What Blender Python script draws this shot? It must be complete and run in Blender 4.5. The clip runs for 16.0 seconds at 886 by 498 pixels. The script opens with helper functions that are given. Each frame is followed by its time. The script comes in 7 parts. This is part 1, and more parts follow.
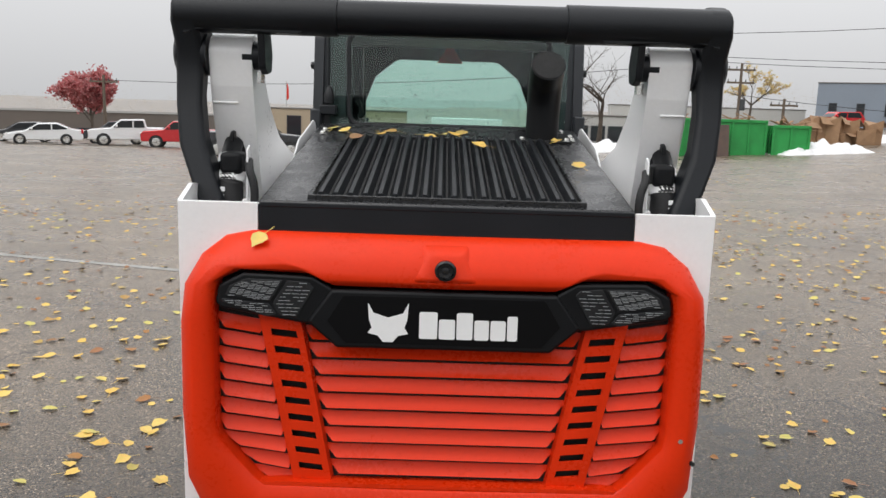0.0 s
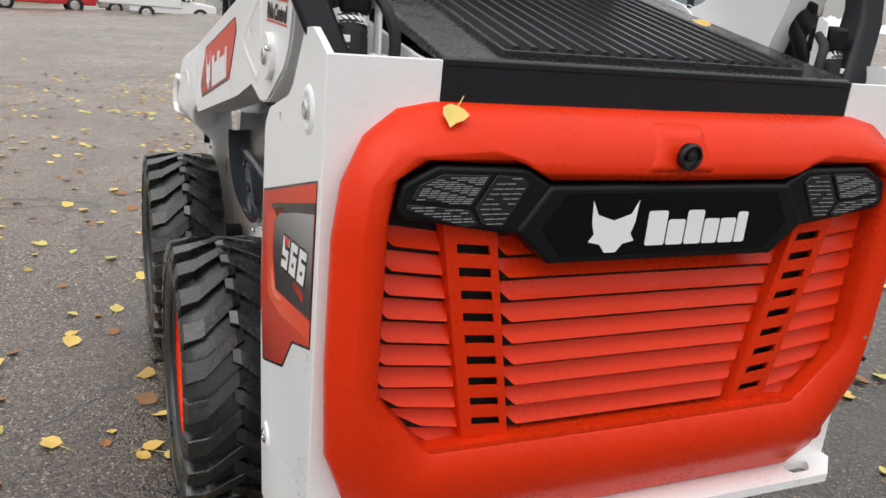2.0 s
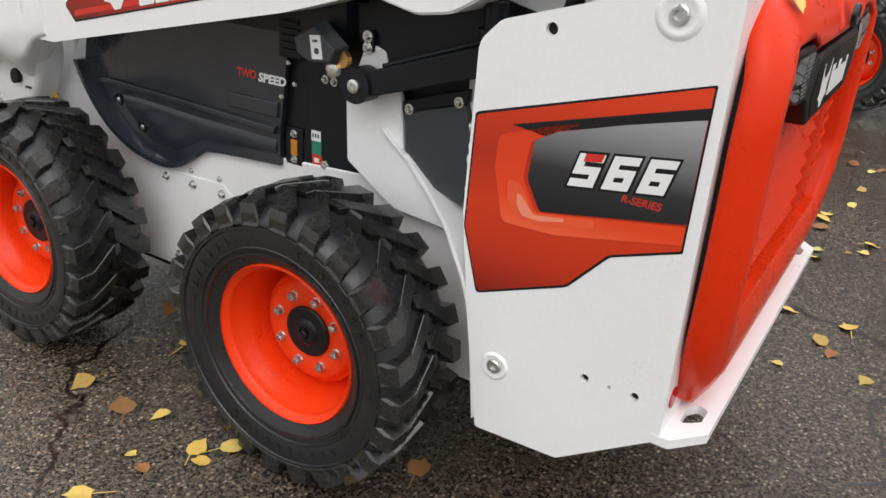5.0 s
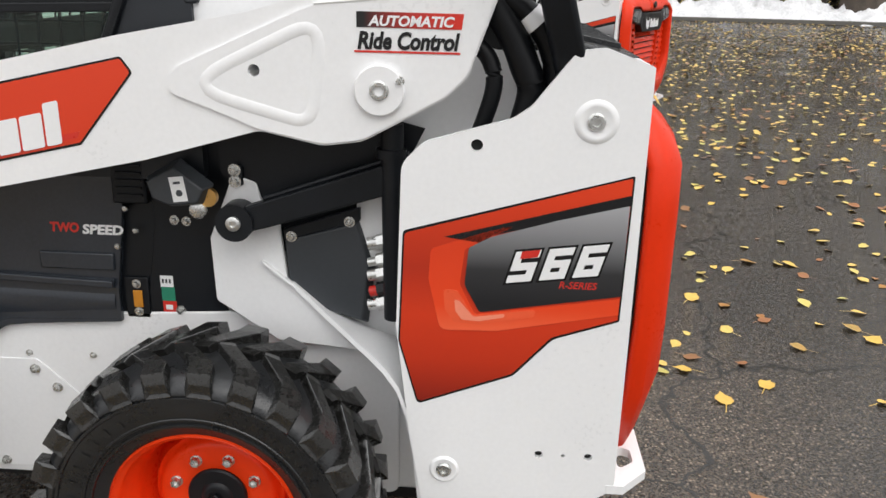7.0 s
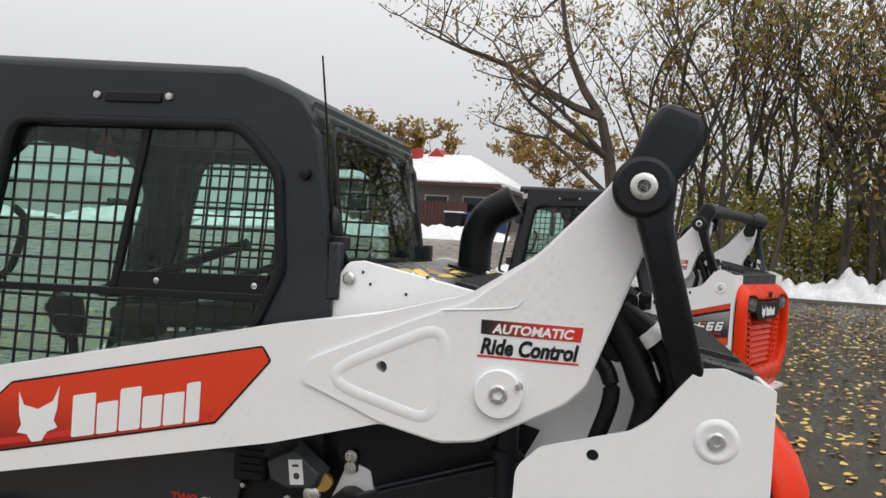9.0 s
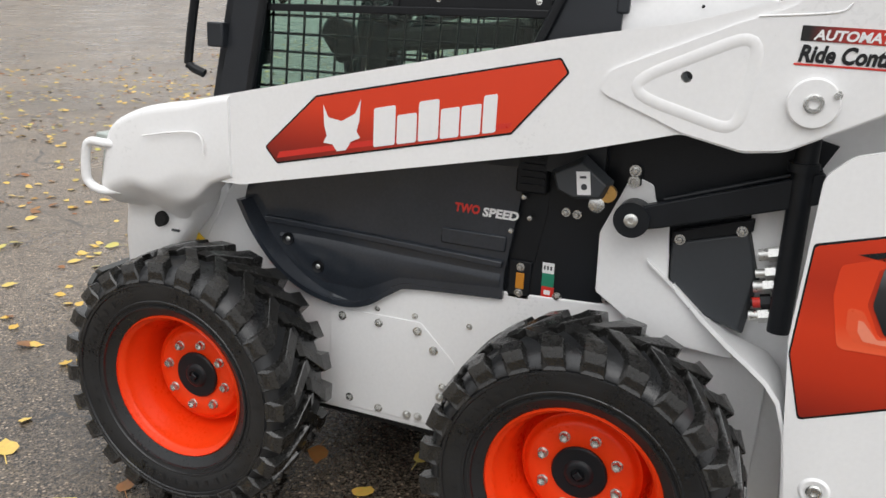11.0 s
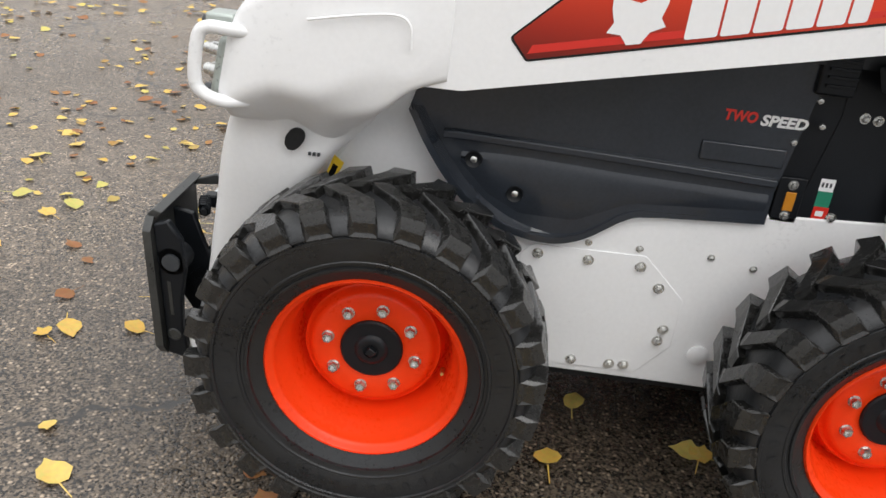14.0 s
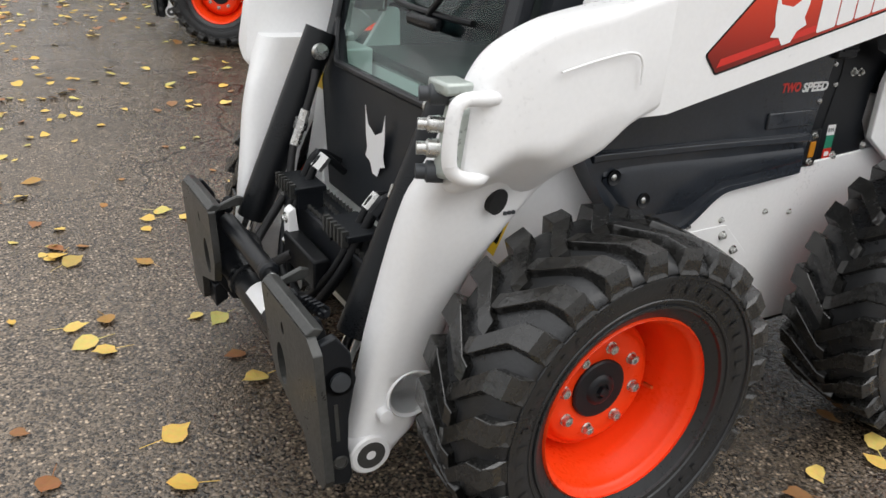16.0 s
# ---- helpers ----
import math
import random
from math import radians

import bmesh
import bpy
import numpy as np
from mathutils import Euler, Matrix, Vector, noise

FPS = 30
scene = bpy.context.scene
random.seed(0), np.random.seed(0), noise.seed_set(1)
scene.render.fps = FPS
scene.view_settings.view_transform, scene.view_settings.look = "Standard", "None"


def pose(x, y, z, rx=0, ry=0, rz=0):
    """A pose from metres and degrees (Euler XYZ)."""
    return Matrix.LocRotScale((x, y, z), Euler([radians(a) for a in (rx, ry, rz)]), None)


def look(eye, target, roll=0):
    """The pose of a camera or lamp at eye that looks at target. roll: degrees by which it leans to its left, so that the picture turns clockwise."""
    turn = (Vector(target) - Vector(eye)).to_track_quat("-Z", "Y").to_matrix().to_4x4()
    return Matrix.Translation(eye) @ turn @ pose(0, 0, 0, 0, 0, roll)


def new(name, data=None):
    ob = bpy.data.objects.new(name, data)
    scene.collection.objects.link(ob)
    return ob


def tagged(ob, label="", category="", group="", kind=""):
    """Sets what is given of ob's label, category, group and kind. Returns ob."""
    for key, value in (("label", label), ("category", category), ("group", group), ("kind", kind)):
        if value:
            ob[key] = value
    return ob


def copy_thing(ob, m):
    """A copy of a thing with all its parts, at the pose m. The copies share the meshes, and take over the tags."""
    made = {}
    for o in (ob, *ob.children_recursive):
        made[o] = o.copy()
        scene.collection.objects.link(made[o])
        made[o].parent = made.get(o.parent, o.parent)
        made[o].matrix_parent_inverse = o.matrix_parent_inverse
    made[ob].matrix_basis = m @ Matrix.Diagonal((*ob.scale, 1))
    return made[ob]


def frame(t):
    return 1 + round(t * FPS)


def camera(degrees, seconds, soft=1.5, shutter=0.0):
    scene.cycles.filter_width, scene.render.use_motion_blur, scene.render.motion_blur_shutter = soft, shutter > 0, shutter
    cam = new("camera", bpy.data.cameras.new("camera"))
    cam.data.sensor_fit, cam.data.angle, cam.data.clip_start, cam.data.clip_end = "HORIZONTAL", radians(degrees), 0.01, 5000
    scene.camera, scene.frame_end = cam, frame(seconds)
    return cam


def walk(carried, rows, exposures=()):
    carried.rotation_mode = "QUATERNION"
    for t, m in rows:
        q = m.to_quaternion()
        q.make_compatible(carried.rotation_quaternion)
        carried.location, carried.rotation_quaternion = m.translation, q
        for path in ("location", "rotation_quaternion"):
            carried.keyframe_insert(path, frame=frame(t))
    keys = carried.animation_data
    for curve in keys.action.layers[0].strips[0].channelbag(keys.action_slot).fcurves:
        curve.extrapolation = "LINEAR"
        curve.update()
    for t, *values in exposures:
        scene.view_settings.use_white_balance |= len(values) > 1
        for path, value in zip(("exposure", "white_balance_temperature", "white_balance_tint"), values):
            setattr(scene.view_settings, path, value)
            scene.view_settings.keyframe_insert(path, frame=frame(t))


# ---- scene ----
cam = camera(57.4, 16.0)
PATH = [
    (0, (-0.020, -2.981, 1.662), (-0.008, -1.007, 1.315), 1.8),
    (0.5, (-0.149, -2.764, 1.628), (-0.028, -0.828, 1.140), 1.6),
    (1, (-0.386, -2.571, 1.610), (-0.152, -0.666, 1.047), 2.8),
    (1.5, (-0.735, -2.406, 1.531), (-0.146, -0.590, 0.937), 5.2),
    (2, (-1.036, -2.231, 1.519), (-0.257, -0.491, 0.913), 5.4),
    (2.5, (-1.309, -2.117, 1.508), (-0.275, -0.522, 0.887), 4.8),
    (3, (-1.538, -1.985, 1.488), (-0.343, -0.507, 0.865), 4.6),
    (3.5, (-1.731, -1.782, 1.493), (-0.436, -0.411, 0.826), 3.8),
    (4, (-1.940, -1.601, 1.478), (-0.522, -0.386, 0.761), 3.6),
    (4.2, (-1.990, -1.524, 1.477), (-0.536, -0.361, 0.746), 3.7),
    (6.3, (-2.254, -0.787, 1.489), (-0.515, -0.346, 0.610), 0.6),
    (6.5, (-2.272, -0.714, 1.504), (-0.494, -0.371, 0.653), -0.1),
    (7, (-2.317, -0.624, 1.564), (-0.424, -0.501, 0.929), 1.2),
    (7.5, (-2.341, -0.597, 1.616), (-0.384, -0.554, 1.204), 2.8),
    (8, (-2.348, -0.621, 1.639), (-0.360, -0.559, 1.431), 3.4),
    (8.5, (-2.354, -0.644, 1.668), (-0.360, -0.502, 1.598), 3.3),
    (9, (-2.360, -0.604, 1.659), (-0.405, -0.186, 1.639), 3.6),
    (9.5, (-2.391, -0.521, 1.656), (-0.529, 0.206, 1.581), 3.2),
    (10, (-2.471, -0.390, 1.595), (-0.677, 0.463, 1.359), 2.3),
    (10.2, (-2.486, -0.364, 1.577), (-0.719, 0.511, 1.240), 1.5),
    (12.3, (-2.541, -0.001, 1.417), (-0.787, 0.495, 0.592), 6.3),
    (12.5, (-2.466, 0.095, 1.406), (-0.730, 0.649, 0.582), 6.9),
    (13, (-2.376, 0.342, 1.400), (-0.655, 0.927, 0.566), 7.3),
    (13.5, (-2.379, 0.673, 1.392), (-0.599, 1.039, 0.556), 6.4),
    (14, (-2.277, 0.997, 1.379), (-0.463, 1.044, 0.540), 6.9),
    (14.5, (-2.241, 1.317, 1.367), (-0.426, 1.112, 0.552), 5.7),
    (15, (-2.126, 1.653, 1.362), (-0.370, 1.144, 0.553), 5.3),
    (15.5, (-1.988, 1.961, 1.363), (-0.303, 1.228, 0.573), 4.6),
    (16, (-1.850, 2.264, 1.374), (-0.278, 1.322, 0.573), 3.5),
]
walk(cam, [(t, look(eye, target, roll)) for t, eye, target, roll in PATH],
     [(0, -0.05), (3, -0.05), (4.2, -0.05), (6.3, 0.09), (7.4, 0.06), (8.5, -0.14), (9.2, -0.26), (9.7, -0.26), (10.2, -0.16), (12.3, 0.02), (14, 0.06), (16, 0.03)])

# ---- world and light ----
world = bpy.data.worlds.new("overcast_sky")
scene.world = world
world.use_nodes = True
wn, wl = world.node_tree.nodes, world.node_tree.links
sky = wn.new("ShaderNodeTexSky")
sky.sky_type = "NISHITA"
sky.sun_disc = False
sky.sun_elevation, sky.sun_rotation = radians(38), radians(200)
sky.air_density, sky.dust_density = 1.0, 4.0
grey = wn.new("ShaderNodeHueSaturation")
grey.inputs["Saturation"].default_value = 0.10
cloud = wn.new("ShaderNodeMixRGB")
cloud.inputs["Fac"].default_value = 0.9
# overcast: the zenith is about three times as bright as the horizon
wc, ws, wr, wv = wn.new("ShaderNodeTexCoord"), wn.new("ShaderNodeSeparateXYZ"), wn.new("ShaderNodeMapRange"), wn.new("ShaderNodeVectorMath")
wl.new(wc.outputs["Generated"], ws.inputs[0])
wl.new(ws.outputs["Z"], wr.inputs["Value"])
wr.inputs["To Min"].default_value, wr.inputs["To Max"].default_value = 1.0, 3.2
wv.operation = "SCALE"
wv.inputs[0].default_value = (7.3, 7.35, 7.5)
wl.new(wr.outputs[0], wv.inputs["Scale"])
wl.new(wv.outputs[0], cloud.inputs["Color2"])
wl.new(sky.outputs[0], grey.inputs["Color"])
wl.new(grey.outputs[0], cloud.inputs["Color1"])
wl.new(cloud.outputs[0], wn["Background"].inputs["Color"])
wn["Background"].inputs["Strength"].default_value = 0.09
sun = new("sun", bpy.data.lights.new("sun", "SUN"))
sun.data.energy, sun.data.angle, sun.data.color = 1.0, radians(50), (1.0, 0.97, 0.93)
sun.matrix_world = look((0, 0, 30), (18, 12, 0))
scene.view_settings.exposure = 0.0


# ---- materials ----
def material(name, base, rough=0.5, metal=0.0, vary=0.12, scale=6.0, fine=90.0, bump=0.1, rvary=0.12, coat=0.0, spec=0.5):
    """A surface with broad and fine variation of tone, gloss and relief."""
    m = bpy.data.materials.new(name)
    m.use_nodes = True
    n, l = m.node_tree.nodes, m.node_tree.links
    b = n["Principled BSDF"]
    b.inputs["Metallic"].default_value = metal
    b.inputs["Coat Weight"].default_value = coat
    b.inputs["Coat Roughness"].default_value = 0.15
    b.inputs["Specular IOR Level"].default_value = spec
    tc = n.new("ShaderNodeTexCoord")
    broad, small = n.new("ShaderNodeTexNoise"), n.new("ShaderNodeTexNoise")
    broad.inputs["Scale"].default_value, small.inputs["Scale"].default_value = scale, fine
    broad.inputs["Detail"].default_value, small.inputs["Detail"].default_value = 5, 4
    for t in (broad, small):
        l.new(tc.outputs["Object"], t.inputs["Vector"])
    both = n.new("ShaderNodeMath")
    both.operation = "MULTIPLY_ADD"
    both.inputs[1].default_value = 0.6
    l.new(broad.outputs["Fac"], both.inputs[0])
    scaled = n.new("ShaderNodeMath")
    scaled.operation = "MULTIPLY"
    scaled.inputs[1].default_value = 0.4
    l.new(small.outputs["Fac"], scaled.inputs[0])
    l.new(scaled.outputs[0], both.inputs[2])
    ramp = n.new("ShaderNodeMapRange")
    ramp.inputs["From Min"].default_value, ramp.inputs["From Max"].default_value = 0.3, 0.7
    ramp.inputs["To Min"].default_value, ramp.inputs["To Max"].default_value = 1 - vary, 1 + vary
    l.new(both.outputs[0], ramp.inputs["Value"])
    tint = n.new("ShaderNodeVectorMath")
    tint.operation = "SCALE"
    tint.inputs[0].default_value = base
    l.new(ramp.outputs[0], tint.inputs["Scale"])
    l.new(tint.outputs[0], b.inputs["Base Color"])
    rr = n.new("ShaderNodeMapRange")
    rr.inputs["From Min"].default_value, rr.inputs["From Max"].default_value = 0.3, 0.7
    rr.inputs["To Min"].default_value, rr.inputs["To Max"].default_value = max(0.02, rough - rvary), min(1, rough + rvary)
    l.new(both.outputs[0], rr.inputs["Value"])
    l.new(rr.outputs[0], b.inputs["Roughness"])
    if bump:
        bp = n.new("ShaderNodeBump")
        bp.inputs["Strength"].default_value, bp.inputs["Distance"].default_value = bump, 0.002
        l.new(small.outputs["Fac"], bp.inputs["Height"])
        l.new(bp.outputs[0], b.inputs["Normal"])
    return m


WHITE = material("white_paint", (0.835, 0.835, 0.835), 0.36, vary=0.04, bump=0.03, coat=0.15, scale=3)
ORANGE = material("orange_plastic", (0.68, 0.031, 0.004), 0.31, vary=0.06, bump=0.03, coat=0.0, scale=4, spec=0.20)
RIM = material("orange_rim_paint", (0.84, 0.050, 0.006), 0.33, vary=0.06, bump=0.04, coat=0.0, spec=0.3)
BLACK = material("black_powder_coat", (0.0085, 0.0100, 0.0125), 0.38, vary=0.25, bump=0.2, fine=240, rvary=0.1, spec=0.28)
CABBLACK = material("satin_cab_black", (0.0145, 0.0170, 0.0210), 0.42, vary=0.2, bump=0.15, fine=240, rvary=0.1, spec=0.42)
PLASTIC = material("black_plastic", (0.007, 0.008, 0.0095), 0.33, vary=0.2, bump=0.06, fine=300, spec=0.28)
SHROUD = material("glossy_black_panel", (0.0250, 0.0300, 0.0385), 0.15, vary=0.2, bump=0.015, fine=120, rvary=0.06, spec=0.62)
DEEPBLACK = material("deep_black_plastic", (0.005, 0.0055, 0.0065), 0.42, vary=0.2, bump=0.1, fine=300, spec=0.2)
INKBLACK = material("black_badge_film", (0.003, 0.003, 0.0035), 0.45, vary=0.1, bump=0.0, spec=0.12)
LENSDARK = material("dark_lens", (0.018, 0.019, 0.021), 0.2, vary=0.5, bump=0.0, fine=200, spec=0.35)
GLOSSBLACK = material("gloss_black", (0.008, 0.008, 0.009), 0.22, vary=0.1, bump=0.0)
WETBLACK = material("rain_wet_black_paint", (0.014, 0.0145, 0.016), 0.26, vary=0.3, bump=1.0, fine=120, rvary=0.22, scale=12, spec=0.55)
RUBBER = material("tyre_rubber", (0.0130, 0.0138, 0.0150), 0.32, vary=0.45, bump=0.35, fine=120, rvary=0.14, scale=9, spec=0.55)
DUSTY = material("damp_lug_rubber", (0.0150, 0.0148, 0.0140), 0.24, vary=0.75, bump=0.5, fine=70, rvary=0.20, scale=11, spec=0.75)
HOSE = material("black_hose", (0.012, 0.012, 0.013), 0.6, bump=0.6, fine=260)
CASTING = material("zinc_plated_casting", (0.42, 0.46, 0.43), 0.32, metal=0.35, vary=0.15, bump=0.2)
STEEL = material("zinc_steel", (0.62, 0.62, 0.60), 0.28, metal=0.9, vary=0.2, bump=0.1)
DARKSTEEL = material("worn_dark_steel", (0.048, 0.049, 0.047), 0.34, metal=0.2, vary=0.4, bump=0.3)
CHROME = material("chrome_rod", (0.7, 0.7, 0.7), 0.12, metal=1.0, vary=0.05, bump=0)
# near-black that paints the shade inside holes, gaps and recesses
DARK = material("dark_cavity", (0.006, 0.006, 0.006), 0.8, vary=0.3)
DECALWHITE = material("white_print", (0.82, 0.82, 0.82), 0.4, vary=0.03, bump=0)
DECALRED = material("red_print", (0.62, 0.03, 0.02), 0.35, vary=0.05, bump=0)
DECALGREEN = material("green_print", (0.02, 0.22, 0.13), 0.4, bump=0)
GLOW = material("light_red_print", (0.80, 0.10, 0.035), 0.35, vary=0.05, bump=0)
PALEGLOW = material("pale_pink_print", (0.86, 0.26, 0.16), 0.35, vary=0.05, bump=0)
AMBER = material("amber_reflector", (0.55, 0.22, 0.02), 0.2, bump=0.2)
REDREF = material("red_reflector", (0.45, 0.01, 0.015), 0.18, bump=0.2)
GREYPLASTIC = material("grey_plastic", (0.042, 0.047, 0.053), 0.45, bump=0.1)
LENSGREY = material("grey_lens_ribs", (0.26, 0.27, 0.28), 0.25, bump=0)
YELLOW = material("yellow_print", (0.75, 0.50, 0.03), 0.4, bump=0)
BRASS = material("brass", (0.7, 0.42, 0.14), 0.35, metal=0.9)
FABRIC = material("black_seat_vinyl", (0.02, 0.02, 0.021), 0.6, bump=0.3)


def gradient(name, axis, a, b, stops, rough=0.32):
    """Printed film whose ink runs from colour to colour along one axis."""
    m = material(name, (0.5, 0.5, 0.5), rough, bump=0, vary=0.02, rvary=0.02)
    n, l = m.node_tree.nodes, m.node_tree.links
    sep = n.new("ShaderNodeSeparateXYZ")
    tc = n.new("ShaderNodeTexCoord")
    l.new(tc.outputs["Object"], sep.inputs[0])
    mr = n.new("ShaderNodeMapRange")
    mr.inputs["From Min"].default_value, mr.inputs["From Max"].default_value = a, b
    l.new(sep.outputs[axis], mr.inputs["Value"])
    cr = n.new("ShaderNodeValToRGB")
    for i, (p, c) in enumerate(stops):
        e = cr.color_ramp.elements[i] if i < 2 else cr.color_ramp.elements.new(p)
        e.position, e.color = p, (*c, 1)
    l.new(mr.outputs[0], cr.inputs["Fac"])
    l.new(cr.outputs[0], n["Principled BSDF"].inputs["Base Color"])
    return m


DECALBASE = gradient("red_decal_film", "Z", 0.64, 1.18, [(0.0, (0.20, 0.010, 0.005)), (1.0, (0.74, 0.050, 0.010)), (0.22, (0.50, 0.030, 0.007)), (0.42, (0.62, 0.040, 0.009)), (0.62, (0.44, 0.026, 0.007))])
DECALBAND = gradient("bright_red_decal_band", "Z", 0.80, 1.06, [(0.0, (0.90, 0.42, 0.32)), (1.0, (0.66, 0.045, 0.010)), (0.13, (0.84, 0.12, 0.045)), (0.35, (0.78, 0.060, 0.013))])
DECALDARK = gradient("black_grey_decal_field", "Z", 0.90, 1.12, [(0.0, (0.012, 0.012, 0.014)), (1.0, (0.36, 0.36, 0.37)), (0.35, (0.03, 0.03, 0.032))])
ARMFILM = gradient("arm_decal_film", "Z", 1.06, 1.39, [(0.0, (0.10, 0.006, 0.004)), (1.0, (0.70, 0.05, 0.014)), (0.22, (0.34, 0.018, 0.006)), (0.5, (0.66, 0.045, 0.012))])


def glass(name, tint, rough=0.02):
    m = bpy.data.materials.new(name)
    m.use_nodes = True
    n, l = m.node_tree.nodes, m.node_tree.links
    n.remove(n["Principled BSDF"])
    tr, gl, mix, fr = n.new("ShaderNodeBsdfTransparent"), n.new("ShaderNodeBsdfGlossy"), n.new("ShaderNodeMixShader"), n.new("ShaderNodeLayerWeight")
    tr.inputs["Color"].default_value = (*tint, 1)
    gl.inputs["Roughness"].default_value = rough
    fr.inputs["Blend"].default_value = 0.5
    pw, sc = n.new("ShaderNodeMath"), n.new("ShaderNodeMath")
    pw.operation, pw.inputs[1].default_value = "POWER", 4.0
    sc.operation, sc.inputs[1].default_value, sc.inputs[2].default_value = "MULTIPLY_ADD", 0.75, 0.03
    l.new(fr.outputs["Facing"], pw.inputs[0])
    l.new(pw.outputs[0], sc.inputs[0])
    l.new(sc.outputs[0], mix.inputs["Fac"])
    l.new(tr.outputs[0], mix.inputs[1])
    l.new(gl.outputs[0], mix.inputs[2])
    l.new(mix.outputs[0], n["Material Output"].inputs["Surface"])
    return m


GLASS = glass("green_tinted_glass", (0.84, 0.945, 0.91))
LENS = glass("clear_lens", (0.75, 0.75, 0.75), 0.08)


# ---- shapes ----
def part(name, bm, mat, parent=None, label="", bevel=0.0, angle=38, seg=2):
    """Links a bmesh as one mesh object under a thing or a part."""
    bmesh.ops.recalc_face_normals(bm, faces=bm.faces[:])
    for f in bm.faces:
        f.smooth = True
    for e in bm.edges:
        e.smooth = len(e.link_faces) == 2 and e.calc_face_angle(0) < radians(angle)
    me = bpy.data.meshes.new(name)
    bm.to_mesh(me)
    bm.free()
    me.materials.append(mat)
    ob = new(name, me)
    if parent:
        ob.parent = parent
    if label:
        ob["label"] = label
    if bevel:
        md = ob.modifiers.new("edge", "BEVEL")
        md.width, md.segments, md.limit_method, md.angle_limit = bevel, seg, "ANGLE", radians(35)
        md.harden_normals = False
    return ob


def rounded(poly, r, n=4):
    """A polygon with its corners rounded; r is one radius or one for each corner."""
    out, k = [], len(poly)
    for i in range(k):
        p, a, b = Vector(poly[i]), Vector(poly[i - 1]), Vector(poly[(i + 1) % k])
        ri = r[i] if isinstance(r, (list, tuple)) else r
        u, v = (a - p), (b - p)
        lim = 0.45 * min(u.length, v.length)
        half = u.angle(v, math.pi) / 2
        cut = min(lim, ri / max(math.tan(half), 1e-3)) if ri else 0
        if cut < 1e-4 or half > radians(88):
            out.append(tuple(p))
            continue
        p0, p1 = p + u.normalized() * cut, p + v.normalized() * cut
        for j in range(n + 1):
            t = j / n
            out.append(tuple((1 - t) ** 2 * p0 + 2 * t * (1 - t) * p + t * t * p1))
    return out


def ring_of(c, r, n=16):
    return [(c[0] + r * math.cos(2 * math.pi * i / n), c[1] + r * math.sin(2 * math.pi * i / n)) for i in range(n)]


AX = {"x": lambda a, b, h: (h, a, b), "y": lambda a, b, h: (a, h, b), "z": lambda a, b, h: (a, b, h)}


def prism(poly, lo, hi, axis="x", holes=(), bm=None):
    """A plate with a polygon's outline between two heights along an axis, with real holes."""
    bm = bm or bmesh.new()
    put = AX[axis]
    loops = [list(poly)] + [list(h) for h in holes]
    lows, highs = [], []
    for lp in loops:
        lows.append([bm.verts.new(put(a, b, lo)) for a, b in lp])
        highs.append([bm.verts.new(put(a, b, hi)) for a, b in lp])
    for lv, hv in zip(lows, highs):
        for i in range(len(lv)):
            j = (i + 1) % len(lv)
            bm.faces.new((lv[i], lv[j], hv[j], hv[i]))
    if not holes:
        bm.faces.new(lows[0])
        bm.faces.new(highs[0][::-1])
    else:
        from_mathutils = tessellate([[Vector((a, b, 0)) for a, b in lp] for lp in loops])
        fl, fh = [v for lp in lows for v in lp], [v for lp in highs for v in lp]
        for tri in from_mathutils:
            try:
                bm.faces.new([fl[i] for i in tri])
                bm.faces.new([fh[i] for i in reversed(tri)])
            except ValueError:
                pass
    return bm


from mathutils.geometry import tessellate_polygon as tessellate


def box(x0, x1, y0, y1, z0, z1, bm=None):
    return prism([(x0, y0), (x1, y0), (x1, y1), (x0, y1)], z0, z1, "z", bm=bm)


def basis(d):
    d = Vector(d).normalized()
    u = d.orthogonal().normalized() if abs(d.z) > 0.99 else d.cross(Vector((0, 0, 1))).normalized()
    return u, d.cross(u).normalized()


def lathe(profile, origin, d, seg=32, bm=None, closed=False):
    """Turns a profile of (radius, height) about the axis d through origin."""
    bm = bm or bmesh.new()
    o, d = Vector(origin), Vector(d).normalized()
    u, v = basis(d)
    rows = []
    for r, h in profile:
        if r < 1e-5:
            rows.append([bm.verts.new(o + d * h)])
        else:
            rows.append([bm.verts.new(o + d * h + r * (math.cos(2 * math.pi * i / seg) * u + math.sin(2 * math.pi * i / seg) * v)) for i in range(seg)])
    pairs = list(zip(rows, rows[1:])) + ([(rows[-1], rows[0])] if closed else [])
    for a, b in pairs:
        for i in range(seg):
            j = (i + 1) % seg
            if len(a) == 1 and len(b) == 1:
                continue
            if len(a) == 1:
                bm.faces.new((a[0], b[j], b[i]))
            elif len(b) == 1:
                bm.faces.new((a[i], a[j], b[0]))
            else:
                bm.faces.new((a[i], a[j], b[j], b[i]))
    if not closed:
        for row in (rows[0], rows[-1]):
            if len(row) > 2:
                bm.faces.new(row)
    return bm


def rod(p0, p1, r, r2=None, seg=20, bm=None):
    p0, p1 = Vector(p0), Vector(p1)
    return lathe([(r, 0), (r if r2 is None else r2, (p1 - p0).length)], p0, p1 - p0, seg, bm)


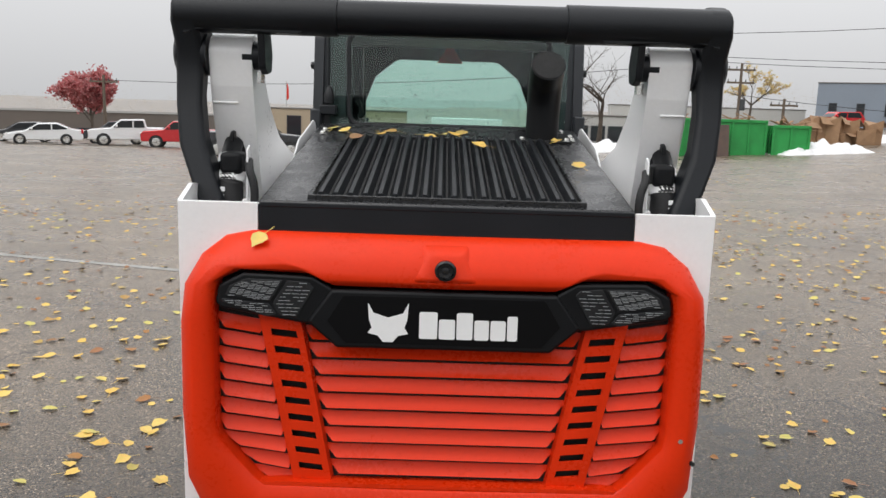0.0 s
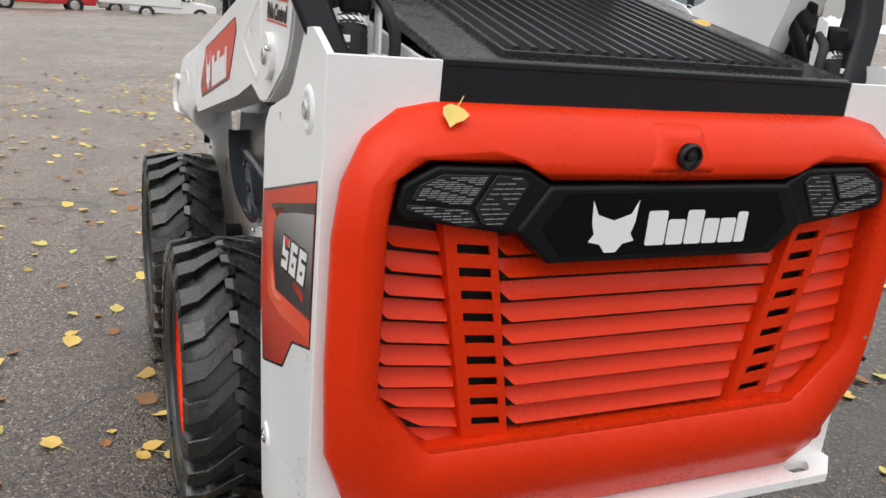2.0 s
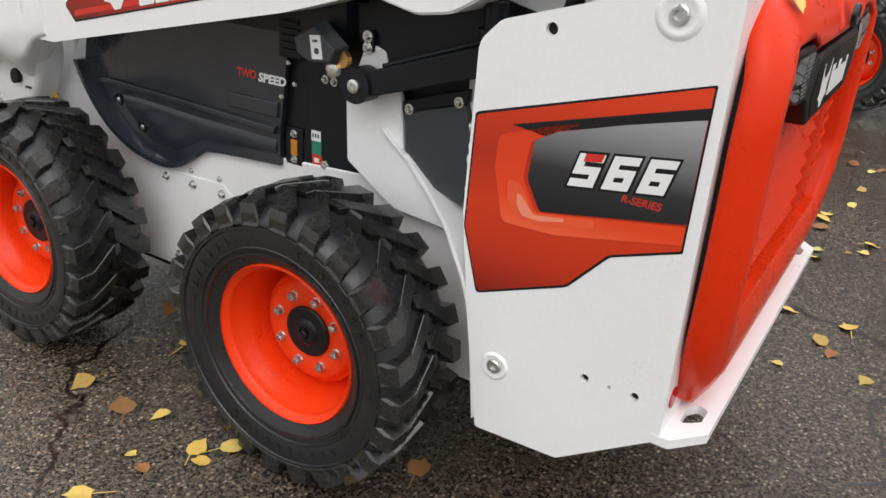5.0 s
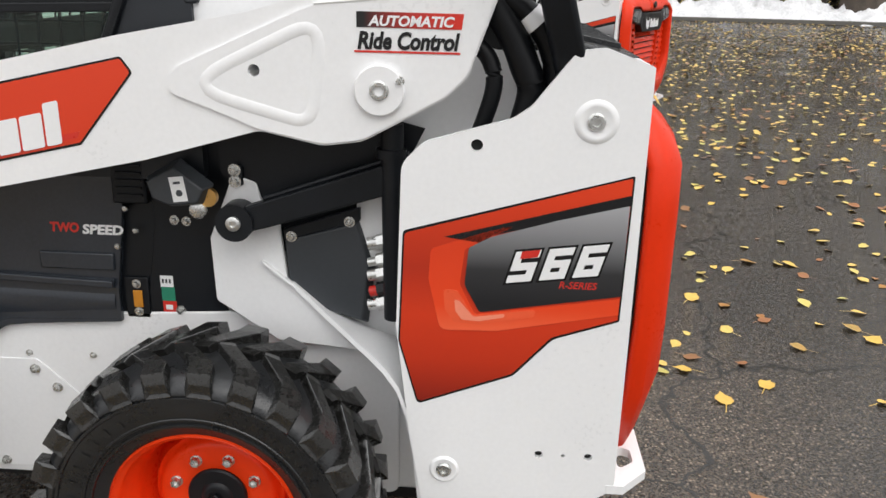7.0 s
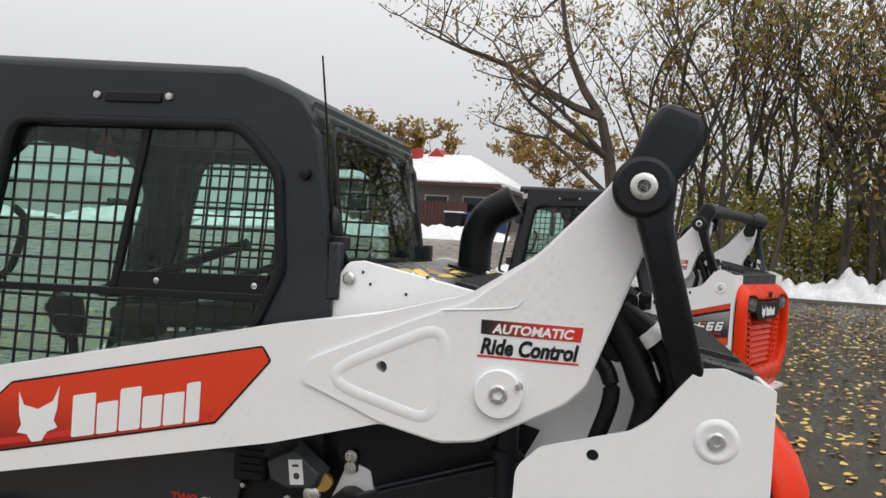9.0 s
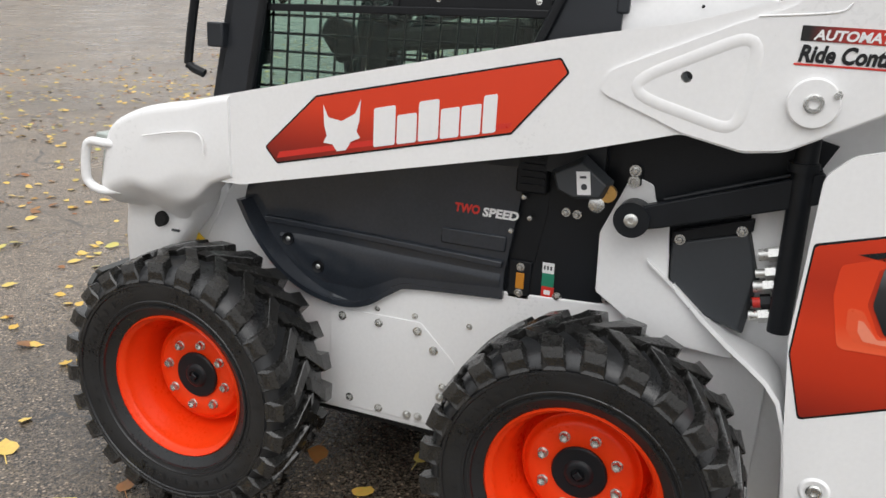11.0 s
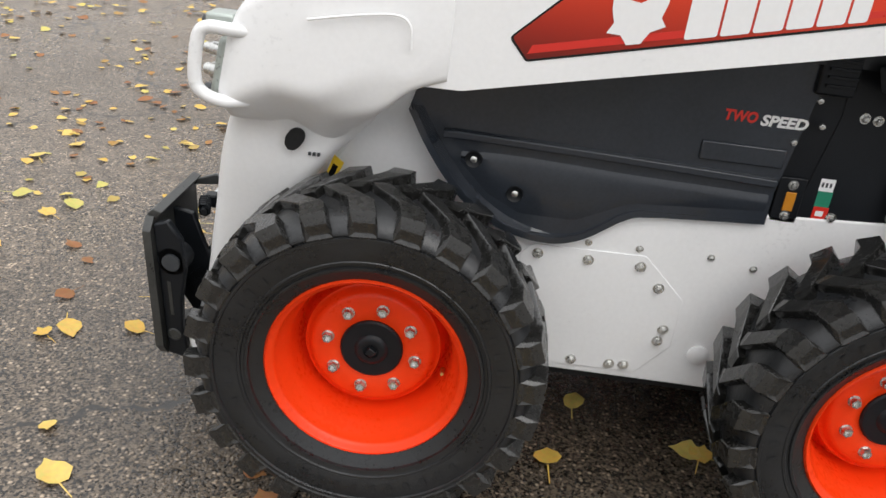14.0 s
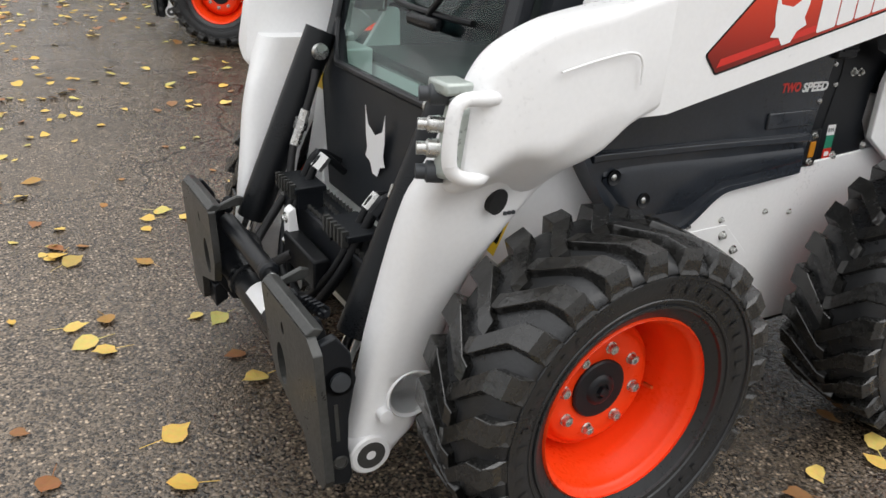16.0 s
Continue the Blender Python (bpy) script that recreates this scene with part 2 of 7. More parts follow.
def sweep(points, section, bm=None, closed=False, up=(0, 0, 1)):
    """Carries a section, a list of (across, along-up), along a path of points."""
    bm = bm or bmesh.new()
    pts = [Vector(p) for p in points]
    rows = []
    for i, p in enumerate(pts):
        a = pts[i - 1] if (i or closed) else p
        b = pts[(i + 1) % len(pts)] if (i < len(pts) - 1 or closed) else p
        d = (b - a).normalized()
        side = d.cross(Vector(up))
        side = side.normalized() if side.length > 1e-3 else Vector((1, 0, 0))
        top = side.cross(d).normalized()
        rows.append([bm.verts.new(p + side * s + top * t) for s, t in section])
    k = len(section)
    for a, b in list(zip(rows, rows[1:])) + ([(rows[-1], rows[0])] if closed else []):
        for i in range(k):
            bm.faces.new((a[i], a[(i + 1) % k], b[(i + 1) % k], b[i]))
    if not closed:
        bm.faces.new(rows[0])
        bm.faces.new(rows[-1][::-1])
    return bm


def smooth_path(points, n=6):
    """A smooth line through points (Catmull-Rom)."""
    P = [Vector(p) for p in points]
    P = [2 * P[0] - P[1]] + P + [2 * P[-1] - P[-2]]
    out = []
    for i in range(1, len(P) - 2):
        for j in range(n):
            t = j / n
            a, b, c, d = P[i - 1], P[i], P[i + 1], P[i + 2]
            out.append(0.5 * (2 * b + (c - a) * t + (2 * a - 5 * b + 4 * c - d) * t * t + (3 * b - a - 3 * c + d) * t ** 3))
    return out + [P[-2]]


def circle(r, n=12):
    return [(r * math.cos(2 * math.pi * i / n), r * math.sin(2 * math.pi * i / n)) for i in range(n)]


def pipe(points, r, n=6, seg=12, bm=None, up=(0.13, 0.21, 0.97)):
    return sweep(smooth_path(points, n), circle(r, seg), bm, up=up)


def loft(rings, bm=None, cap_first=False, cap_last=False):
    bm = bm or bmesh.new()
    rows = [[bm.verts.new(p) for p in ring] for ring in rings]
    k = len(rows[0])
    for a, b in zip(rows, rows[1:]):
        for i in range(k):
            j = (i + 1) % k
            bm.faces.new((a[i], a[j], b[j], b[i]))
    if cap_first:
        bm.faces.new(rows[0])
    if cap_last:
        bm.faces.new(rows[-1][::-1])
    return bm


def lettering(name, body, mat, parent, centre, right, up, width, height, slant=0.0, thick=0.0006, bold=0.012):
    """Words as thin raised print, fitted to a width and height."""
    cu = bpy.data.curves.new("words", "FONT")
    cu.body, cu.shear, cu.offset, cu.extrude, cu.resolution_u = body, slant, bold, 0.01, 3
    tmp = bpy.data.objects.new("words", cu)
    scene.collection.objects.link(tmp)
    me = bpy.data.meshes.new_from_object(tmp.evaluated_get(bpy.context.evaluated_depsgraph_get()))
    bpy.data.objects.remove(tmp)
    co = np.array([v.co for v in me.vertices])
    lo, hi = co.min(0), co.max(0)
    r, u = Vector(right).normalized(), Vector(up).normalized()
    nrm = r.cross(u)
    for v in me.vertices:
        q = v.co
        v.co = Vector(centre) + r * ((q.x - (lo[0] + hi[0]) / 2) / (hi[0] - lo[0]) * width) + u * ((q.y - (lo[1] + hi[1]) / 2) / (hi[1] - lo[1]) * height) + nrm * (thick if q.z > 0 else 0)
    me.name = name
    me.materials.append(mat)
    ob = new(name, me)
    ob.parent = parent
    return ob


def bolt(parent, at, d, r=0.011, h=0.008, mat=None, name="bolt", washer=True):
    bm = bmesh.new()
    if washer:
        lathe([(r * 1.5, 0), (r * 1.5, h * 0.25)], at, d, 16, bm)
    o = Vector(at) + Vector(d).normalized() * (h * 0.25 if washer else 0)
    lathe([(r, 0), (r, h * 0.75), (r * 0.8, h)], o, d, 6, bm)
    lathe([(r * 0.55, h * 0.9), (r * 0.5, h * 1.25)], o, d, 10, bm)
    return part(name, bm, mat or STEEL, parent)


def made_since(before):
    return [o for o in bpy.data.objects if o not in before and o.type == "MESH"]


def settle(obs, inward=0.0, dy=0.0, dz=0.0, longer=0.0):
    """Moves parts of either side together: in towards the middle, along and up; longer draws out the chassis ahead of the cab's rear."""
    for o in obs:
        for v in o.data.vertices:
            v.co.x -= inward * (1 if v.co.x > 0 else -1)
            v.co.y += dy + longer * (0.05 * max(0.0, min(v.co.y, 0.6) - 0.15) + 0.014 * max(0.0, v.co.y - 0.6))
            v.co.z += dz


# ---- the loader ----
loader = tagged(new("skid_steer_loader"), "white and orange skid-steer loader with black cab on wet asphalt", "loader")
REAR, SIDE, ARM = -0.925, 0.667, 0.650
AXLE, WIDER = 1.170, 1.0325


def sx(s, a, b):
    """Two heights along x on the side s (-1 left, 1 right), in order."""
    return (min(s * a, s * b), max(s * a, s * b))


# tailgate: a deep moulded ring round a recessed grille
HALF = [(0.0, 1.334), (0.48, 1.336), (0.545, 1.322), (0.602, 1.275), (0.641, 1.20), (0.653, 1.10), (0.654, 0.86), (0.645, 0.675), (0.582, 0.508), (0.520, 0.462), (0.0, 0.459)]
INNER = [(0.0, 1.205), (0.265, 1.207), (0.315, 1.236), (0.496, 1.243), (0.554, 1.215), (0.566, 1.14), (0.564, 0.84), (0.559, 0.80), (0.47, 0.69), (0.445, 0.668), (0.0, 0.665)]


def both_halves(h):
    return [(x, z) for x, z in h] + [(-x, z) for x, z in h[-2:0:-1]]


def tuck(z):
    """The tailgate leans forward towards its foot."""
    return max(0.0, 0.80 - z) ** 1.4 * 0.11 + max(0.0, 0.58 - z) * 0.05 + max(0.0, z - 1.22) * 0.35


OUT, IN = both_halves(HALF), both_halves(INNER)


def ring(outline, inset, y, other=None, mix=0.0):
    pts = []
    for i, (x, z) in enumerate(outline):
        if other:
            x, z = x + (other[i][0] - x) * mix, z + (other[i][1] - z) * mix
        cx, cz = x, z - 0.92
        d = math.hypot(cx, cz)
        x, z = x - cx / d * inset, z - cz / d * inset
        pts.append((x, y + tuck(z), z))
    return pts


tailgate = part("tailgate", loft([
    ring(OUT, 0.045, -0.9385), ring(OUT, 0.006, -0.939), ring(OUT, 0.0, -0.947), ring(OUT, 0.0, -0.966), ring(OUT, 0.004, -0.978), ring(OUT, 0.0, -0.998, IN, 0.22), ring(OUT, 0.0, -1.012, IN, 0.42),
    ring(OUT, 0.0, -1.013, IN, 0.68), ring(OUT, 0.0, -1.006, IN, 0.86), ring(OUT, 0.0, -0.990, IN, 0.98), ring(IN, -0.002, -0.955), ring(IN, 0.0, -0.938)]), ORANGE, loader,
    "moulded orange plastic tailgate with louvred grille", bevel=0.006, seg=2, angle=50)
# dark strip and backing sheet paint the shade in the gap and between louvres
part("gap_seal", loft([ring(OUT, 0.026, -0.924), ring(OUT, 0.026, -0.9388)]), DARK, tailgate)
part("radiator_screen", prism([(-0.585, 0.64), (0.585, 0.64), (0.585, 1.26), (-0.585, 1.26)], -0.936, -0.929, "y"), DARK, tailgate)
PITCH = 0.0463


def louvre(x0a, x0b, x1a, x1b, ztop, drop0, drop1, hook0=0.024, hook1=0.024):
    """One pressed blade between x0 and x1 (each at its upper and lower edge); the lip is scooped away over the hooks at the ends."""
    sg = 1 if x1a > x0a else -1
    low = PITCH - 0.0135
    rings = []
    for end, xa, xb, d, hook in ((0, x0a, x0b, drop0, hook0), (1, x1a, x1b, drop1, hook1)):
        steps = ((0.0, 0.40, 0.10), (0.35, 0.52, 0.25), (0.62, 0.74, 0.62), (0.82, 0.92, 0.92), (1.0, 1.0, 1.0))
        for f, reach, out in (steps if end == 0 else steps[::-1]):
            r = []
            for u, back in ((0.0, 0), (0.45, 0), (0.85, 0), (1.0, 0), (1.0, 1), (0.5, 1), (0.0, 1)):
                z = -low * u * reach
                y = -0.941 - out * (0.005 * u + 0.015 * u * u) + (0.0035 if back else 0.0)
                x = xa + (xb - xa) * u * reach + (sg if end == 0 else -sg) * hook * f
                dd = d + (drop1 - drop0) * (hook * f) / max(0.05, abs(x1a - x0a)) * (1 if end == 0 else -1)
                r.append((x, y + tuck(ztop + z), ztop + z + dd))
            rings.append(r)
    return loft(rings, cap_first=True, cap_last=True)


def bar_x(z, edge):
    """The slanting slotted bars: their inner and outer edge."""
    f = (1.10 - z) / 0.44
    return (0.455 if edge else 0.353) + (-0.082 if edge else -0.078) * f


for k in range(9):
    zt = 1.046 - PITCH * k
    xa, xb = bar_x(zt, 0) + 0.002, bar_x(zt - PITCH, 0) + 0.002
    if k == 0:
        for s in (-1, 1):
            part("louvre", louvre(s * (xa + 0.008), s * xa, s * 0.235, s * 0.250, zt + PITCH, 0, 0, 0.02, 0.015), ORANGE, tailgate)
    part("louvre", louvre(-xa, -xb, xa, xb, zt, 0, 0), ORANGE, tailgate)
for s in (-1, 1):
    for k in range(10):
        zt = 1.123 - PITCH * k
        zi = zt - 0.020
        xi, xj = bar_x(zi, 1) - 0.002, bar_x(zi - PITCH, 1) - 0.002
        xo = 0.574 - max(0.0, 0.80 - zt) * 0.755
        xp = 0.574 - max(0.0, 0.80 - zt + PITCH) * 0.755
        if xp - xj < 0.04:
            xp = xj + 0.04
        part("louvre", louvre(s * xo, s * xp, s * xi, s * xj, zt, 0.0, -0.020, 0.030 if xo > 0.56 else 0.045, 0.013), ORANGE, tailgate)
    slots = []
    for k in range(10):
        zc = 1.075 - PITCH * 0.985 * k
        a, b = bar_x(zc, 0) + 0.018, bar_x(zc, 1) - 0.020
        slots.append([(s * a, zc + 0.007), (s * b, zc + 0.013), (s * (b - 0.003), zc - 0.006), (s * (a - 0.004), zc - 0.012)])
    plate = [(s * bar_x(1.125, 0), 1.125), (s * bar_x(1.125, 1), 1.125), (s * bar_x(0.658, 1), 0.658), (s * bar_x(0.658, 0), 0.658)]
    bm = prism(plate, -0.968, -0.962, "y", slots)
    for e in (0, 1):
        q = s * (1 if e else -1) * 0.004
        a, b = s * bar_x(1.125, e), s * bar_x(0.658, e)
        loft([[(a, -0.968, 1.125), (a + q, -0.942, 1.125), (a - q * 0.5, -0.942, 1.125), (a - q * 0.5, -0.968, 1.125)], [(b, -0.968, 0.658), (b + q, -0.942, 0.658), (b - q * 0.5, -0.942, 0.658), (b - q * 0.5, -0.968, 0.658)]], bm)
    for v in bm.verts:
        v.co.y += tuck(v.co.z)
    part("slotted_bar", bm, ORANGE, tailgate)
part("rim_lip", prism([(-0.46, 0.664), (0.46, 0.664), (0.46, 0.674), (-0.46, 0.674)], -0.99 + tuck(0.66), -0.93, "y"), ORANGE, tailgate)
# lamps and badge bar
for s in (-1, 1):
    house = rounded([(s * 0.559, 1.160), (s * 0.551, 1.205), (s * 0.490, 1.238), (s * 0.322, 1.233), (s * 0.268, 1.20), (s * 0.305, 1.108), (s * 0.35, 1.112), (s * 0.545, 1.145)], 0.018)
    lamp = part("rear_lamp", prism(house, -0.998, -0.940, "y"), DEEPBLACK, tailgate, "black rear lamp housing", bevel=0.007, seg=3)
    for nm, poly in (("upper_lens", [(0.535, 1.180), (0.522, 1.205), (0.482, 1.224), (0.392, 1.222), (0.425, 1.167)]), ("lower_lens", [(0.541, 1.172), (0.543, 1.163), (0.432, 1.128), (0.408, 1.134), (0.428, 1.160)]),
                     ("inner_lens", [(0.382, 1.222), (0.330, 1.218), (0.318, 1.204), (0.360, 1.128), (0.402, 1.133), (0.418, 1.163)])):
        part(nm, prism(rounded([(s * x, z) for x, z in poly], 0.004), -1.0015, -0.998, "y"), LENSDARK, lamp, "dark glossy ribbed reflector lens", bevel=0.001)
        bm = bmesh.new()
        zlo, zhi = min(p[1] for p in poly), max(p[1] for p in poly)
        n = 13 if nm == "upper_lens" else 10 if nm == "inner_lens" else 7
        for i in range(n):
            z = zlo + 0.006 + (zhi - zlo - 0.012) * i / (n - 1)
            cut = []
            for j, (xa, za) in enumerate(poly):
                xb, zb = poly[(j + 1) % len(poly)]
                if (za - z) * (zb - z) < 0:
                    cut.append(xa + (xb - xa) * (z - za) / (zb - za))
            if len(cut) < 2:
                continue
            lo_, hi_ = min(cut) + 0.006, max(cut) - 0.006
            cells = max(1, int((hi_ - lo_) / 0.016))
            for c in range(cells):
                if (c * 7 + i * 3) % 5 == 4:
                    continue
                u0, u1 = lo_ + (hi_ - lo_) * c / cells, lo_ + (hi_ - lo_) * (c + 0.86) / cells
                box(*sx(s, u0, u1), -1.0028, -1.001, z - 0.0007, z + 0.0007, bm=bm)
        part("lens_ribs", bm, LENSGREY, lamp)
badge = part("badge_bar", prism(rounded([(-0.335, 1.118), (-0.275, 1.203), (0.275, 1.203), (0.335, 1.118), (0.262, 1.052), (-0.262, 1.052)], 0.010), -1.005, -0.945, "y"), DEEPBLACK, tailgate, "black badge bar", bevel=0.009, seg=3)
part("badge_face", prism(rounded([(-0.285, 1.122), (-0.245, 1.190), (0.245, 1.190), (0.285, 1.122), (0.24, 1.066), (-0.24, 1.066)], 0.006), -1.0065, -1.005, "y"), INKBLACK, badge, bevel=0.0008)
# plain emblem and plain blocks stand in for the maker's mark
HEAD = [(-0.5, 1.0), (-0.36, 0.72), (0.0, 0.60), (0.36, 0.72), (0.5, 1.0), (0.47, 0.55), (0.40, 0.33), (0.5, 0.18), (0.25, 0.12), (0.12, -0.05), (-0.12, -0.05), (-0.25, 0.12), (-0.5, 0.18), (-0.40, 0.33), (-0.47, 0.55)]
BLOCKS = [(0.0, 0.185, 1.0), (0.20, 0.165, 0.74), (0.38, 0.165, 1.0), (0.56, 0.15, 0.74), (0.725, 0.155, 0.74), (0.895, 0.105, 0.92)]


def mark(parent, centre_head, head_w, head_h, base, width, height, right, up, mat=None, lean=0.0):
    """A plain emblem and a row of six plain blocks, as flat print."""
    r, u = Vector(right), Vector(up)
    n = r.cross(u).normalized()

    def flat(name, pts, o):
        bm = bmesh.new()
        lo = [bm.verts.new(Vector(o) + r * a + u * b) for a, b in pts]
        hi = [bm.verts.new(Vector(o) + r * a + u * b + n * 0.0008) for a, b in pts]
        for i in range(len(pts)):
            j = (i + 1) % len(pts)
            bm.faces.new((lo[i], lo[j], hi[j], hi[i]))
        bm.faces.new(hi)
        bm.faces.new(lo[::-1])
        part(name, bm, mat or DECALWHITE, parent)

    if head_w:
        flat("emblem", [(a * head_w, (b - 0.45) * head_h) for a, b in HEAD], centre_head)
    if base:
        for x, w, h in BLOCKS:
            pts = rounded([(x * width, 0), ((x + w) * width, 0), ((x + w) * width + lean * h * height, h * height), (x * width + lean * h * height, h * height)], 0.006)
            flat("block", pts, base)


mark(badge, (-0.136, -1.0067, 1.121), 0.100, 0.098, (-0.060, -1.0067, 1.083), 0.240, 0.070, (1, 0, 0), (0, 0, 1))
# rear camera in its moulded bulge
bulge = [[(x, y + tuck(z), z) for x, z in rounded([(-w0, z0), (-w1, z1), (w1, z1), (w0, z0)], 0.012, 5)] for w0, w1, z0, z1, y in ((0.098, 0.060, 1.222, 1.318, -0.985), (0.082, 0.050, 1.228, 1.306, -1.008), (0.066, 0.040, 1.236, 1.296, -1.0165), (0.058, 0.034, 1.240, 1.290, -1.018))]
part("camera_bulge", loft(bulge, cap_last=True), ORANGE, tailgate, angle=60)
part("rear_camera", lathe([(0.026, 0), (0.026, 0.010), (0.021, 0.013), (0.018, 0.006), (0.010, 0.005), (0.009, 0.010), (0, 0.012)], (0, -1.014, 1.262), (0, -1, 0), 28), GLOSSBLACK, tailgate, "round black reversing camera")
part("side_plug", rod((0.600, -1.006, 0.83), (0.600, -1.013, 0.83), 0.006), STEEL, tailgate)
part("latch_hole", rod((0.640, -0.985, 0.76), (0.642, -0.994, 0.76), 0.006), DARK, tailgate)

# hood: black lid with a fluted grille, and its rear lip
hood = part("hood", loft([[(-0.468, REAR + 0.004, 1.412), (0.468, REAR + 0.004, 1.412), (0.446, 0.0, 1.590), (-0.446, 0.0, 1.590)],
                          [(-0.468, REAR + 0.004, 1.395), (0.468, REAR + 0.004, 1.395), (0.446, 0.0, 1.54), (-0.446, 0.0, 1.54)]], cap_first=True, cap_last=True), WETBLACK, loader, "rain-wet black hood with fluted grille", bevel=0.006)
part("hood_lip", prism(rounded([(-0.468, 1.322), (-0.468, 1.404), (0.468, 1.404), (0.468, 1.322)], 0.004), REAR, -0.86, "y"), BLACK, hood, bevel=0.005)
part("lip_seam", box(-0.466, 0.466, REAR - 0.002, REAR + 0.03, 1.397, 1.409), BLACK, hood, bevel=0.002)


def hood_z(y):
    return 1.412 + (y - REAR - 0.004) * (1.590 - 1.412) / (0.0 - REAR - 0.004)


def hood_x(y, x):
    """Ribs run together a little towards the cab."""
    f = (y - REAR) / 0.80
    return x * (1 - 0.05 * f)


y0, y1 = -0.895, -0.215
# dark sheet on the lid paints the shaded troughs between the ribs
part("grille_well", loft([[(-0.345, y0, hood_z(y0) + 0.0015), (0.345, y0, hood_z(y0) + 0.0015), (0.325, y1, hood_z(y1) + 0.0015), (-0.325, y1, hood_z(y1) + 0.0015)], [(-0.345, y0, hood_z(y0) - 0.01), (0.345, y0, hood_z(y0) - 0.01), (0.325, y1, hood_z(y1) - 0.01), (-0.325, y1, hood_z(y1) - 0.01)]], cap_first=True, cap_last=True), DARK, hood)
part("grille_frame", sweep([(-0.345, y0, hood_z(y0)), (0.345, y0, hood_z(y0)), (0.325, y1, hood_z(y1)), (-0.325, y1, hood_z(y1))], [(-0.008, -0.004), (0.008, -0.004), (0.008, 0.012), (-0.008, 0.012)], closed=True), WETBLACK, hood, bevel=0.002)
for k in range(18):
    x = -0.318 + 0.636 * k / 17
    rings = []
    for y in (y0 + 0.004, y1 - 0.004):
        xx, z = hood_x(y, x), hood_z(y)
        rings.append([(xx - 0.0165, y, z + 0.002), (xx - 0.006, y, z + 0.018), (xx + 0.004, y, z + 0.018), (xx + 0.0145, y, z + 0.002)])
    bm = loft(rings, cap_first=True, cap_last=True)
    for i in range(68):
        y = y0 + 0.010 + (y1 - y0 - 0.02) * i / 67
        xx, z = hood_x(y, x), hood_z(y)
        for q in (-1, 1):
            f = [bm.verts.new(p) for p in ((xx + q * 0.0150 - 0.001, y - 0.0018, z + 0.0035), (xx + q * 0.0150 - 0.001, y + 0.0018, z + 0.0035), (xx + q * 0.0062 - 0.001, y + 0.0018, z + 0.0188), (xx + q * 0.0062 - 0.001, y - 0.0018, z + 0.0188))]
            bm.faces.new(f)
    part("grille_rib", bm, BLACK, hood)
for s in (-1, 1):
    for dy in (0, 0.05):
        bolt(hood, (s * 0.415, -0.12 - dy, hood_z(-0.12 - dy)), (0, 0, 1), 0.009)
# exhaust
exhaust = part("exhaust_pipe", sweep(smooth_path([(0.318, -0.140, 1.54), (0.318, -0.142, 1.65), (0.318, -0.155, 1.71), (0.316, -0.190, 1.762), (0.314, -0.262, 1.806)], 6), circle(0.055, 28), up=(1, 0, 0)), DEEPBLACK, loader, "curved black exhaust stack")
part("exhaust_mouth", rod((0.314, -0.2590, 1.8042), (0.314, -0.2640, 1.8072), 0.0510), DARK, exhaust)
part("exhaust_flange", loft([[(x, y, hood_z(y) + h) for x, y in rounded([(0.225, -0.215), (0.412, -0.215), (0.405, -0.065), (0.232, -0.065)], 0.015)] for h in (0.001, 0.007)], cap_last=True), DEEPBLACK, exhaust)
for x, y in ((0.245, -0.20), (0.392, -0.20), (0.388, -0.08)):
    bolt(exhaust, (x, y, hood_z(y) + 0.007), (0, 0, 1), 0.009)

# rear towers, axles, body
PANEL = rounded([(REAR, 1.408), (-0.83, 1.442), (-0.775, 1.436), (-0.69, 1.325), (-0.655, 1.300), (-0.475, 1.247), (-0.428, 1.20), (-0.418, 0.83), (-0.447, 0.585), (-0.493, 0.290), (-0.707, 0.297), (REAR, 0.445)],
                [0.008, 0.03, 0.03, 0.06, 0.05, 0.05, 0.05, 0.08, 0.08, 0.01, 0.01, 0.01], 5)
body = part("body_shell", box(-0.435, 0.435, -0.66, 1.22, 0.245, 0.92), WHITE, loader, "white steel chassis", bevel=0.012)
part("rear_shell", box(-0.464, 0.464, -0.90, -0.65, 0.44, 0.915), WHITE, loader, bevel=0.006)
part("engine_bay", box(-0.45, 0.45, -0.88, 0.02, 0.92, 1.36), BLACK, loader)
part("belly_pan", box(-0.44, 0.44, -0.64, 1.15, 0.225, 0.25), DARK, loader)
part("rear_skirt", box(-0.62, 0.62, REAR, -0.90, 0.446, 0.62), WHITE, loader, bevel=0.004)
bump = part("rear_bumper", prism(rounded([(-0.668, -0.905), (-0.668, -0.948), (-0.60, -1.010), (0.60, -1.010), (0.668, -0.948), (0.668, -0.905)], 0.006), 0.435, 0.457, "z",
            [rounded([(s * 0.60, -0.945), (s * 0.565, -0.985), (s * 0.515, -0.985), (s * 0.505, -0.962), (s * 0.53, -0.945)], 0.012) for s in (-1, 1)]), WHITE, loader, "white steel bumper plate with slots")
STROKES = {"S": [(0, 2, 1, 2), (0, 1, 0, 2), (0, 1, 1, 1), (1, 0, 1, 1), (0, 0, 1, 0)], "6": [(0.1, 2, 1, 2), (0, 0, 0, 2), (0, 1, 1, 1), (1, 0, 1, 1), (0, 0, 1, 0)]}


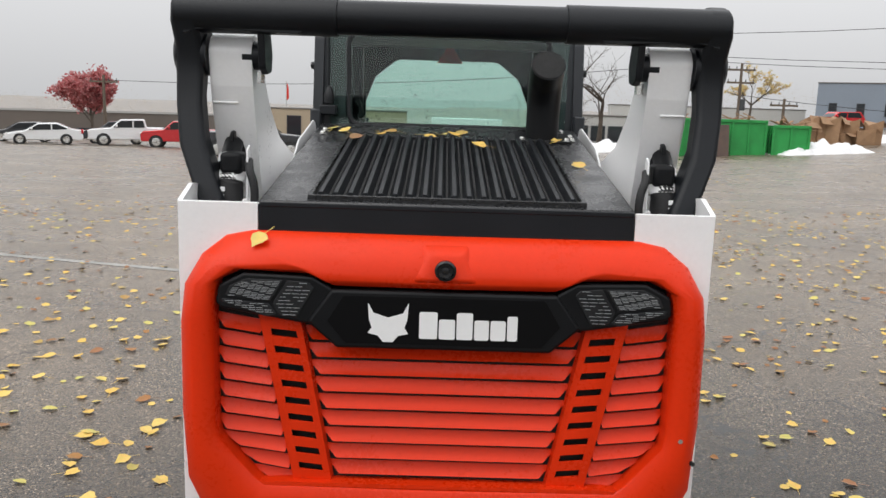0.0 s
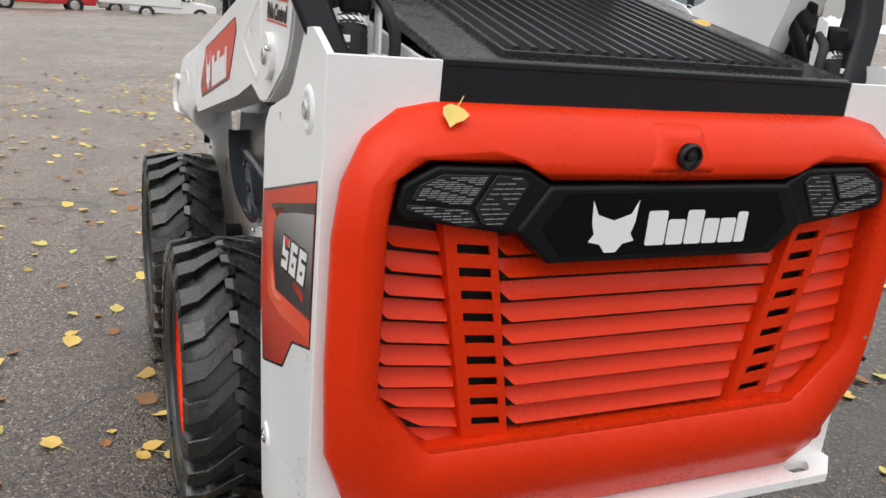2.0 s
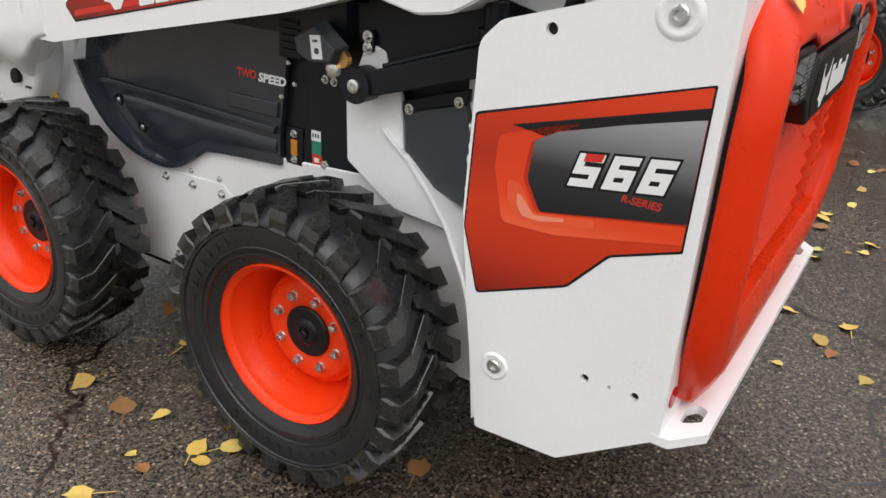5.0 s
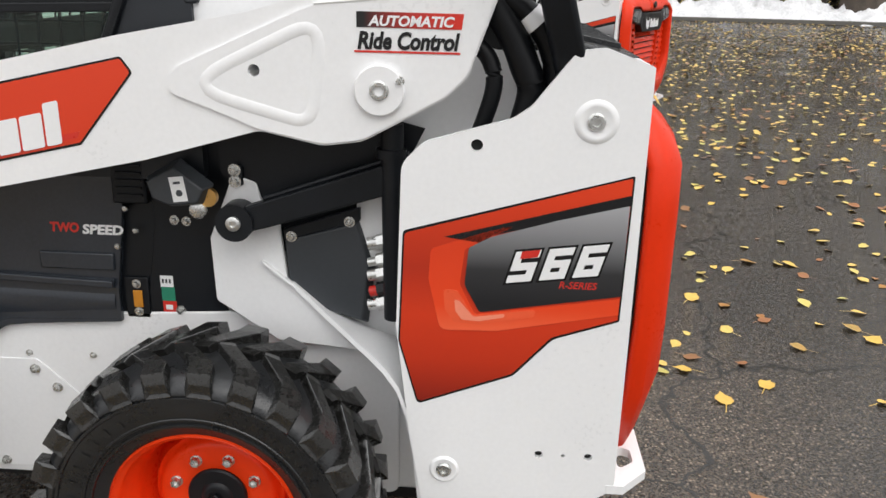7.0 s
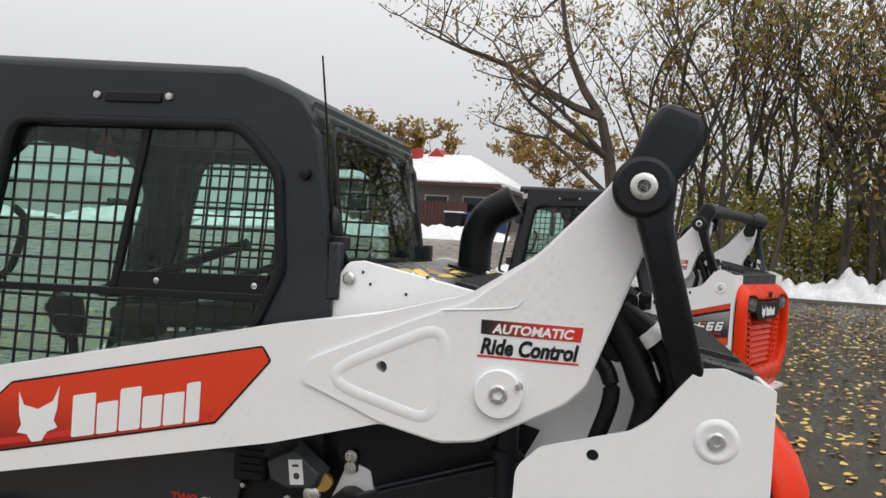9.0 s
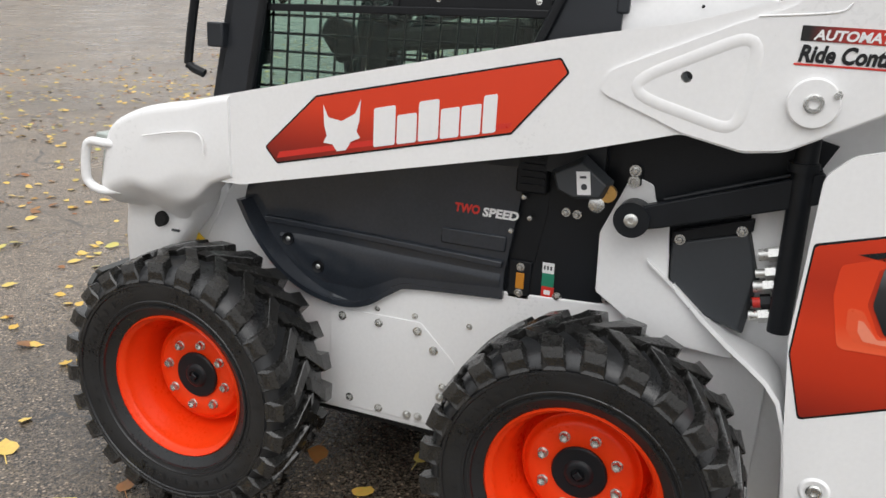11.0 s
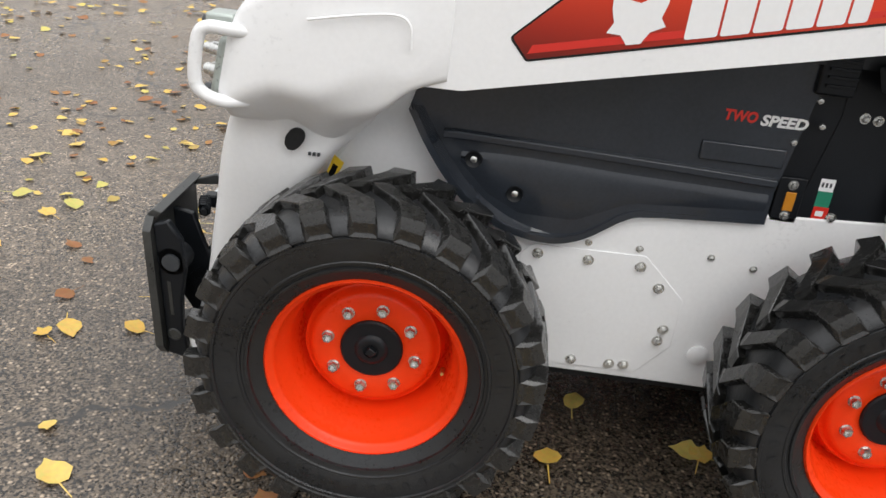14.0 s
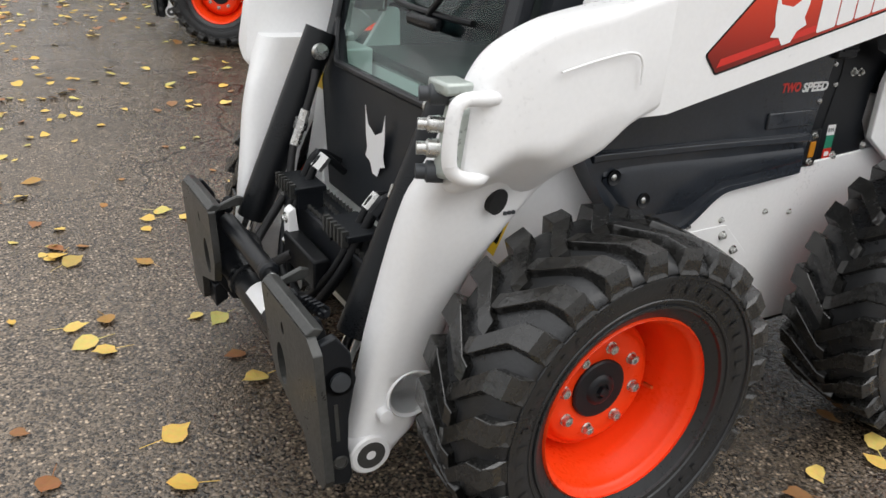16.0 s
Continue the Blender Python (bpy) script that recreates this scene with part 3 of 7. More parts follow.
def glyphs(parent, x, y, z, grow, mat):
    """The model word in square slanting strokes, on the left side."""
    for k, ch in enumerate("S66"):
        bm = bmesh.new()
        for n, (a0, b0, a1, b1) in enumerate(STROKES[ch]):
            w = 0.0085 + grow * 0.5
            u0, u1, v0, v1 = a0 * 0.036, a1 * 0.036, b0 * 0.027, b1 * 0.027
            q = [(u0 - w, v0 - w), (u1 + w, v0 - w), (u1 + w, v1 + w), (u0 - w, v1 + w)]
            pts = [(y - 0.070 * k - u - 0.28 * v, z + v + 0.13 * (u + 0.070 * k)) for u, v in q]
            prism(pts, x, x - 0.0005 - 0.00001 * n, "x", bm=bm)
        part("model_glyph", bm, mat, parent)


for s in (-1, 1):
    d = (s, 0, 0)
    tower = part("tower", prism(PANEL, *sx(s, 0.655, SIDE), "x", [ring_of((-0.583, 1.243), 0.0125), ring_of((-0.748, 0.529), 0.0095), ring_of((-0.804, 0.529), 0.0045), ring_of((-0.861, 0.528), 0.0095)]), WHITE, loader, "white steel rear tower plate")
    part("tower_rear_face", prism(rounded([(s * 0.469, 0.448), (s * 0.469, 1.407), (s * 0.6665, 1.407), (s * 0.6665, 0.448)], 0.002), REAR - 0.0015, REAR + 0.010, "y"), WHITE, tower, bevel=0.003)
    part("tower_inner_plate", prism([(REAR + 0.01, 0.92), (REAR + 0.01, 1.395), (-0.80, 1.405), (-0.42, 1.455), (-0.30, 1.40), (-0.30, 0.92)], *sx(s, 0.469, 0.479), "x"), WHITE, tower)
    for y, z, q in ((-0.583, 1.243, 0.016), (-0.748, 0.529, 0.012), (-0.804, 0.529, 0.008), (-0.861, 0.528, 0.012)):
        part("hole_back", rod((s * 0.640, y, z), (s * 0.6548, y, z), q, seg=12), DARK, tower)
    part("cavity_back", prism([(-0.91, 0.462), (-0.91, 1.20), (-0.50, 1.20), (-0.46, 0.80), (-0.50, 0.305), (-0.69, 0.308)], *sx(s, 0.50, 0.654), "x"), WHITE, tower)
    for (y, z) in ((-0.820, 1.298), (-0.531, 0.476)):
        R = 0.036 if z > 1 else 0.028
        part("bolt_dish", lathe([(R * 1.25, 0), (R * 1.05, 0.005), (R * 0.85, 0.0048), (R * 0.62, 0.001), (0, 0.001)], (s * SIDE, y, z), d, 32), WHITE, tower)
        part("bolt_head", lathe([(0.018, 0.0), (0.018, 0.005), (0.015, 0.008), (0.009, 0.008), (0.008, 0.001), (0, 0.001)], (s * (SIDE + 0.001), y, z), d, 20), STEEL, tower)
    # decal: red film, bright band, dark field, words

    def film(name, poly, mat, lift, label=""):
        return part(name, prism(poly, *sx(s, SIDE + lift, SIDE + lift + 0.0006), "x"), mat, tower, label)

    film("decal_edge", rounded([(-0.432, 1.056), (-0.907, 1.191), (-0.902, 0.869), (-0.762, 0.820), (-0.680, 0.727), (-0.467, 0.645), (-0.423, 0.80)], [0.012, 0.004, 0.004, 0.04, 0.04, 0.01, 0.05]), GLOSSBLACK, 0.0002)
    film("decal_film", rounded([(-0.436, 1.051), (-0.903, 1.186), (-0.898, 0.873), (-0.759, 0.825), (-0.677, 0.732), (-0.469, 0.651), (-0.427, 0.80)], [0.012, 0.004, 0.004, 0.04, 0.04, 0.01, 0.05]), DECALBASE, 0.0008, "red and black model decal")
    film("decal_band", rounded([(-0.492, 1.018), (-0.60, 1.058), (-0.68, 1.080), (-0.565, 1.02), (-0.556, 0.94), (-0.590, 0.872), (-0.898, 0.922), (-0.898, 0.885), (-0.64, 0.835), (-0.515, 0.832), (-0.488, 0.95)], [0.015, 0.01, 0.005, 0.01, 0.02, 0.01, 0.002, 0.002, 0.02, 0.02, 0.03]), DECALBAND, 0.0016)
    film("decal_glow", rounded([(-0.520, 0.93), (-0.552, 0.925), (-0.585, 0.869), (-0.72, 0.889), (-0.72, 0.872), (-0.60, 0.848), (-0.545, 0.852), (-0.525, 0.88)], 0.012), GLOW, 0.0020)
    film("decal_glow", rounded([(-0.545, 0.905), (-0.556, 0.902), (-0.588, 0.866), (-0.655, 0.876), (-0.655, 0.868), (-0.60, 0.856), (-0.562, 0.858), (-0.548, 0.878)], 0.008), PALEGLOW, 0.0023)
    film("decal_shade", [(-0.52, 1.046), (-0.903, 1.150), (-0.903, 1.128), (-0.62, 1.052), (-0.60, 1.035)], GLOSSBLACK, 0.0016)
    film("decal_field", rounded([(-0.573, 1.024), (-0.62, 1.050), (-0.753, 1.090), (-0.901, 1.128), (-0.899, 0.928), (-0.600, 0.877), (-0.566, 0.940)], [0.012, 0.005, 0.005, 0.003, 0.003, 0.012, 0.03]), DECALDARK, 0.0024)
    right = (0, s, 0)
    if s < 0:
        glyphs(tower, s * (SIDE + 0.0030), -0.665, 0.958, 0.010, GLOSSBLACK)
        glyphs(tower, s * (SIDE + 0.0038), -0.665, 0.958, 0.0, DECALWHITE)
        lettering("series_word", "R-SERIES", DECALRED, tower, (s * (SIDE + 0.0032), -0.808, 0.949), right, (0, 0.10, 1), 0.082, 0.016, 0.3)
        part("red_flash", prism([(-0.682, 1.004), (-0.719, 1.010), (-0.724, 1.026), (-0.686, 1.021)], *sx(s, SIDE + 0.0042, SIDE + 0.0048), "x"), DECALRED, tower)
    part("reflector", lathe([(0.024, 0), (0.024, 0.003), (0, 0.004)], (s * 0.618, REAR - 0.001, 0.528), (0, -1, 0), 24), REDREF, tower, "round red reflector")
    # fender behind the wheel
    fend = [(-0.478, 0.30, 0.66), (-0.456, 0.50, 0.66), (-0.440, 0.60, 0.66), (-0.418, 0.665, 0.658), (-0.385, 0.70, 0.64), (-0.345, 0.715, 0.60), (-0.29, 0.735, 0.55), (-0.22, 0.78, 0.515), (-0.14, 0.85, 0.50)]
    part("fender", loft([[(s * 0.462, y, z), (s * xo, y, z), (s * xo, y - 0.006, z + 0.010), (s * 0.462, y - 0.006, z + 0.010)] for y, z, xo in fend], cap_first=True, cap_last=True), WHITE, tower, angle=60)
    # outer link with its boss, bent in towards the tower
    link = part("tower_link", loft([[(s * (x + a * w), y + b * h * 0.92, z + b * h * 0.35) for a, b in ((-1, -1), (1, -1), (1, 1), (-1, 1))] for x, y, z, w, h in
                ((0.695, -0.718, 1.944, 0.030, 0.030), (0.696, -0.712, 1.925, 0.033, 0.048), (0.697, -0.698, 1.885, 0.035, 0.060), (0.697, -0.664, 1.82, 0.036, 0.052), (0.697, -0.668, 1.74, 0.036, 0.044), (0.695, -0.690, 1.66, 0.034, 0.040), (0.680, -0.722, 1.55, 0.034, 0.040), (0.645, -0.748, 1.46, 0.034, 0.041), (0.612, -0.772, 1.38, 0.034, 0.043), (0.60, -0.80, 1.26, 0.034, 0.043))],
                cap_first=True, cap_last=True), BLACK, loader, "bent black steel lift link", bevel=0.014, seg=3)
    part("link_boss", lathe([(0.060, -0.075), (0.060, 0.004), (0.050, 0.012), (0.030, 0.012)], (s * 0.728, -0.648, 1.787), d, 32), BLACK, link)
    part("link_pin", lathe([(0.026, 0.0), (0.026, 0.005), (0.023, 0.007), (0.013, 0.007), (0.012, -0.004), (0, -0.004)], (s * 0.740, -0.648, 1.787), d, 28), STEEL, link)
    # lift arm
    outline = [(1.20, 1.206), (1.063, 1.238), (0.165, 1.440), (-0.11, 1.492), (-0.302, 1.548), (-0.448, 1.646), (-0.575, 1.785), (-0.612, 1.838), (-0.660, 1.846), (-0.690, 1.80), (-0.672, 1.70), (-0.650, 1.627), (-0.560, 1.375), (-0.515, 1.331), (-0.345, 1.238), (-0.26, 1.226), (-0.126, 1.254), (0.124, 1.183), (0.94, 1.008), (1.04, 0.986), (1.12, 0.985), (1.20, 1.05)]
    rr = [0.02, 0.05, 0.1, 0.1, 0.15, 0.2, 0.1, 0.03, 0.03, 0.03, 0.05, 0.05, 0.05, 0.05, 0.08, 0.08, 0.06, 0.05, 0.2, 0.08, 0.03, 0.01]
    arm = part("lift_arm", prism(rounded(outline, rr, 5), *sx(s, 0.534, 0.644), "x", [ring_of((-0.123, 1.378), 0.0125), ring_of((-0.291, 1.244), 0.004, 8)]), WHITE, loader, "white steel lift arm", bevel=0.014, seg=4)
    over = [(0.062, 1.330), (0.042, 1.380), (-0.215, 1.496), (-0.310, 1.532), (-0.448, 1.638), (-0.575, 1.777), (-0.612, 1.832), (-0.655, 1.840), (-0.684, 1.80), (-0.668, 1.70), (-0.646, 1.627), (-0.557, 1.378), (-0.513, 1.335), (-0.345, 1.243), (-0.26, 1.231), (-0.126, 1.258), (-0.06, 1.285)]
    part("rear_plate", prism(rounded(over, [0.02, 0.03, 0.1, 0.1, 0.2, 0.1, 0.03, 0.03, 0.03, 0.05, 0.05, 0.05, 0.05, 0.08, 0.08, 0.06, 0.1], 5), *sx(s, 0.643, ARM), "x", [ring_of((-0.123, 1.378), 0.0125)]), WHITE, arm, bevel=0.003)
    small = rounded([(0.030, 1.343), (-0.266, 1.486), (-0.240, 1.270)], 0.040, 6)
    part("pressed_rim", sweep([(s * ARM, y, z) for y, z in small], [(0.013 * a, 0.0022 * b) for a, b in ((1, 0), (0.7, 0.7), (0, 1), (-0.7, 0.7), (-1, 0), (0, -0.5))], closed=True, up=d), WHITE, arm)
    for dz in (0.0, 0.014):
        part("pressed_crease", sweep([(s * 0.578, -0.6595 + dz * 0.3, 1.655 + dz), (s * 0.645, -0.6595 + dz * 0.3, 1.655 + dz)], circle(0.0035, 8)), WHITE, arm)
    part("weld_bead", sweep(smooth_path([(s * ARM, -0.25, 1.512), (s * ARM, -0.36, 1.522), (s * ARM, -0.405, 1.53), (s * ARM, -0.42, 1.545)], 4), circle(0.0022, 8), up=d), WHITE, arm)
    part("pin_washer", lathe([(0.052, 0), (0.052, 0.010), (0.049, 0.013), (0.022, 0.013)], (s * ARM, -0.382, 1.346), d, 40), WHITE, arm)
    part("pin_head", lathe([(0.020, 0.012), (0.020, 0.016), (0.017, 0.019), (0.011, 0.019), (0.010, 0.008), (0, 0.008)], (s * ARM, -0.382, 1.346), d, 24), STEEL, arm)
    bolt(arm, (s * (ARM + 0.010), -0.423, 1.366), d, 0.007)
    # arm decals
    lo, lr = 0.644 + 0.0004, ARM + 0.0004
    part("decal_edge", prism(rounded([(0.960, 1.103), (0.800, 1.256), (0.157, 1.399), (0.134, 1.366), (0.262, 1.211), (0.921, 1.060)], 0.010), *sx(s, lo, lo + 0.0006), "x"), GLOSSBLACK, arm)
    part("arm_decal", prism(rounded([(0.954, 1.104), (0.798, 1.251), (0.159, 1.394), (0.140, 1.366), (0.264, 1.216), (0.920, 1.065)], 0.008), *sx(s, lo + 0.0008, lo + 0.0014), "x"), ARMFILM, arm, "red gradient decal with plain white blocks")
    part("decal_stripe", prism([(0.913, 1.094), (0.921, 1.076), (0.268, 1.226), (0.262, 1.240)], *sx(s, lo + 0.0016, lo + 0.0020), "x"), DECALRED, arm)
    r = Vector((0, s, -0.225 * s)).normalized()
    if s < 0:
        mark(arm, (-(lo + 0.0022), 0.722, 1.179), 0.112, 0.120, (-(lo + 0.0022), 0.629, 1.139), 0.335, 0.100, r, (0, 0, 1))
        lettering("ride_word", "AUTOMATIC", DECALWHITE, arm, (-(ARM + 0.0022), -0.445, 1.482), (0, -1, 0), (0, 0, 1), 0.172, 0.021, 0.2, bold=0.035)
        part("ride_band", prism([(-0.336, 1.499), (-0.549, 1.498), (-0.545, 1.468), (-0.336, 1.469)], *sx(s, lr, lr + 0.0010), "x"), gradient("black_red_band", "Y", -0.55, -0.35, [(0.0, (0.65, 0.03, 0.015)), (1.0, (0.01, 0.01, 0.01)), (0.45, (0.5, 0.03, 0.02))]), arm)
        lettering("ride_word", "Ride Control", GLOSSBLACK, arm, (-(ARM + 0.0012), -0.440, 1.444), (0, -1, 0), (0, 0, 1), 0.205, 0.036, 0.2, bold=0.04)
        part("ride_rule", box(*sx(s, lr, lr + 0.001), -0.543, -0.331, 1.420, 1.424), DECALRED, arm)
part("cross_tube", rod((-0.72, -0.708, 1.892), (0.72, -0.708, 1.892), 0.046, seg=28), BLACK, loader, "black steel cross tube")
for s in (-1, 1):
    part("tube_collar", rod((s * 0.30, -0.708, 1.892), (s * 0.72, -0.708, 1.892), 0.052, seg=28), BLACK, loader)
    part("tube_gusset", prism(rounded([(s * 0.70, 1.92), (s * 0.70, 1.835), (s * 0.69, 1.838), (s * 0.672, 1.845), (s * 0.64, 1.850), (s * 0.40, 1.842), (s * 0.38, 1.86), (s * 0.38, 1.90)], 0.015), -0.74, -0.675, "y"), BLACK, loader, bevel=0.006)
    part("arm_pin_boss", rod((s * 0.56, -0.648, 1.787), (s * 0.505, -0.648, 1.787), 0.040, seg=28), BLACK, loader)
    part("tube_lug", prism(rounded([(-0.725, 1.86), (-0.705, 1.75), (-0.67, 1.735), (-0.62, 1.742), (-0.606, 1.79), (-0.63, 1.85)], 0.018), *sx(s, 0.493, 0.512), "x"), BLACK, loader, bevel=0.004)
    part("boss_nut", lathe([(0.012, 0), (0.012, 0.03)], (s * 0.515, -0.66, 1.742), (0, 0, -1), 6), STEEL, loader)
    part("arm_inner_web", prism([(-0.62, 1.80), (-0.56, 1.52), (-0.40, 1.40), (-0.02, 1.44), (-0.30, 1.54), (-0.45, 1.65), (-0.58, 1.79)], *sx(s, 0.546, 0.557), "x"), WHITE, loader)
    # hoses going down into the tower
    hose = part("hydraulic_hose", pipe([(s * 0.578, -0.722, 1.485), (s * 0.578, -0.728, 1.47), (s * 0.580, -0.745, 1.42), (s * 0.575, -0.74, 1.30), (s * 0.55, -0.66, 1.20)], 0.033, seg=18), HOSE, loader, "thick black sleeved hydraulic hose")
    part("hose_fitting", box(*sx(s, 0.546, 0.604), -0.768, -0.692, 1.462, 1.522), DEEPBLACK, hose, bevel=0.012, seg=3)
    part("hose_band", pipe([(s * 0.578, -0.7295, 1.466), (s * 0.579, -0.738, 1.440)], 0.0350, 3, 18), DECALWHITE, hose)
    for k in range(5):
        part("print_mark", box(*sx(s, 0.588, 0.600), -0.7775, -0.770, 1.416 - 0.020 * k, 1.428 - 0.020 * k), DECALWHITE, hose)
    part("hose_clamp", prism(rounded([(-0.775, 1.36), (-0.765, 1.53), (-0.735, 1.545), (-0.735, 1.36)], 0.008), *sx(s, 0.528, 0.533), "x"), WHITE, hose, bevel=0.001)
    part("clamp_bracket", box(*sx(s, 0.512, 0.545), -0.768, -0.74, 1.372, 1.396), DECALWHITE, hose, bevel=0.003)
    part("thin_hose", pipe([(s * 0.53, -0.745, 1.50), (s * 0.522, -0.775, 1.475), (s * 0.510, -0.785, 1.44), (s * 0.508, -0.785, 1.39), (s * 0.52, -0.77, 1.28)], 0.011), HOSE, hose)
    part("lower_hose", pipe([(s * 0.60, -0.60, 1.53), (s * 0.605, -0.645, 1.46), (s * 0.61, -0.672, 1.40), (s * 0.61, -0.690, 1.34), (s * 0.60, -0.66, 1.22)], 0.031, seg=16), DEEPBLACK, hose)
    part("lower_hose", pipe([(s * 0.60, -0.56, 1.45), (s * 0.605, -0.600, 1.41), (s * 0.61, -0.612, 1.35), (s * 0.60, -0.58, 1.24)], 0.018, seg=12), DEEPBLACK, hose)
    part("upper_hose", pipe([(s * 0.60, -0.62, 1.54), (s * 0.60, -0.665, 1.508), (s * 0.60, -0.705, 1.470), (s * 0.60, -0.735, 1.40), (s * 0.60, -0.74, 1.28)], 0.026, seg=16), DEEPBLACK, hose)
    part("hose_band", pipe([(s * 0.60, -0.676, 1.500), (s * 0.60, -0.697, 1.478)], 0.029, 3, 16), DECALWHITE, hose)
    part("hose_bracket", prism(rounded([(-0.60, 1.585), (-0.655, 1.570), (-0.657, 1.515), (-0.628, 1.425), (-0.57, 1.440), (-0.57, 1.50)], 0.012), *sx(s, 0.592, 0.604), "x"), DEEPBLACK, hose, bevel=0.003)
    bolt(hose, (s * 0.604, -0.622, 1.495), d, 0.012, 0.009)
    # lift cylinder and black guard under the arm
    cyl_ = part("lift_cylinder", rod((s * 0.545, -0.392, 1.26), (s * 0.545, -0.40, 0.80), 0.026), BLACK, loader, "black hydraulic lift cylinder")
    part("cylinder_collar", rod((s * 0.545, -0.391, 1.205), (s * 0.545, -0.391, 1.185), 0.034), BLACK, cyl_)
    before = set(bpy.data.objects)
    lk = part("control_link", prism(rounded([(-0.02, 1.035), (-0.10, 1.062), (-0.44, 1.178), (-0.44, 1.105), (-0.10, 0.998), (-0.02, 0.978)], 0.012), *sx(s, 0.515, 0.548), "x"), BLACK, loader, "black steel control link", bevel=0.004)
    part("link_end", rod((s * 0.50, -0.031, 1.010), (s * 0.556, -0.031, 1.010), 0.044, seg=28), BLACK, lk)
    part("link_pin", lathe([(0.017, 0), (0.017, 0.006), (0.012, 0.009), (0.007, 0.009), (0.006, 0.004), (0, 0.004)], (s * 0.556, -0.031, 1.010), d := (s, 0, 0), 20), STEEL, lk)
    part("link_weld", sweep([(s * 0.532, -0.10, 1.066), (s * 0.532, -0.43, 1.181)], circle(0.006, 8)), BLACK, lk)
    settle(made_since(before), inward=-0.011, dz=0.013)
    before = set(bpy.data.objects)
    cover = part("valve_cover", loft([[(s * 0.505, -0.13, 0.955), (s * 0.505, -0.30, 1.005), (s * 0.505, -0.33, 0.90), (s * 0.505, -0.31, 0.76), (s * 0.505, -0.19, 0.79), (s * 0.505, -0.135, 0.86)], [(s * 0.478, -0.12, 0.965), (s * 0.478, -0.31, 1.015), (s * 0.478, -0.345, 0.90), (s * 0.478, -0.325, 0.74), (s * 0.478, -0.18, 0.78), (s * 0.478, -0.125, 0.86)]], cap_first=True, cap_last=True), GREYPLASTIC, loader, "dark grey folded valve cover", bevel=0.004)
    part("cover_strap", prism([(-0.125, 0.955), (-0.31, 1.012), (-0.31, 1.045), (-0.125, 0.985)], *sx(s, 0.49, 0.507), "x"), BLACK, cover, bevel=0.003)
    for (y, z) in ((-0.145, 0.968), (-0.285, 1.010)):
        bolt(cover, (s * 0.507, y, z), d, 0.009)
    for k, (z, m) in enumerate(((0.965, STEEL), (0.918, STEEL), (0.885, STEEL), (0.845, BLACK), (0.81, STEEL))):
        bm = rod((s * 0.515, -0.33, z - 0.004), (s * 0.515, -0.40, z + 0.012), 0.011 if k % 2 else 0.015, seg=12)
        rod((s * 0.515, -0.352, z), (s * 0.515, -0.375, z + 0.006), 0.019, seg=6, bm=bm)
        part("hose_fitting", bm, m, cover)
    part("red_cap", rod((s * 0.52, -0.335, 0.842), (s * 0.52, -0.352, 0.846), 0.013), DECALRED, cover)
    settle(made_since(before), inward=0.012, dz=0.006)


# ---- wheels ----
def tyre_mesh():
    """Carcass turned from its section, with two rows of slanting lugs. The outer side looks along +x."""
    half = [(0.216, 0.098), (0.230, 0.106), (0.248, 0.116), (0.250, 0.1225), (0.256, 0.1235), (0.258, 0.1195), (0.264, 0.1215), (0.266, 0.1255), (0.271, 0.1265), (0.273, 0.1245), (0.290, 0.130), (0.312, 0.1325), (0.319, 0.132), (0.321, 0.1365), (0.327, 0.1365), (0.329, 0.132), (0.333, 0.135), (0.340, 0.134), (0.352, 0.124), (0.366, 0.10), (0.374, 0.05), (0.375, 0.0)]
    prof = half + [(r, -w) for r, w in half[-2::-1]]
    bm = lathe(prof, (0, 0, 0), (1, 0, 0), 72, closed=True)
    return bm


LUGS = 24


def lug_mesh(side):
    """One slanting tread lug."""
    rings = []
    for w, r0, r1, da, hw in ((0.1335, 0.324, 0.336, -0.020, 0.064), (0.1375, 0.332, 0.362, -0.018, 0.074), (0.131, 0.346, 0.386, -0.012, 0.078), (0.088, 0.360, 0.392, 0.010, 0.076), (0.080, 0.362, 0.393, 0.022, 0.068),
                              (0.004, 0.368, 0.395, 0.196, 0.060), (-0.016, 0.368, 0.391, 0.214, 0.052)):
        r = []
        for rad, e in ((r0, -1.12), (r1 - 0.002, -0.86), (r1, -0.80), (r1, 0.80), (r1 - 0.002, 0.86), (r0, 1.12)):
            a = da + e * hw
            r.append((side * w, rad * math.cos(a), rad * math.sin(a)))
        rings.append(r)
    return loft(rings, None, True, True)


wheel_rim = lathe([(0.2165, 0.106), (0.2175, 0.100), (0.211, 0.094), (0.205, 0.091), (0.201, 0.082), (0.199, 0.066), (0.1945, 0.060), (0.191, 0.040), (0.1865, 0.034), (0.182, 0.006), (0.178, -0.045), (0.172, -0.060), (0.163, -0.050), (0.158, -0.024), (0.154, -0.014), (0.147, -0.012), (0.142, -0.004), (0.136, 0.003), (0.128, 0.0055), (0.084, 0.0055), (0.080, 0.003), (0.070, 0.003), (0.060, -0.004), (0.06, -0.08), (0.17, -0.085), (0.19, -0.09), (0.215, -0.10), (0.222, 0.10)], (0, 0, 0), (1, 0, 0), 64, closed=True)
stock = {"rim": part("wheel", wheel_rim, RIM, None, angle=50), "tyre": part("tyre", tyre_mesh(), RUBBER, None, angle=35), "lug_in": part("tread_lug", lug_mesh(-1), DUSTY, None, angle=8), "lug_out": part("tread_lug", lug_mesh(1), DUSTY, None, angle=8)}
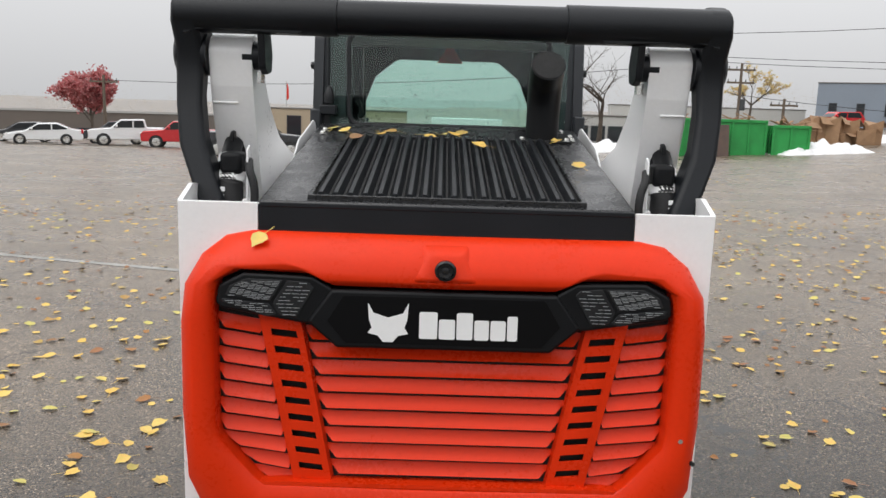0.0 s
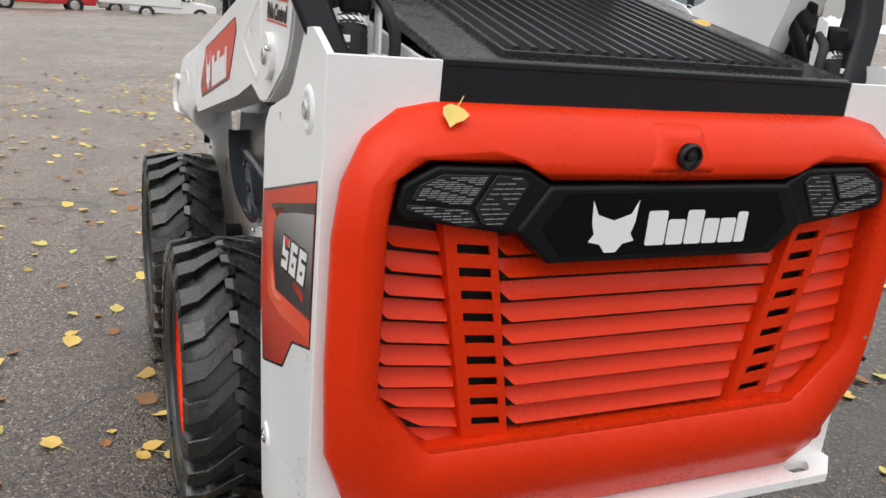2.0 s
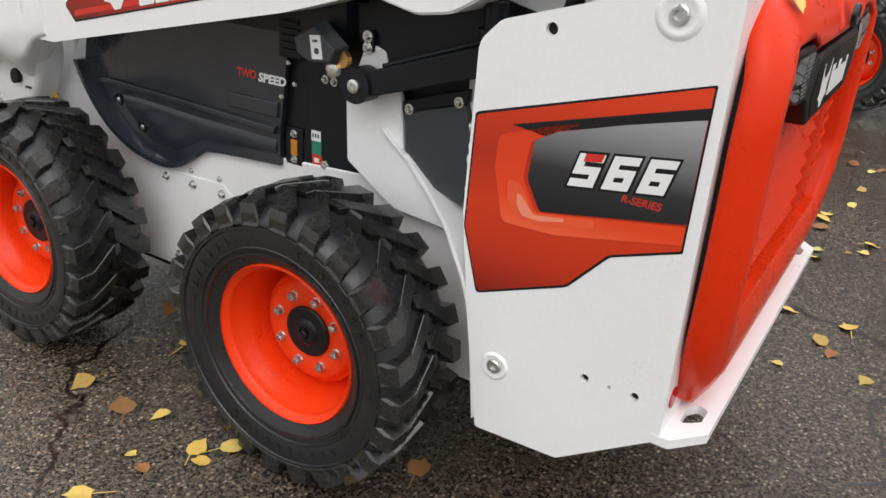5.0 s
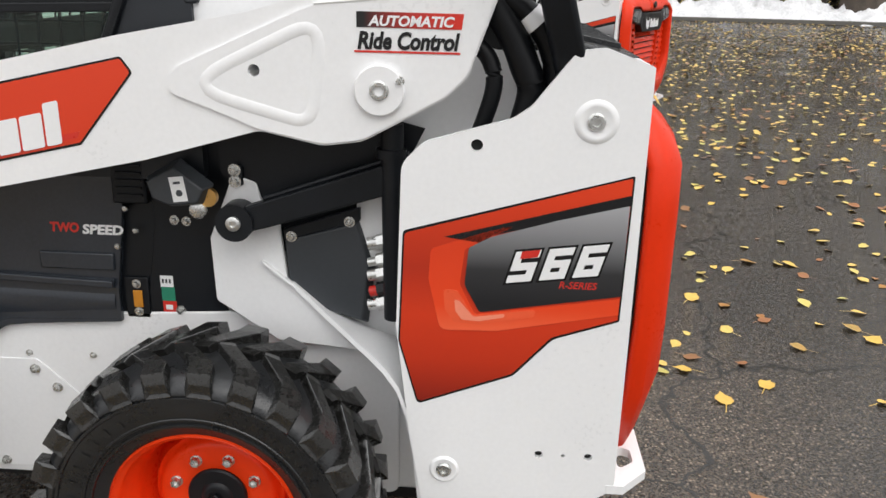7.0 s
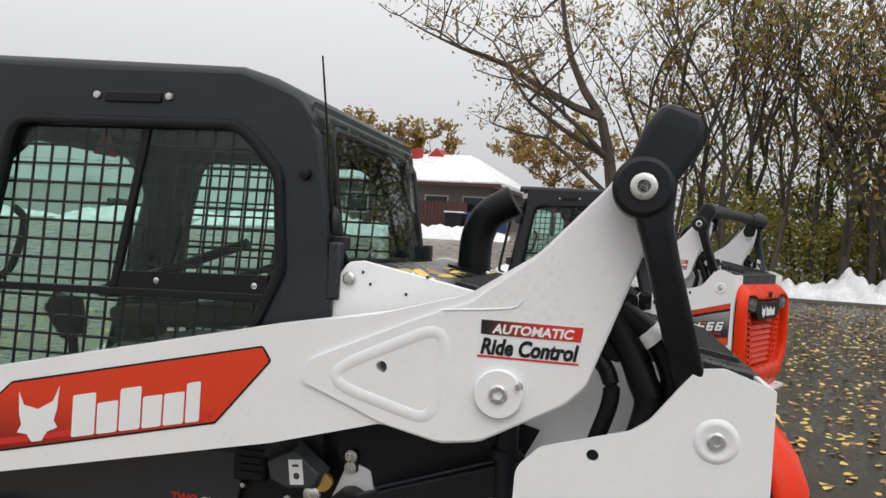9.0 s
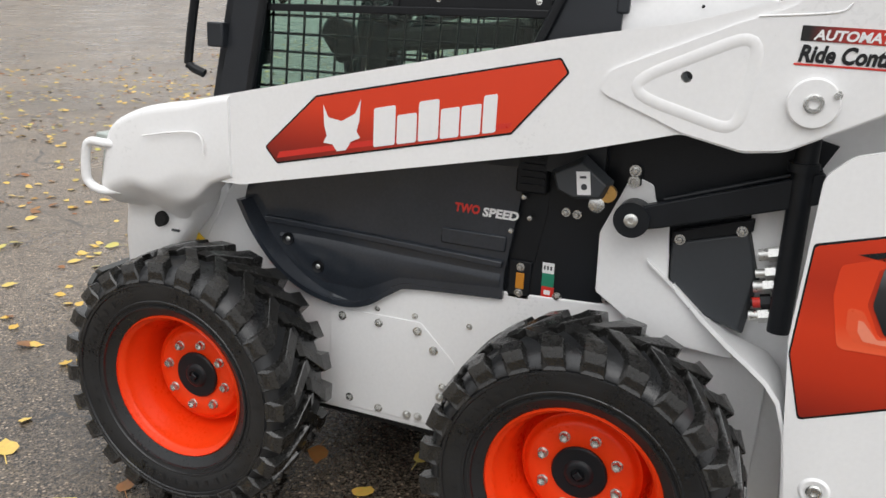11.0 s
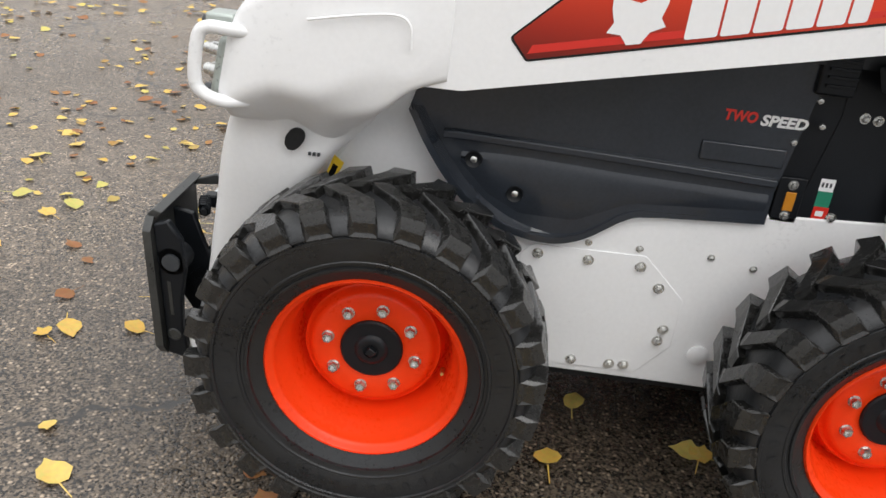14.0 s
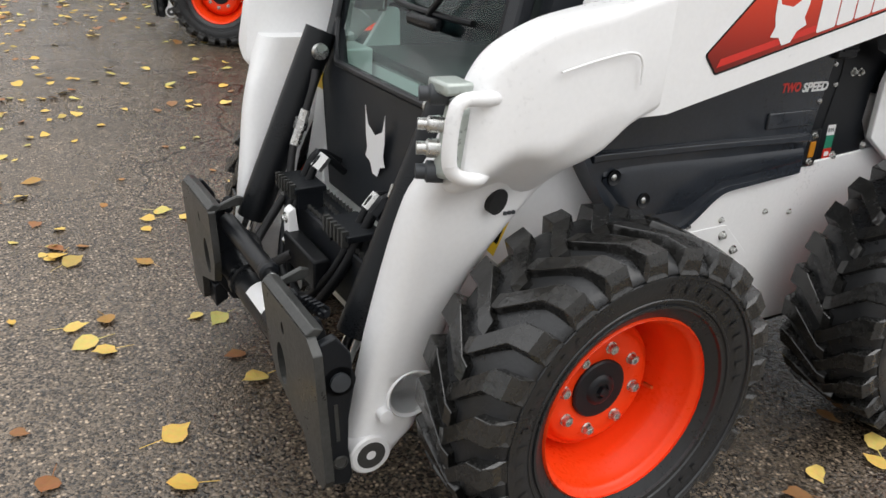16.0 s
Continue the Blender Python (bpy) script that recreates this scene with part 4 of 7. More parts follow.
bm = lathe([(0.071, -0.01), (0.071, 0.008), (0.067, 0.012), (0.038, 0.012), (0.033, 0.018), (0.026, 0.020), (0.018, 0.020), (0.016, 0.015), (0, 0.014)], (0, 0, 0), (1, 0, 0), 36)
lathe([(0.013, 0.014), (0.013, 0.026), (0.010, 0.028)], (0, 0, 0), (1, 0, 0), 4, bm)
stock["hub"] = part("hub_cap", bm, BLACK)
bm = lathe([(0.0145, 0), (0.0145, 0.003)], (0, 0, 0), (1, 0, 0), 14)
lathe([(0.0128, 0.003), (0.0128, 0.013), (0.0112, 0.016), (0.0078, 0.016), (0.0074, 0.0075), (0, 0.0075)], (0, 0, 0), (1, 0, 0), 6, bm)
stock["nut"] = part("lug_nut", bm, STEEL)
bm = lathe([(0.006, 0), (0.005, 0.02), (0.004, 0.03)], (0, 0, 0), (1, 0, 0.2), 10)
stock["valve"] = part("valve_stem", bm, BRASS)
bm = bmesh.new()
for k in range(46):
    if (k // 5) % 3 == 2:
        continue
    a = 2 * math.pi * k / 46
    u, t = Vector((0, math.cos(a), math.sin(a))), Vector((0, -math.sin(a), math.cos(a)))
    c = Vector((0.1306, 0, 0)) + u * 0.295
    v = [bm.verts.new(c + t * i + u * j + Vector((h, 0, 0))) for i, j, h in ((-0.006, -0.011, 0.0015), (0.006, -0.011, 0.0015), (0.006, 0.011, 0.0036), (-0.006, 0.011, 0.0036))]
    bm.faces.new(v)
stock["bars"] = part("sidewall_print", bm, RUBBER)


def place_wheel(s, y, spin):
    base = pose(s * 0.722, y, 0.395) @ (pose(0, 0, 0, 0, 0, 180) if s < 0 else Matrix()) @ pose(0, 0, 0, spin)
    rim = new("wheel", stock["rim"].data)
    rim.parent, rim.matrix_basis = loader, base
    rim["label"] = "orange steel wheel with chunky black lugged tyre"

    def sub(key, m=Matrix()):
        o = new(stock[key].name.split(".")[0], stock[key].data)
        o.parent, o.matrix_basis = rim, m
        return o

    sub("tyre"), sub("hub")
    tagged(sub("bars"), kind="stuff")
    for k in range(LUGS):
        sub("lug_in", pose(0, 0, 0, 360 * k / LUGS))
        sub("lug_out", pose(0, 0, 0, 360 * (k + 0.5) / LUGS))
    for k in range(8):
        sub("nut", pose(0.0045, 0, 0, 22.5 + 45 * k) @ pose(0, 0.1015, 0))
    sub("valve", pose(-0.02, 0, 0, 0) @ pose(0, 0.172 * math.cos(radians(-28)), 0.172 * math.sin(radians(-28))))


for s in (-1, 1):
    place_wheel(s, 0.0, 4 if s < 0 else 30)
    place_wheel(s, AXLE, 12 if s < 0 else 50)
    for y in (0.0, AXLE):
        part("axle_tube", rod((s * 0.44, y, 0.395), (s * 0.62, y, 0.395), 0.09), BLACK, loader)
for o in stock.values():
    bpy.data.objects.remove(o)

# ---- side of the body ----
for s in (-1, 1):
    d = (s, 0, 0)
    before = set(bpy.data.objects)
    side = part("side_plate", prism(rounded([(-0.40, 0.25), (-0.40, 0.62), (-0.30, 0.74), (-0.05, 0.76), (0.30, 0.74), (0.50, 0.72), (0.62, 0.70), (0.75, 0.63), (0.90, 0.655), (1.0, 0.745), (1.05, 0.85), (1.06, 1.05), (1.10, 1.05), (1.20, 0.90), (1.36, 0.60), (1.33, 0.40), (1.18, 0.25)], 0.03), *sx(s, 0.455, 0.474), "x"), WHITE, loader, "white steel chassis side", bevel=0.004)
    # bolted access plate
    part("access_plate", prism(rounded([(0.83, 0.568), (0.80, 0.594), (0.535, 0.598), (0.428, 0.492), (0.430, 0.36), (0.50, 0.272), (0.83, 0.268)], 0.018), *sx(s, 0.474, 0.4775), "x"), WHITE, side, bevel=0.001)
    for (y, z) in ((0.789, 0.570), (0.667, 0.570), (0.543, 0.569), (0.491, 0.518), (0.457, 0.406), (0.464, 0.372), (0.530, 0.290), (0.565, 0.288), (0.66, 0.286), (0.76, 0.30)):
        bolt(side, (s * 0.4765, y, z), d, 0.009, 0.010)
    for (y, z) in ((0.674, 0.614), (0.554, 0.614), (0.39, 0.615), (0.29, 0.60)):
        bolt(side, (s * 0.474, y, z), d, 0.006, 0.006)
    part("drain_plug", lathe([(0.026, 0), (0.026, 0.006), (0.018, 0.010), (0, 0.012)], (s * 0.474, 0.36, 0.345), d, 20), WHITE, side)
    settle(made_since(before), inward=0.0135, longer=1)
    before = set(bpy.data.objects)
    # black shroud with its rolled lip
    lip_line = [(0.535, 1.125, 0.900), (0.54, 1.075, 0.815), (0.536, 1.005, 0.722), (0.527, 0.935, 0.662), (0.515, 0.860, 0.625), (0.506, 0.770, 0.610), (0.500, 0.690, 0.630), (0.496, 0.592, 0.696), (0.494, 0.50, 0.708), (0.492, 0.300, 0.722)]
    shroud_line = [(y, z) for x, y, z in lip_line]
    shroud = part("side_shroud", prism(shroud_line + [(0.30, 0.80), (0.245, 1.20), (1.08, 1.06)], *sx(s, 0.474, 0.490), "x"), SHROUD, loader, "black moulded side shroud")
    lip_path = smooth_path(lip_line, 4)
    rows = []
    for p in lip_path:
        q = (Vector((0.70, 0.90)) - Vector((p.y, p.z))).normalized() * 0.016
        rows.append([(s * p.x, p.y, p.z), (s * p.x, p.y + q.x, p.z + q.y), (s * (p.x - 0.016), p.y + q.x * 1.15, p.z + q.y * 1.15), (s * min(0.486, p.x - 0.02), p.y + q.x * 1.9, p.z + q.y * 1.9), (s * 0.470, p.y, p.z)])
    part("shroud_lip", loft(rows, cap_first=True, cap_last=True), SHROUD, shroud)
    part("shroud_ledge", loft([[(s * 0.490, y, z + 0.016), (s * 0.507, y, z + 0.012), (s * 0.507, y, z - 0.004), (s * 0.490, y, z - 0.010)] for y, z in ((1.045, 0.840), (1.01, 0.842), (0.70, 0.835), (0.305, 0.822))], cap_first=True, cap_last=True), SHROUD, shroud, bevel=0.002)
    part("lower_bulge", loft([[(s * 0.488, y, z1), (s * 0.495, y, z1 - 0.02), (s * 0.495, y, z0 + 0.02), (s * 0.488, y, z0)] for y, z0, z1 in ((1.00, 0.775, 0.81), (0.93, 0.705, 0.815), (0.85, 0.665, 0.815), (0.72, 0.665, 0.810), (0.60, 0.725, 0.805), (0.31, 0.748, 0.80))], cap_first=True, cap_last=True), SHROUD, shroud)
    part("shroud_step", box(*sx(s, 0.486, 0.498), 0.30, 0.48, 0.86, 0.905), SHROUD, shroud, bevel=0.004)
    for (y, z) in ((0.970, 0.790), (0.866, 0.719)):
        part("stud_cup", lathe([(0.020, 0), (0.019, 0.004), (0.015, 0.001), (0.0, 0.001)], (s * 0.495, y, z), d, 20), PLASTIC, shroud)
        part("stud", lathe([(0.008, 0), (0.008, 0.009), (0.005, 0.011)], (s * 0.488, y, z), d, 12), STEEL, shroud)
    for (y, z) in ((0.243, 0.965), (0.290, 0.922), (0.262, 1.02)):
        part("rivet", lathe([(0.008, 0), (0.006, 0.004), (0, 0.005)], (s * 0.490, y, z), d, 12), STEEL, shroud)
    settle(made_since(before), inward=0.017, longer=1)
    before = set(bpy.data.objects)
    # rear black plate with stickers
    plate = part("black_service_plate", prism(rounded([(0.245, 0.722), (0.235, 0.716), (0.022, 0.752), (0.008, 0.768), (0.055, 0.84), (0.05, 0.92), (-0.005, 1.11), (-0.03, 1.20), (0.215, 1.18), (0.205, 0.98), (0.235, 0.80)], 0.006), *sx(s, 0.474, 0.483), "x"), BLACK, loader, "black steel service plate with stickers", bevel=0.002)
    part("gap_filler", box(*sx(s, 0.470, 0.480), 0.20, 0.32, 0.724, 1.18), BLACK, plate)
    for (y, z, q) in ((0.155, 0.985, 0.008), (0.125, 0.983, 0.008), (0.022, 0.764, 0.010), (0.158, 0.745, 0.009)):
        bolt(plate, (s * 0.483, y, z), d, q)
    part("sticker_white", box(*sx(s, 0.4835, 0.4842), 0.172, 0.205, 0.808, 0.838), DECALWHITE, plate)
    part("sticker_green", box(*sx(s, 0.4835, 0.4842), 0.170, 0.204, 0.770, 0.808), DECALGREEN, plate)
    part("sticker_red", box(*sx(s, 0.4835, 0.4842), 0.168, 0.203, 0.737, 0.770), DECALRED, plate)
    for k in range(3):
        part("sticker_mark", box(*sx(s, 0.4843, 0.4847), 0.178 + 0.009 * k, 0.183 + 0.009 * k, 0.818, 0.829), GREYPLASTIC, plate)
    part("sticker_mark", box(*sx(s, 0.4843, 0.4847), 0.178, 0.196, 0.747, 0.760), DECALWHITE, plate)
    part("reflector_bracket", box(*sx(s, 0.483, 0.488), 0.235, 0.298, 0.722, 0.832), BLACK, plate, bevel=0.003)
    part("amber_reflector", box(*sx(s, 0.488, 0.492), 0.252, 0.276, 0.752, 0.798), AMBER, plate, "amber side reflector", bevel=0.002)
    for z in (0.740, 0.815):
        bolt(plate, (s * 0.488, 0.265, z), d, 0.008)
    # finned box and filler cap
    part("finned_box", box(*sx(s, 0.483, 0.515), 0.205, 0.290, 1.03, 1.14), BLACK, plate, bevel=0.006)
    for k in range(5):
        part("fin", box(*sx(s, 0.515, 0.522), 0.212, 0.275, 1.050 + 0.018 * k, 1.056 + 0.018 * k), BLACK, plate, bevel=0.001)
    settle(made_since(before), inward=0.0275, dz=0.006)
    before = set(bpy.data.objects)
    cap = part("filler_cover", loft([[(s * 0.53, a, b) for a, b in ((0.165, 1.10), (0.10, 1.135), (0.035, 1.085), (0.05, 1.052), (0.115, 1.045), (0.155, 1.06))], [(s * 0.485, a, b) for a, b in ((0.185, 1.10), (0.10, 1.150), (0.022, 1.09), (0.04, 1.040), (0.115, 1.032), (0.165, 1.05))]], cap_first=True, cap_last=True), GREYPLASTIC, loader, "grey faceted filler cover with white label", bevel=0.004)
    part("cover_label", prism([(0.112, 1.112), (0.078, 1.116), (0.070, 1.058), (0.104, 1.054)], *sx(s, 0.531, 0.5316), "x"), DECALWHITE, cap)
    part("label_mark", prism(ring_of((0.089, 1.076), 0.008, 12), *sx(s, 0.5318, 0.5322), "x"), GREYPLASTIC, cap)
    part("label_mark", prism([(0.102, 1.102), (0.086, 1.104), (0.085, 1.098), (0.101, 1.096)], *sx(s, 0.5318, 0.5322), "x"), GREYPLASTIC, cap)
    part("cap_lever", lathe([(0.020, 0), (0.020, 0.012), (0.012, 0.016), (0, 0.016)], (s * 0.50, 0.058, 1.030), d, 18), STEEL, cap)
    part("brown_gasket", rod((s * 0.49, 0.035, 1.06), (s * 0.505, 0.035, 1.06), 0.022), BRASS, cap)
    settle(made_since(before), inward=-0.028, dz=0.012, dy=0.004)
    before = set(bpy.data.objects)
    brk = part("pivot_bracket", prism(rounded([(0.05, 0.80), (0.055, 0.96), (-0.01, 1.12), (-0.065, 1.10), (-0.075, 1.06), (-0.115, 1.0), (-0.13, 0.86), (-0.33, 0.68), (-0.10, 0.70)], 0.015), *sx(s, 0.474, 0.492), "x"), WHITE, loader, "white pivot bracket", bevel=0.003)
    part("gusset", prism([(-0.072, 0.912), (-0.150, 0.852), (-0.152, 0.842), (-0.080, 0.898)], *sx(s, 0.49, 0.506), "x"), WHITE, brk, bevel=0.002)
    part("bolt_block", box(*sx(s, 0.484, 0.500), -0.035, -0.005, 1.095, 1.14), BLACK, brk, bevel=0.003)
    for z in (1.105, 1.132):
        bolt(brk, (s * 0.500, -0.018, z), d, 0.010)
    part("black_inner_guard", prism([(0.02, 1.12), (-0.10, 1.05), (-0.42, 1.16), (-0.46, 1.24), (-0.30, 1.28), (0.02, 1.20)], *sx(s, 0.476, 0.486), "x"), BLACK, loader)
    before = set(bpy.data.objects)
    part("frame_bracket", prism(rounded([(0.10, 1.44), (0.062, 1.545), (0.040, 1.580), (0.0, 1.586), (-0.30, 1.528), (-0.42, 1.46), (-0.30, 1.38), (0.08, 1.38)], 0.03), *sx(s, 0.447, 0.453), "x"), WHITE, loader, "white hood side bracket", bevel=0.003)
    part("bracket_bolt", lathe([(0.016, 0), (0.016, 0.006), (0.011, 0.012), (0, 0.013)], (s * 0.456, 0.033, 1.540), d, 16), STEEL, loader)
    for (y, z) in ((-0.02, 1.530), (-0.11, 1.512), (-0.16, 1.556), (0.0, 1.558)):
        part("rivet", lathe([(0.004, 0), (0, 0.001)], (s * 0.4562, y, z), d, 10), DARK, loader)
    settle(made_since(before), inward=-0.022, dy=-0.012, dz=0.014)
lettering("speed_word", "TWO", DECALRED, loader, (-0.4735, 0.425, 0.967), (0, -1, 0), (0, 0.12, 1), 0.072, 0.026, 0.25, bold=0.04)
lettering("speed_word", "SPEED", DECALWHITE, loader, (-0.4735, 0.330, 0.964), (0, -1, 0), (0, 0.12, 1), 0.105, 0.026, 0.25, bold=0.04)

# ---- cab ----
cab = part("cab_floor", box(-0.44, 0.44, 0.06, 1.22, 0.90, 0.935), BLACK, loader, "black cab frame with glazed sides")
WIN = rounded([(0.978, 1.912), (0.325, 1.915), (0.215, 1.80), (0.195, 1.56), (0.27, 1.39), (0.30, 1.16), (1.13, 1.16), (1.072, 1.45)], [0.07, 0.10, 0.10, 0.06, 0.06, 0.05, 0.05, 0.03], 6)
SHELL = rounded([(1.07, 2.050), (0.33, 2.042), (0.175, 1.985), (0.125, 1.90), (0.06, 1.50), (0.06, 1.10), (1.255, 1.10), (1.215, 1.27), (1.058, 1.97)], [0.01, 0.08, 0.07, 0.04, 0.05, 0.02, 0.03, 0.05, 0.02], 6)
for s in (-1, 1):
    d = (s, 0, 0)
    wall = part("cab_side", prism(SHELL, *sx(s, 0.452, 0.487), "x", [WIN]), CABBLACK, loader, "black steel cab side frame", bevel=0.010, seg=3)
    part("side_gasket", sweep([(s * 0.492, y, z) for y, z in WIN], [(0.014 * a, 0.010 * b) for a, b in ((1, 0), (0.7, 0.7), (0, 1), (-0.7, 0.7), (-1, 0), (-0.7, -0.7), (0.7, -0.7))], closed=True, up=d), PLASTIC, wall)
    inset = [(y + (0.65 - y) * 0.01, z) for y, z in WIN]
    pane = part("side_pane", prism(inset, *sx(s, 0.466, 0.470), "x"), GLASS, wall, "tinted side window pane")
    pane.visible_shadow = False
    part("window_rail", prism([(1.09, 1.475), (1.085, 1.455), (0.235, 1.478), (0.225, 1.500)], *sx(s, 0.46, 0.482), "x"), PLASTIC, wall, bevel=0.003)
    part("window_rail", prism([(0.60, 1.900), (0.58, 1.900), (0.655, 1.47), (0.675, 1.47)], *sx(s, 0.46, 0.478), "x"), PLASTIC, wall, bevel=0.003)
    part("slide_pane_base", prism([(0.655, 1.53), (0.650, 1.475), (0.24, 1.49), (0.235, 1.545)], *sx(s, 0.462, 0.474), "x"), PLASTIC, wall)
    for y in (0.54, 0.27):
        part("window_knob", lathe([(0.008, 0), (0, 0.004)], (s * 0.474, y, 1.512 + (0.54 - y) * 0.02), d, 12), STEEL, wall)
    # guard mesh inside the pane: uprights and rails
    lo_, hi_ = 0.20, 1.15
    bm = bmesh.new()
    for k in range(17):
        yb = 1.135 - 0.052 * k
        sweep([(s * 0.452, yb, 1.03), (s * 0.452, yb - 0.05, 1.92)], circle(0.0042, 6), bm, up=d)
    part("mesh_uprights", bm, PLASTIC, wall)
    bm = bmesh.new()
    for k in range(18):
        zb = 1.04 + 0.0505 * k
        sweep([(s * 0.449, 1.16, zb), (s * 0.449, 0.19, zb + 0.012)], circle(0.0042, 6), bm, up=d)
    part("mesh_rails", bm, PLASTIC, wall)
    part("cab_vent", box(*sx(s, 0.488, 0.494), 0.545, 0.705, 1.963, 1.990), PLASTIC, wall, bevel=0.003)
    for y in (0.729, 0.524):
        part("cab_bolt", lathe([(0.011, 0), (0.009, 0.004), (0, 0.005)], (s * 0.490, y, 1.980), d, 14), STEEL, wall)
    part("pillar_knob", lathe([(0.015, 0), (0.013, 0.012), (0, 0.016)], (s * 0.490, 0.145, 1.80), d, 16), PLASTIC, wall)
    part("pillar_bracket", box(*sx(s, 0.455, 0.492), 0.045, 0.075, 1.50, 1.64), CABBLACK, wall, bevel=0.006)
    # door grab loop in front
    part("mirror_bar", pipe([(s * 0.49, 1.12, 1.885), (s * 0.505, 1.165, 1.885), (s * 0.51, 1.195, 1.865), (s * 0.51, 1.27, 1.55), (s * 0.51, 1.315, 1.32), (s * 0.51, 1.31, 1.285), (s * 0.50, 1.27, 1.265)], 0.013, 5, 12), PLASTIC, wall)
    for z, y in ((1.77, 1.14), (1.38, 1.215)):
        part("hinge", box(*sx(s, 0.475, 0.51), y - 0.02, y + 0.035, z - 0.035, z + 0.035), CABBLACK, wall, bevel=0.005)
roof = part("cab_roof", loft([[(-0.478, y, z), (-0.46, y, z + 0.02), (0.46, y, z + 0.02), (0.478, y, z), (0.478, y, z - 0.03), (-0.478, y, z - 0.03)] for y, z in ((1.165, 2.070), (1.10, 2.068), (0.34, 2.046), (0.25, 2.02), (0.175, 1.985), (0.135, 1.935))], cap_first=True, cap_last=True), CABBLACK, loader, "black cab roof", bevel=0.008)
part("roof_lip", box(-0.47, 0.47, 1.142, 1.168, 2.035, 2.070), CABBLACK, roof, bevel=0.004)
for s in (-1, 1):
    part("roof_lamp", box(*sx(s, 0.36, 0.45), 1.09, 1.15, 1.965, 2.03), STEEL, roof, bevel=0.01)
# rear wall with its window
REARWIN = rounded([(-0.355, 1.585), (-0.365, 1.93), (0.365, 1.93), (0.355, 1.585)], 0.05, 6)
rearwall = part("cab_rear", prism(rounded([(-0.472, 1.40), (-0.472, 1.985), (0.472, 1.985), (0.472, 1.40)], 0.03), 0.075, 0.105, "y", [REARWIN]), CABBLACK, loader, "black cab rear wall with window")
for v in rearwall.data.vertices:
    v.co.y += max(0.0, v.co.z - 1.50) * 0.15
part("rear_gasket", sweep([(x, 0.072 + max(0.0, z - 1.50) * 0.15, z) for x, z in REARWIN], [(0.012 * a, 0.010 * b) for a, b in ((1, 0), (0.7, 0.7), (0, 1), (-0.7, 0.7), (-1, 0))], closed=True, up=(0, -1, 0)), PLASTIC, rearwall)
pane = part("rear_pane", prism(rounded([(-0.425, 1.56), (-0.435, 1.955), (0.435, 1.955), (0.425, 1.56)], 0.04), 0.064, 0.068, "y"), GLASS, rearwall, "rain-spotted rear window pane")
for v in pane.data.vertices:
    v.co.y += max(0.0, v.co.z - 1.50) * 0.15
pane.visible_shadow = False
part("warning_triangle", prism([(-0.05, 1.87), (0.01, 1.965), (0.07, 1.87)], 1.055, 1.058, "y"), DECALRED, rearwall, "red warning triangle")
drops = bmesh.new()
rnd = random.Random(4)
for k in range(420):
    x, z, r = rnd.uniform(-0.34, 0.34), rnd.uniform(1.60, 1.91), rnd.uniform(0.0012, 0.0034)
    y = 0.0635 + max(0.0, z - 1.50) * 0.15
    lathe([(r, 0), (r * 0.8, r * 0.45), (0, r * 0.6)], (x, y, z), (0, -1, 0.05), 6, drops)
tagged(part("rain_film", drops, LENS, pane), kind="stuff")
# aerial
aerial = part("aerial", rod((-0.43, 0.080, 1.62), (-0.44, 0.140, 2.10), 0.0045, 0.0025, 8), PLASTIC, loader, "thin black whip aerial")
part("aerial_base", lathe([(0.018, 0), (0.02, 0.03), (0.010, 0.06), (0, 0.07)], (-0.43, 0.083, 1.66), (0, 0.1, 1), 16), PLASTIC, aerial)
part("aerial_bracket", box(-0.46, -0.40, 0.05, 0.10, 1.62, 1.655), BLACK, aerial, bevel=0.004)
# front: door frame, glass, lower panel
door = part("front_door", loft([[(-0.40, 1.318, 1.00), (-0.27, 1.365, 0.925), (0.27, 1.365, 0.925), (0.40, 1.318, 1.00), (0.38, 1.375, 0.86), (0.30, 1.385, 0.56), (-0.30, 1.385, 0.56), (-0.38, 1.375, 0.86)],
                        [(-0.40, 1.288, 1.00), (-0.27, 1.335, 0.925), (0.27, 1.335, 0.925), (0.40, 1.288, 1.00), (0.38, 1.345, 0.86), (0.30, 1.355, 0.56), (-0.30, 1.355, 0.56), (-0.38, 1.345, 0.86)]], cap_first=True, cap_last=True), CABBLACK, loader, "black framed glass front door", bevel=0.006)
for s in (-1, 1):
    part("door_post", sweep([(s * 0.425, 1.095, 2.0), (s * 0.425, 1.30, 1.03), (s * 0.405, 1.345, 0.90)], [(-0.024, -0.018), (0.024, -0.018), (0.024, 0.018), (-0.024, 0.018)], up=(0, 1, 0.2)), CABBLACK, door, bevel=0.006)
pane = part("door_pane", loft([[(-0.405, 1.09, 2.0), (0.405, 1.09, 2.0), (0.405, 1.285, 1.05), (0.275, 1.350, 0.925), (-0.275, 1.350, 0.925), (-0.405, 1.285, 1.05)], [(-0.405, 1.086, 2.0), (0.405, 1.086, 2.0), (0.405, 1.281, 1.05), (0.275, 1.346, 0.925), (-0.275, 1.346, 0.925), (-0.405, 1.281, 1.05)]], cap_first=True, cap_last=True), GLASS, door, "tinted door glass")
pane.visible_shadow = False
part("door_gasket", pipe([(0.402, 1.22, 1.45), (0.402, 1.302, 1.07), (0.385, 1.318, 1.015), (0.28, 1.368, 0.937), (0.20, 1.376, 0.928), (-0.20, 1.376, 0.928), (-0.28, 1.368, 0.937), (-0.385, 1.318, 1.015), (-0.402, 1.302, 1.07), (-0.402, 1.22, 1.45)], 0.010, 5, 8), PLASTIC, door)
mark(door, (-0.015, 1.3885, 0.772), 0.115, 0.165, None, 0, 0, (-1, 0, 0), (0, 0.02, 1))
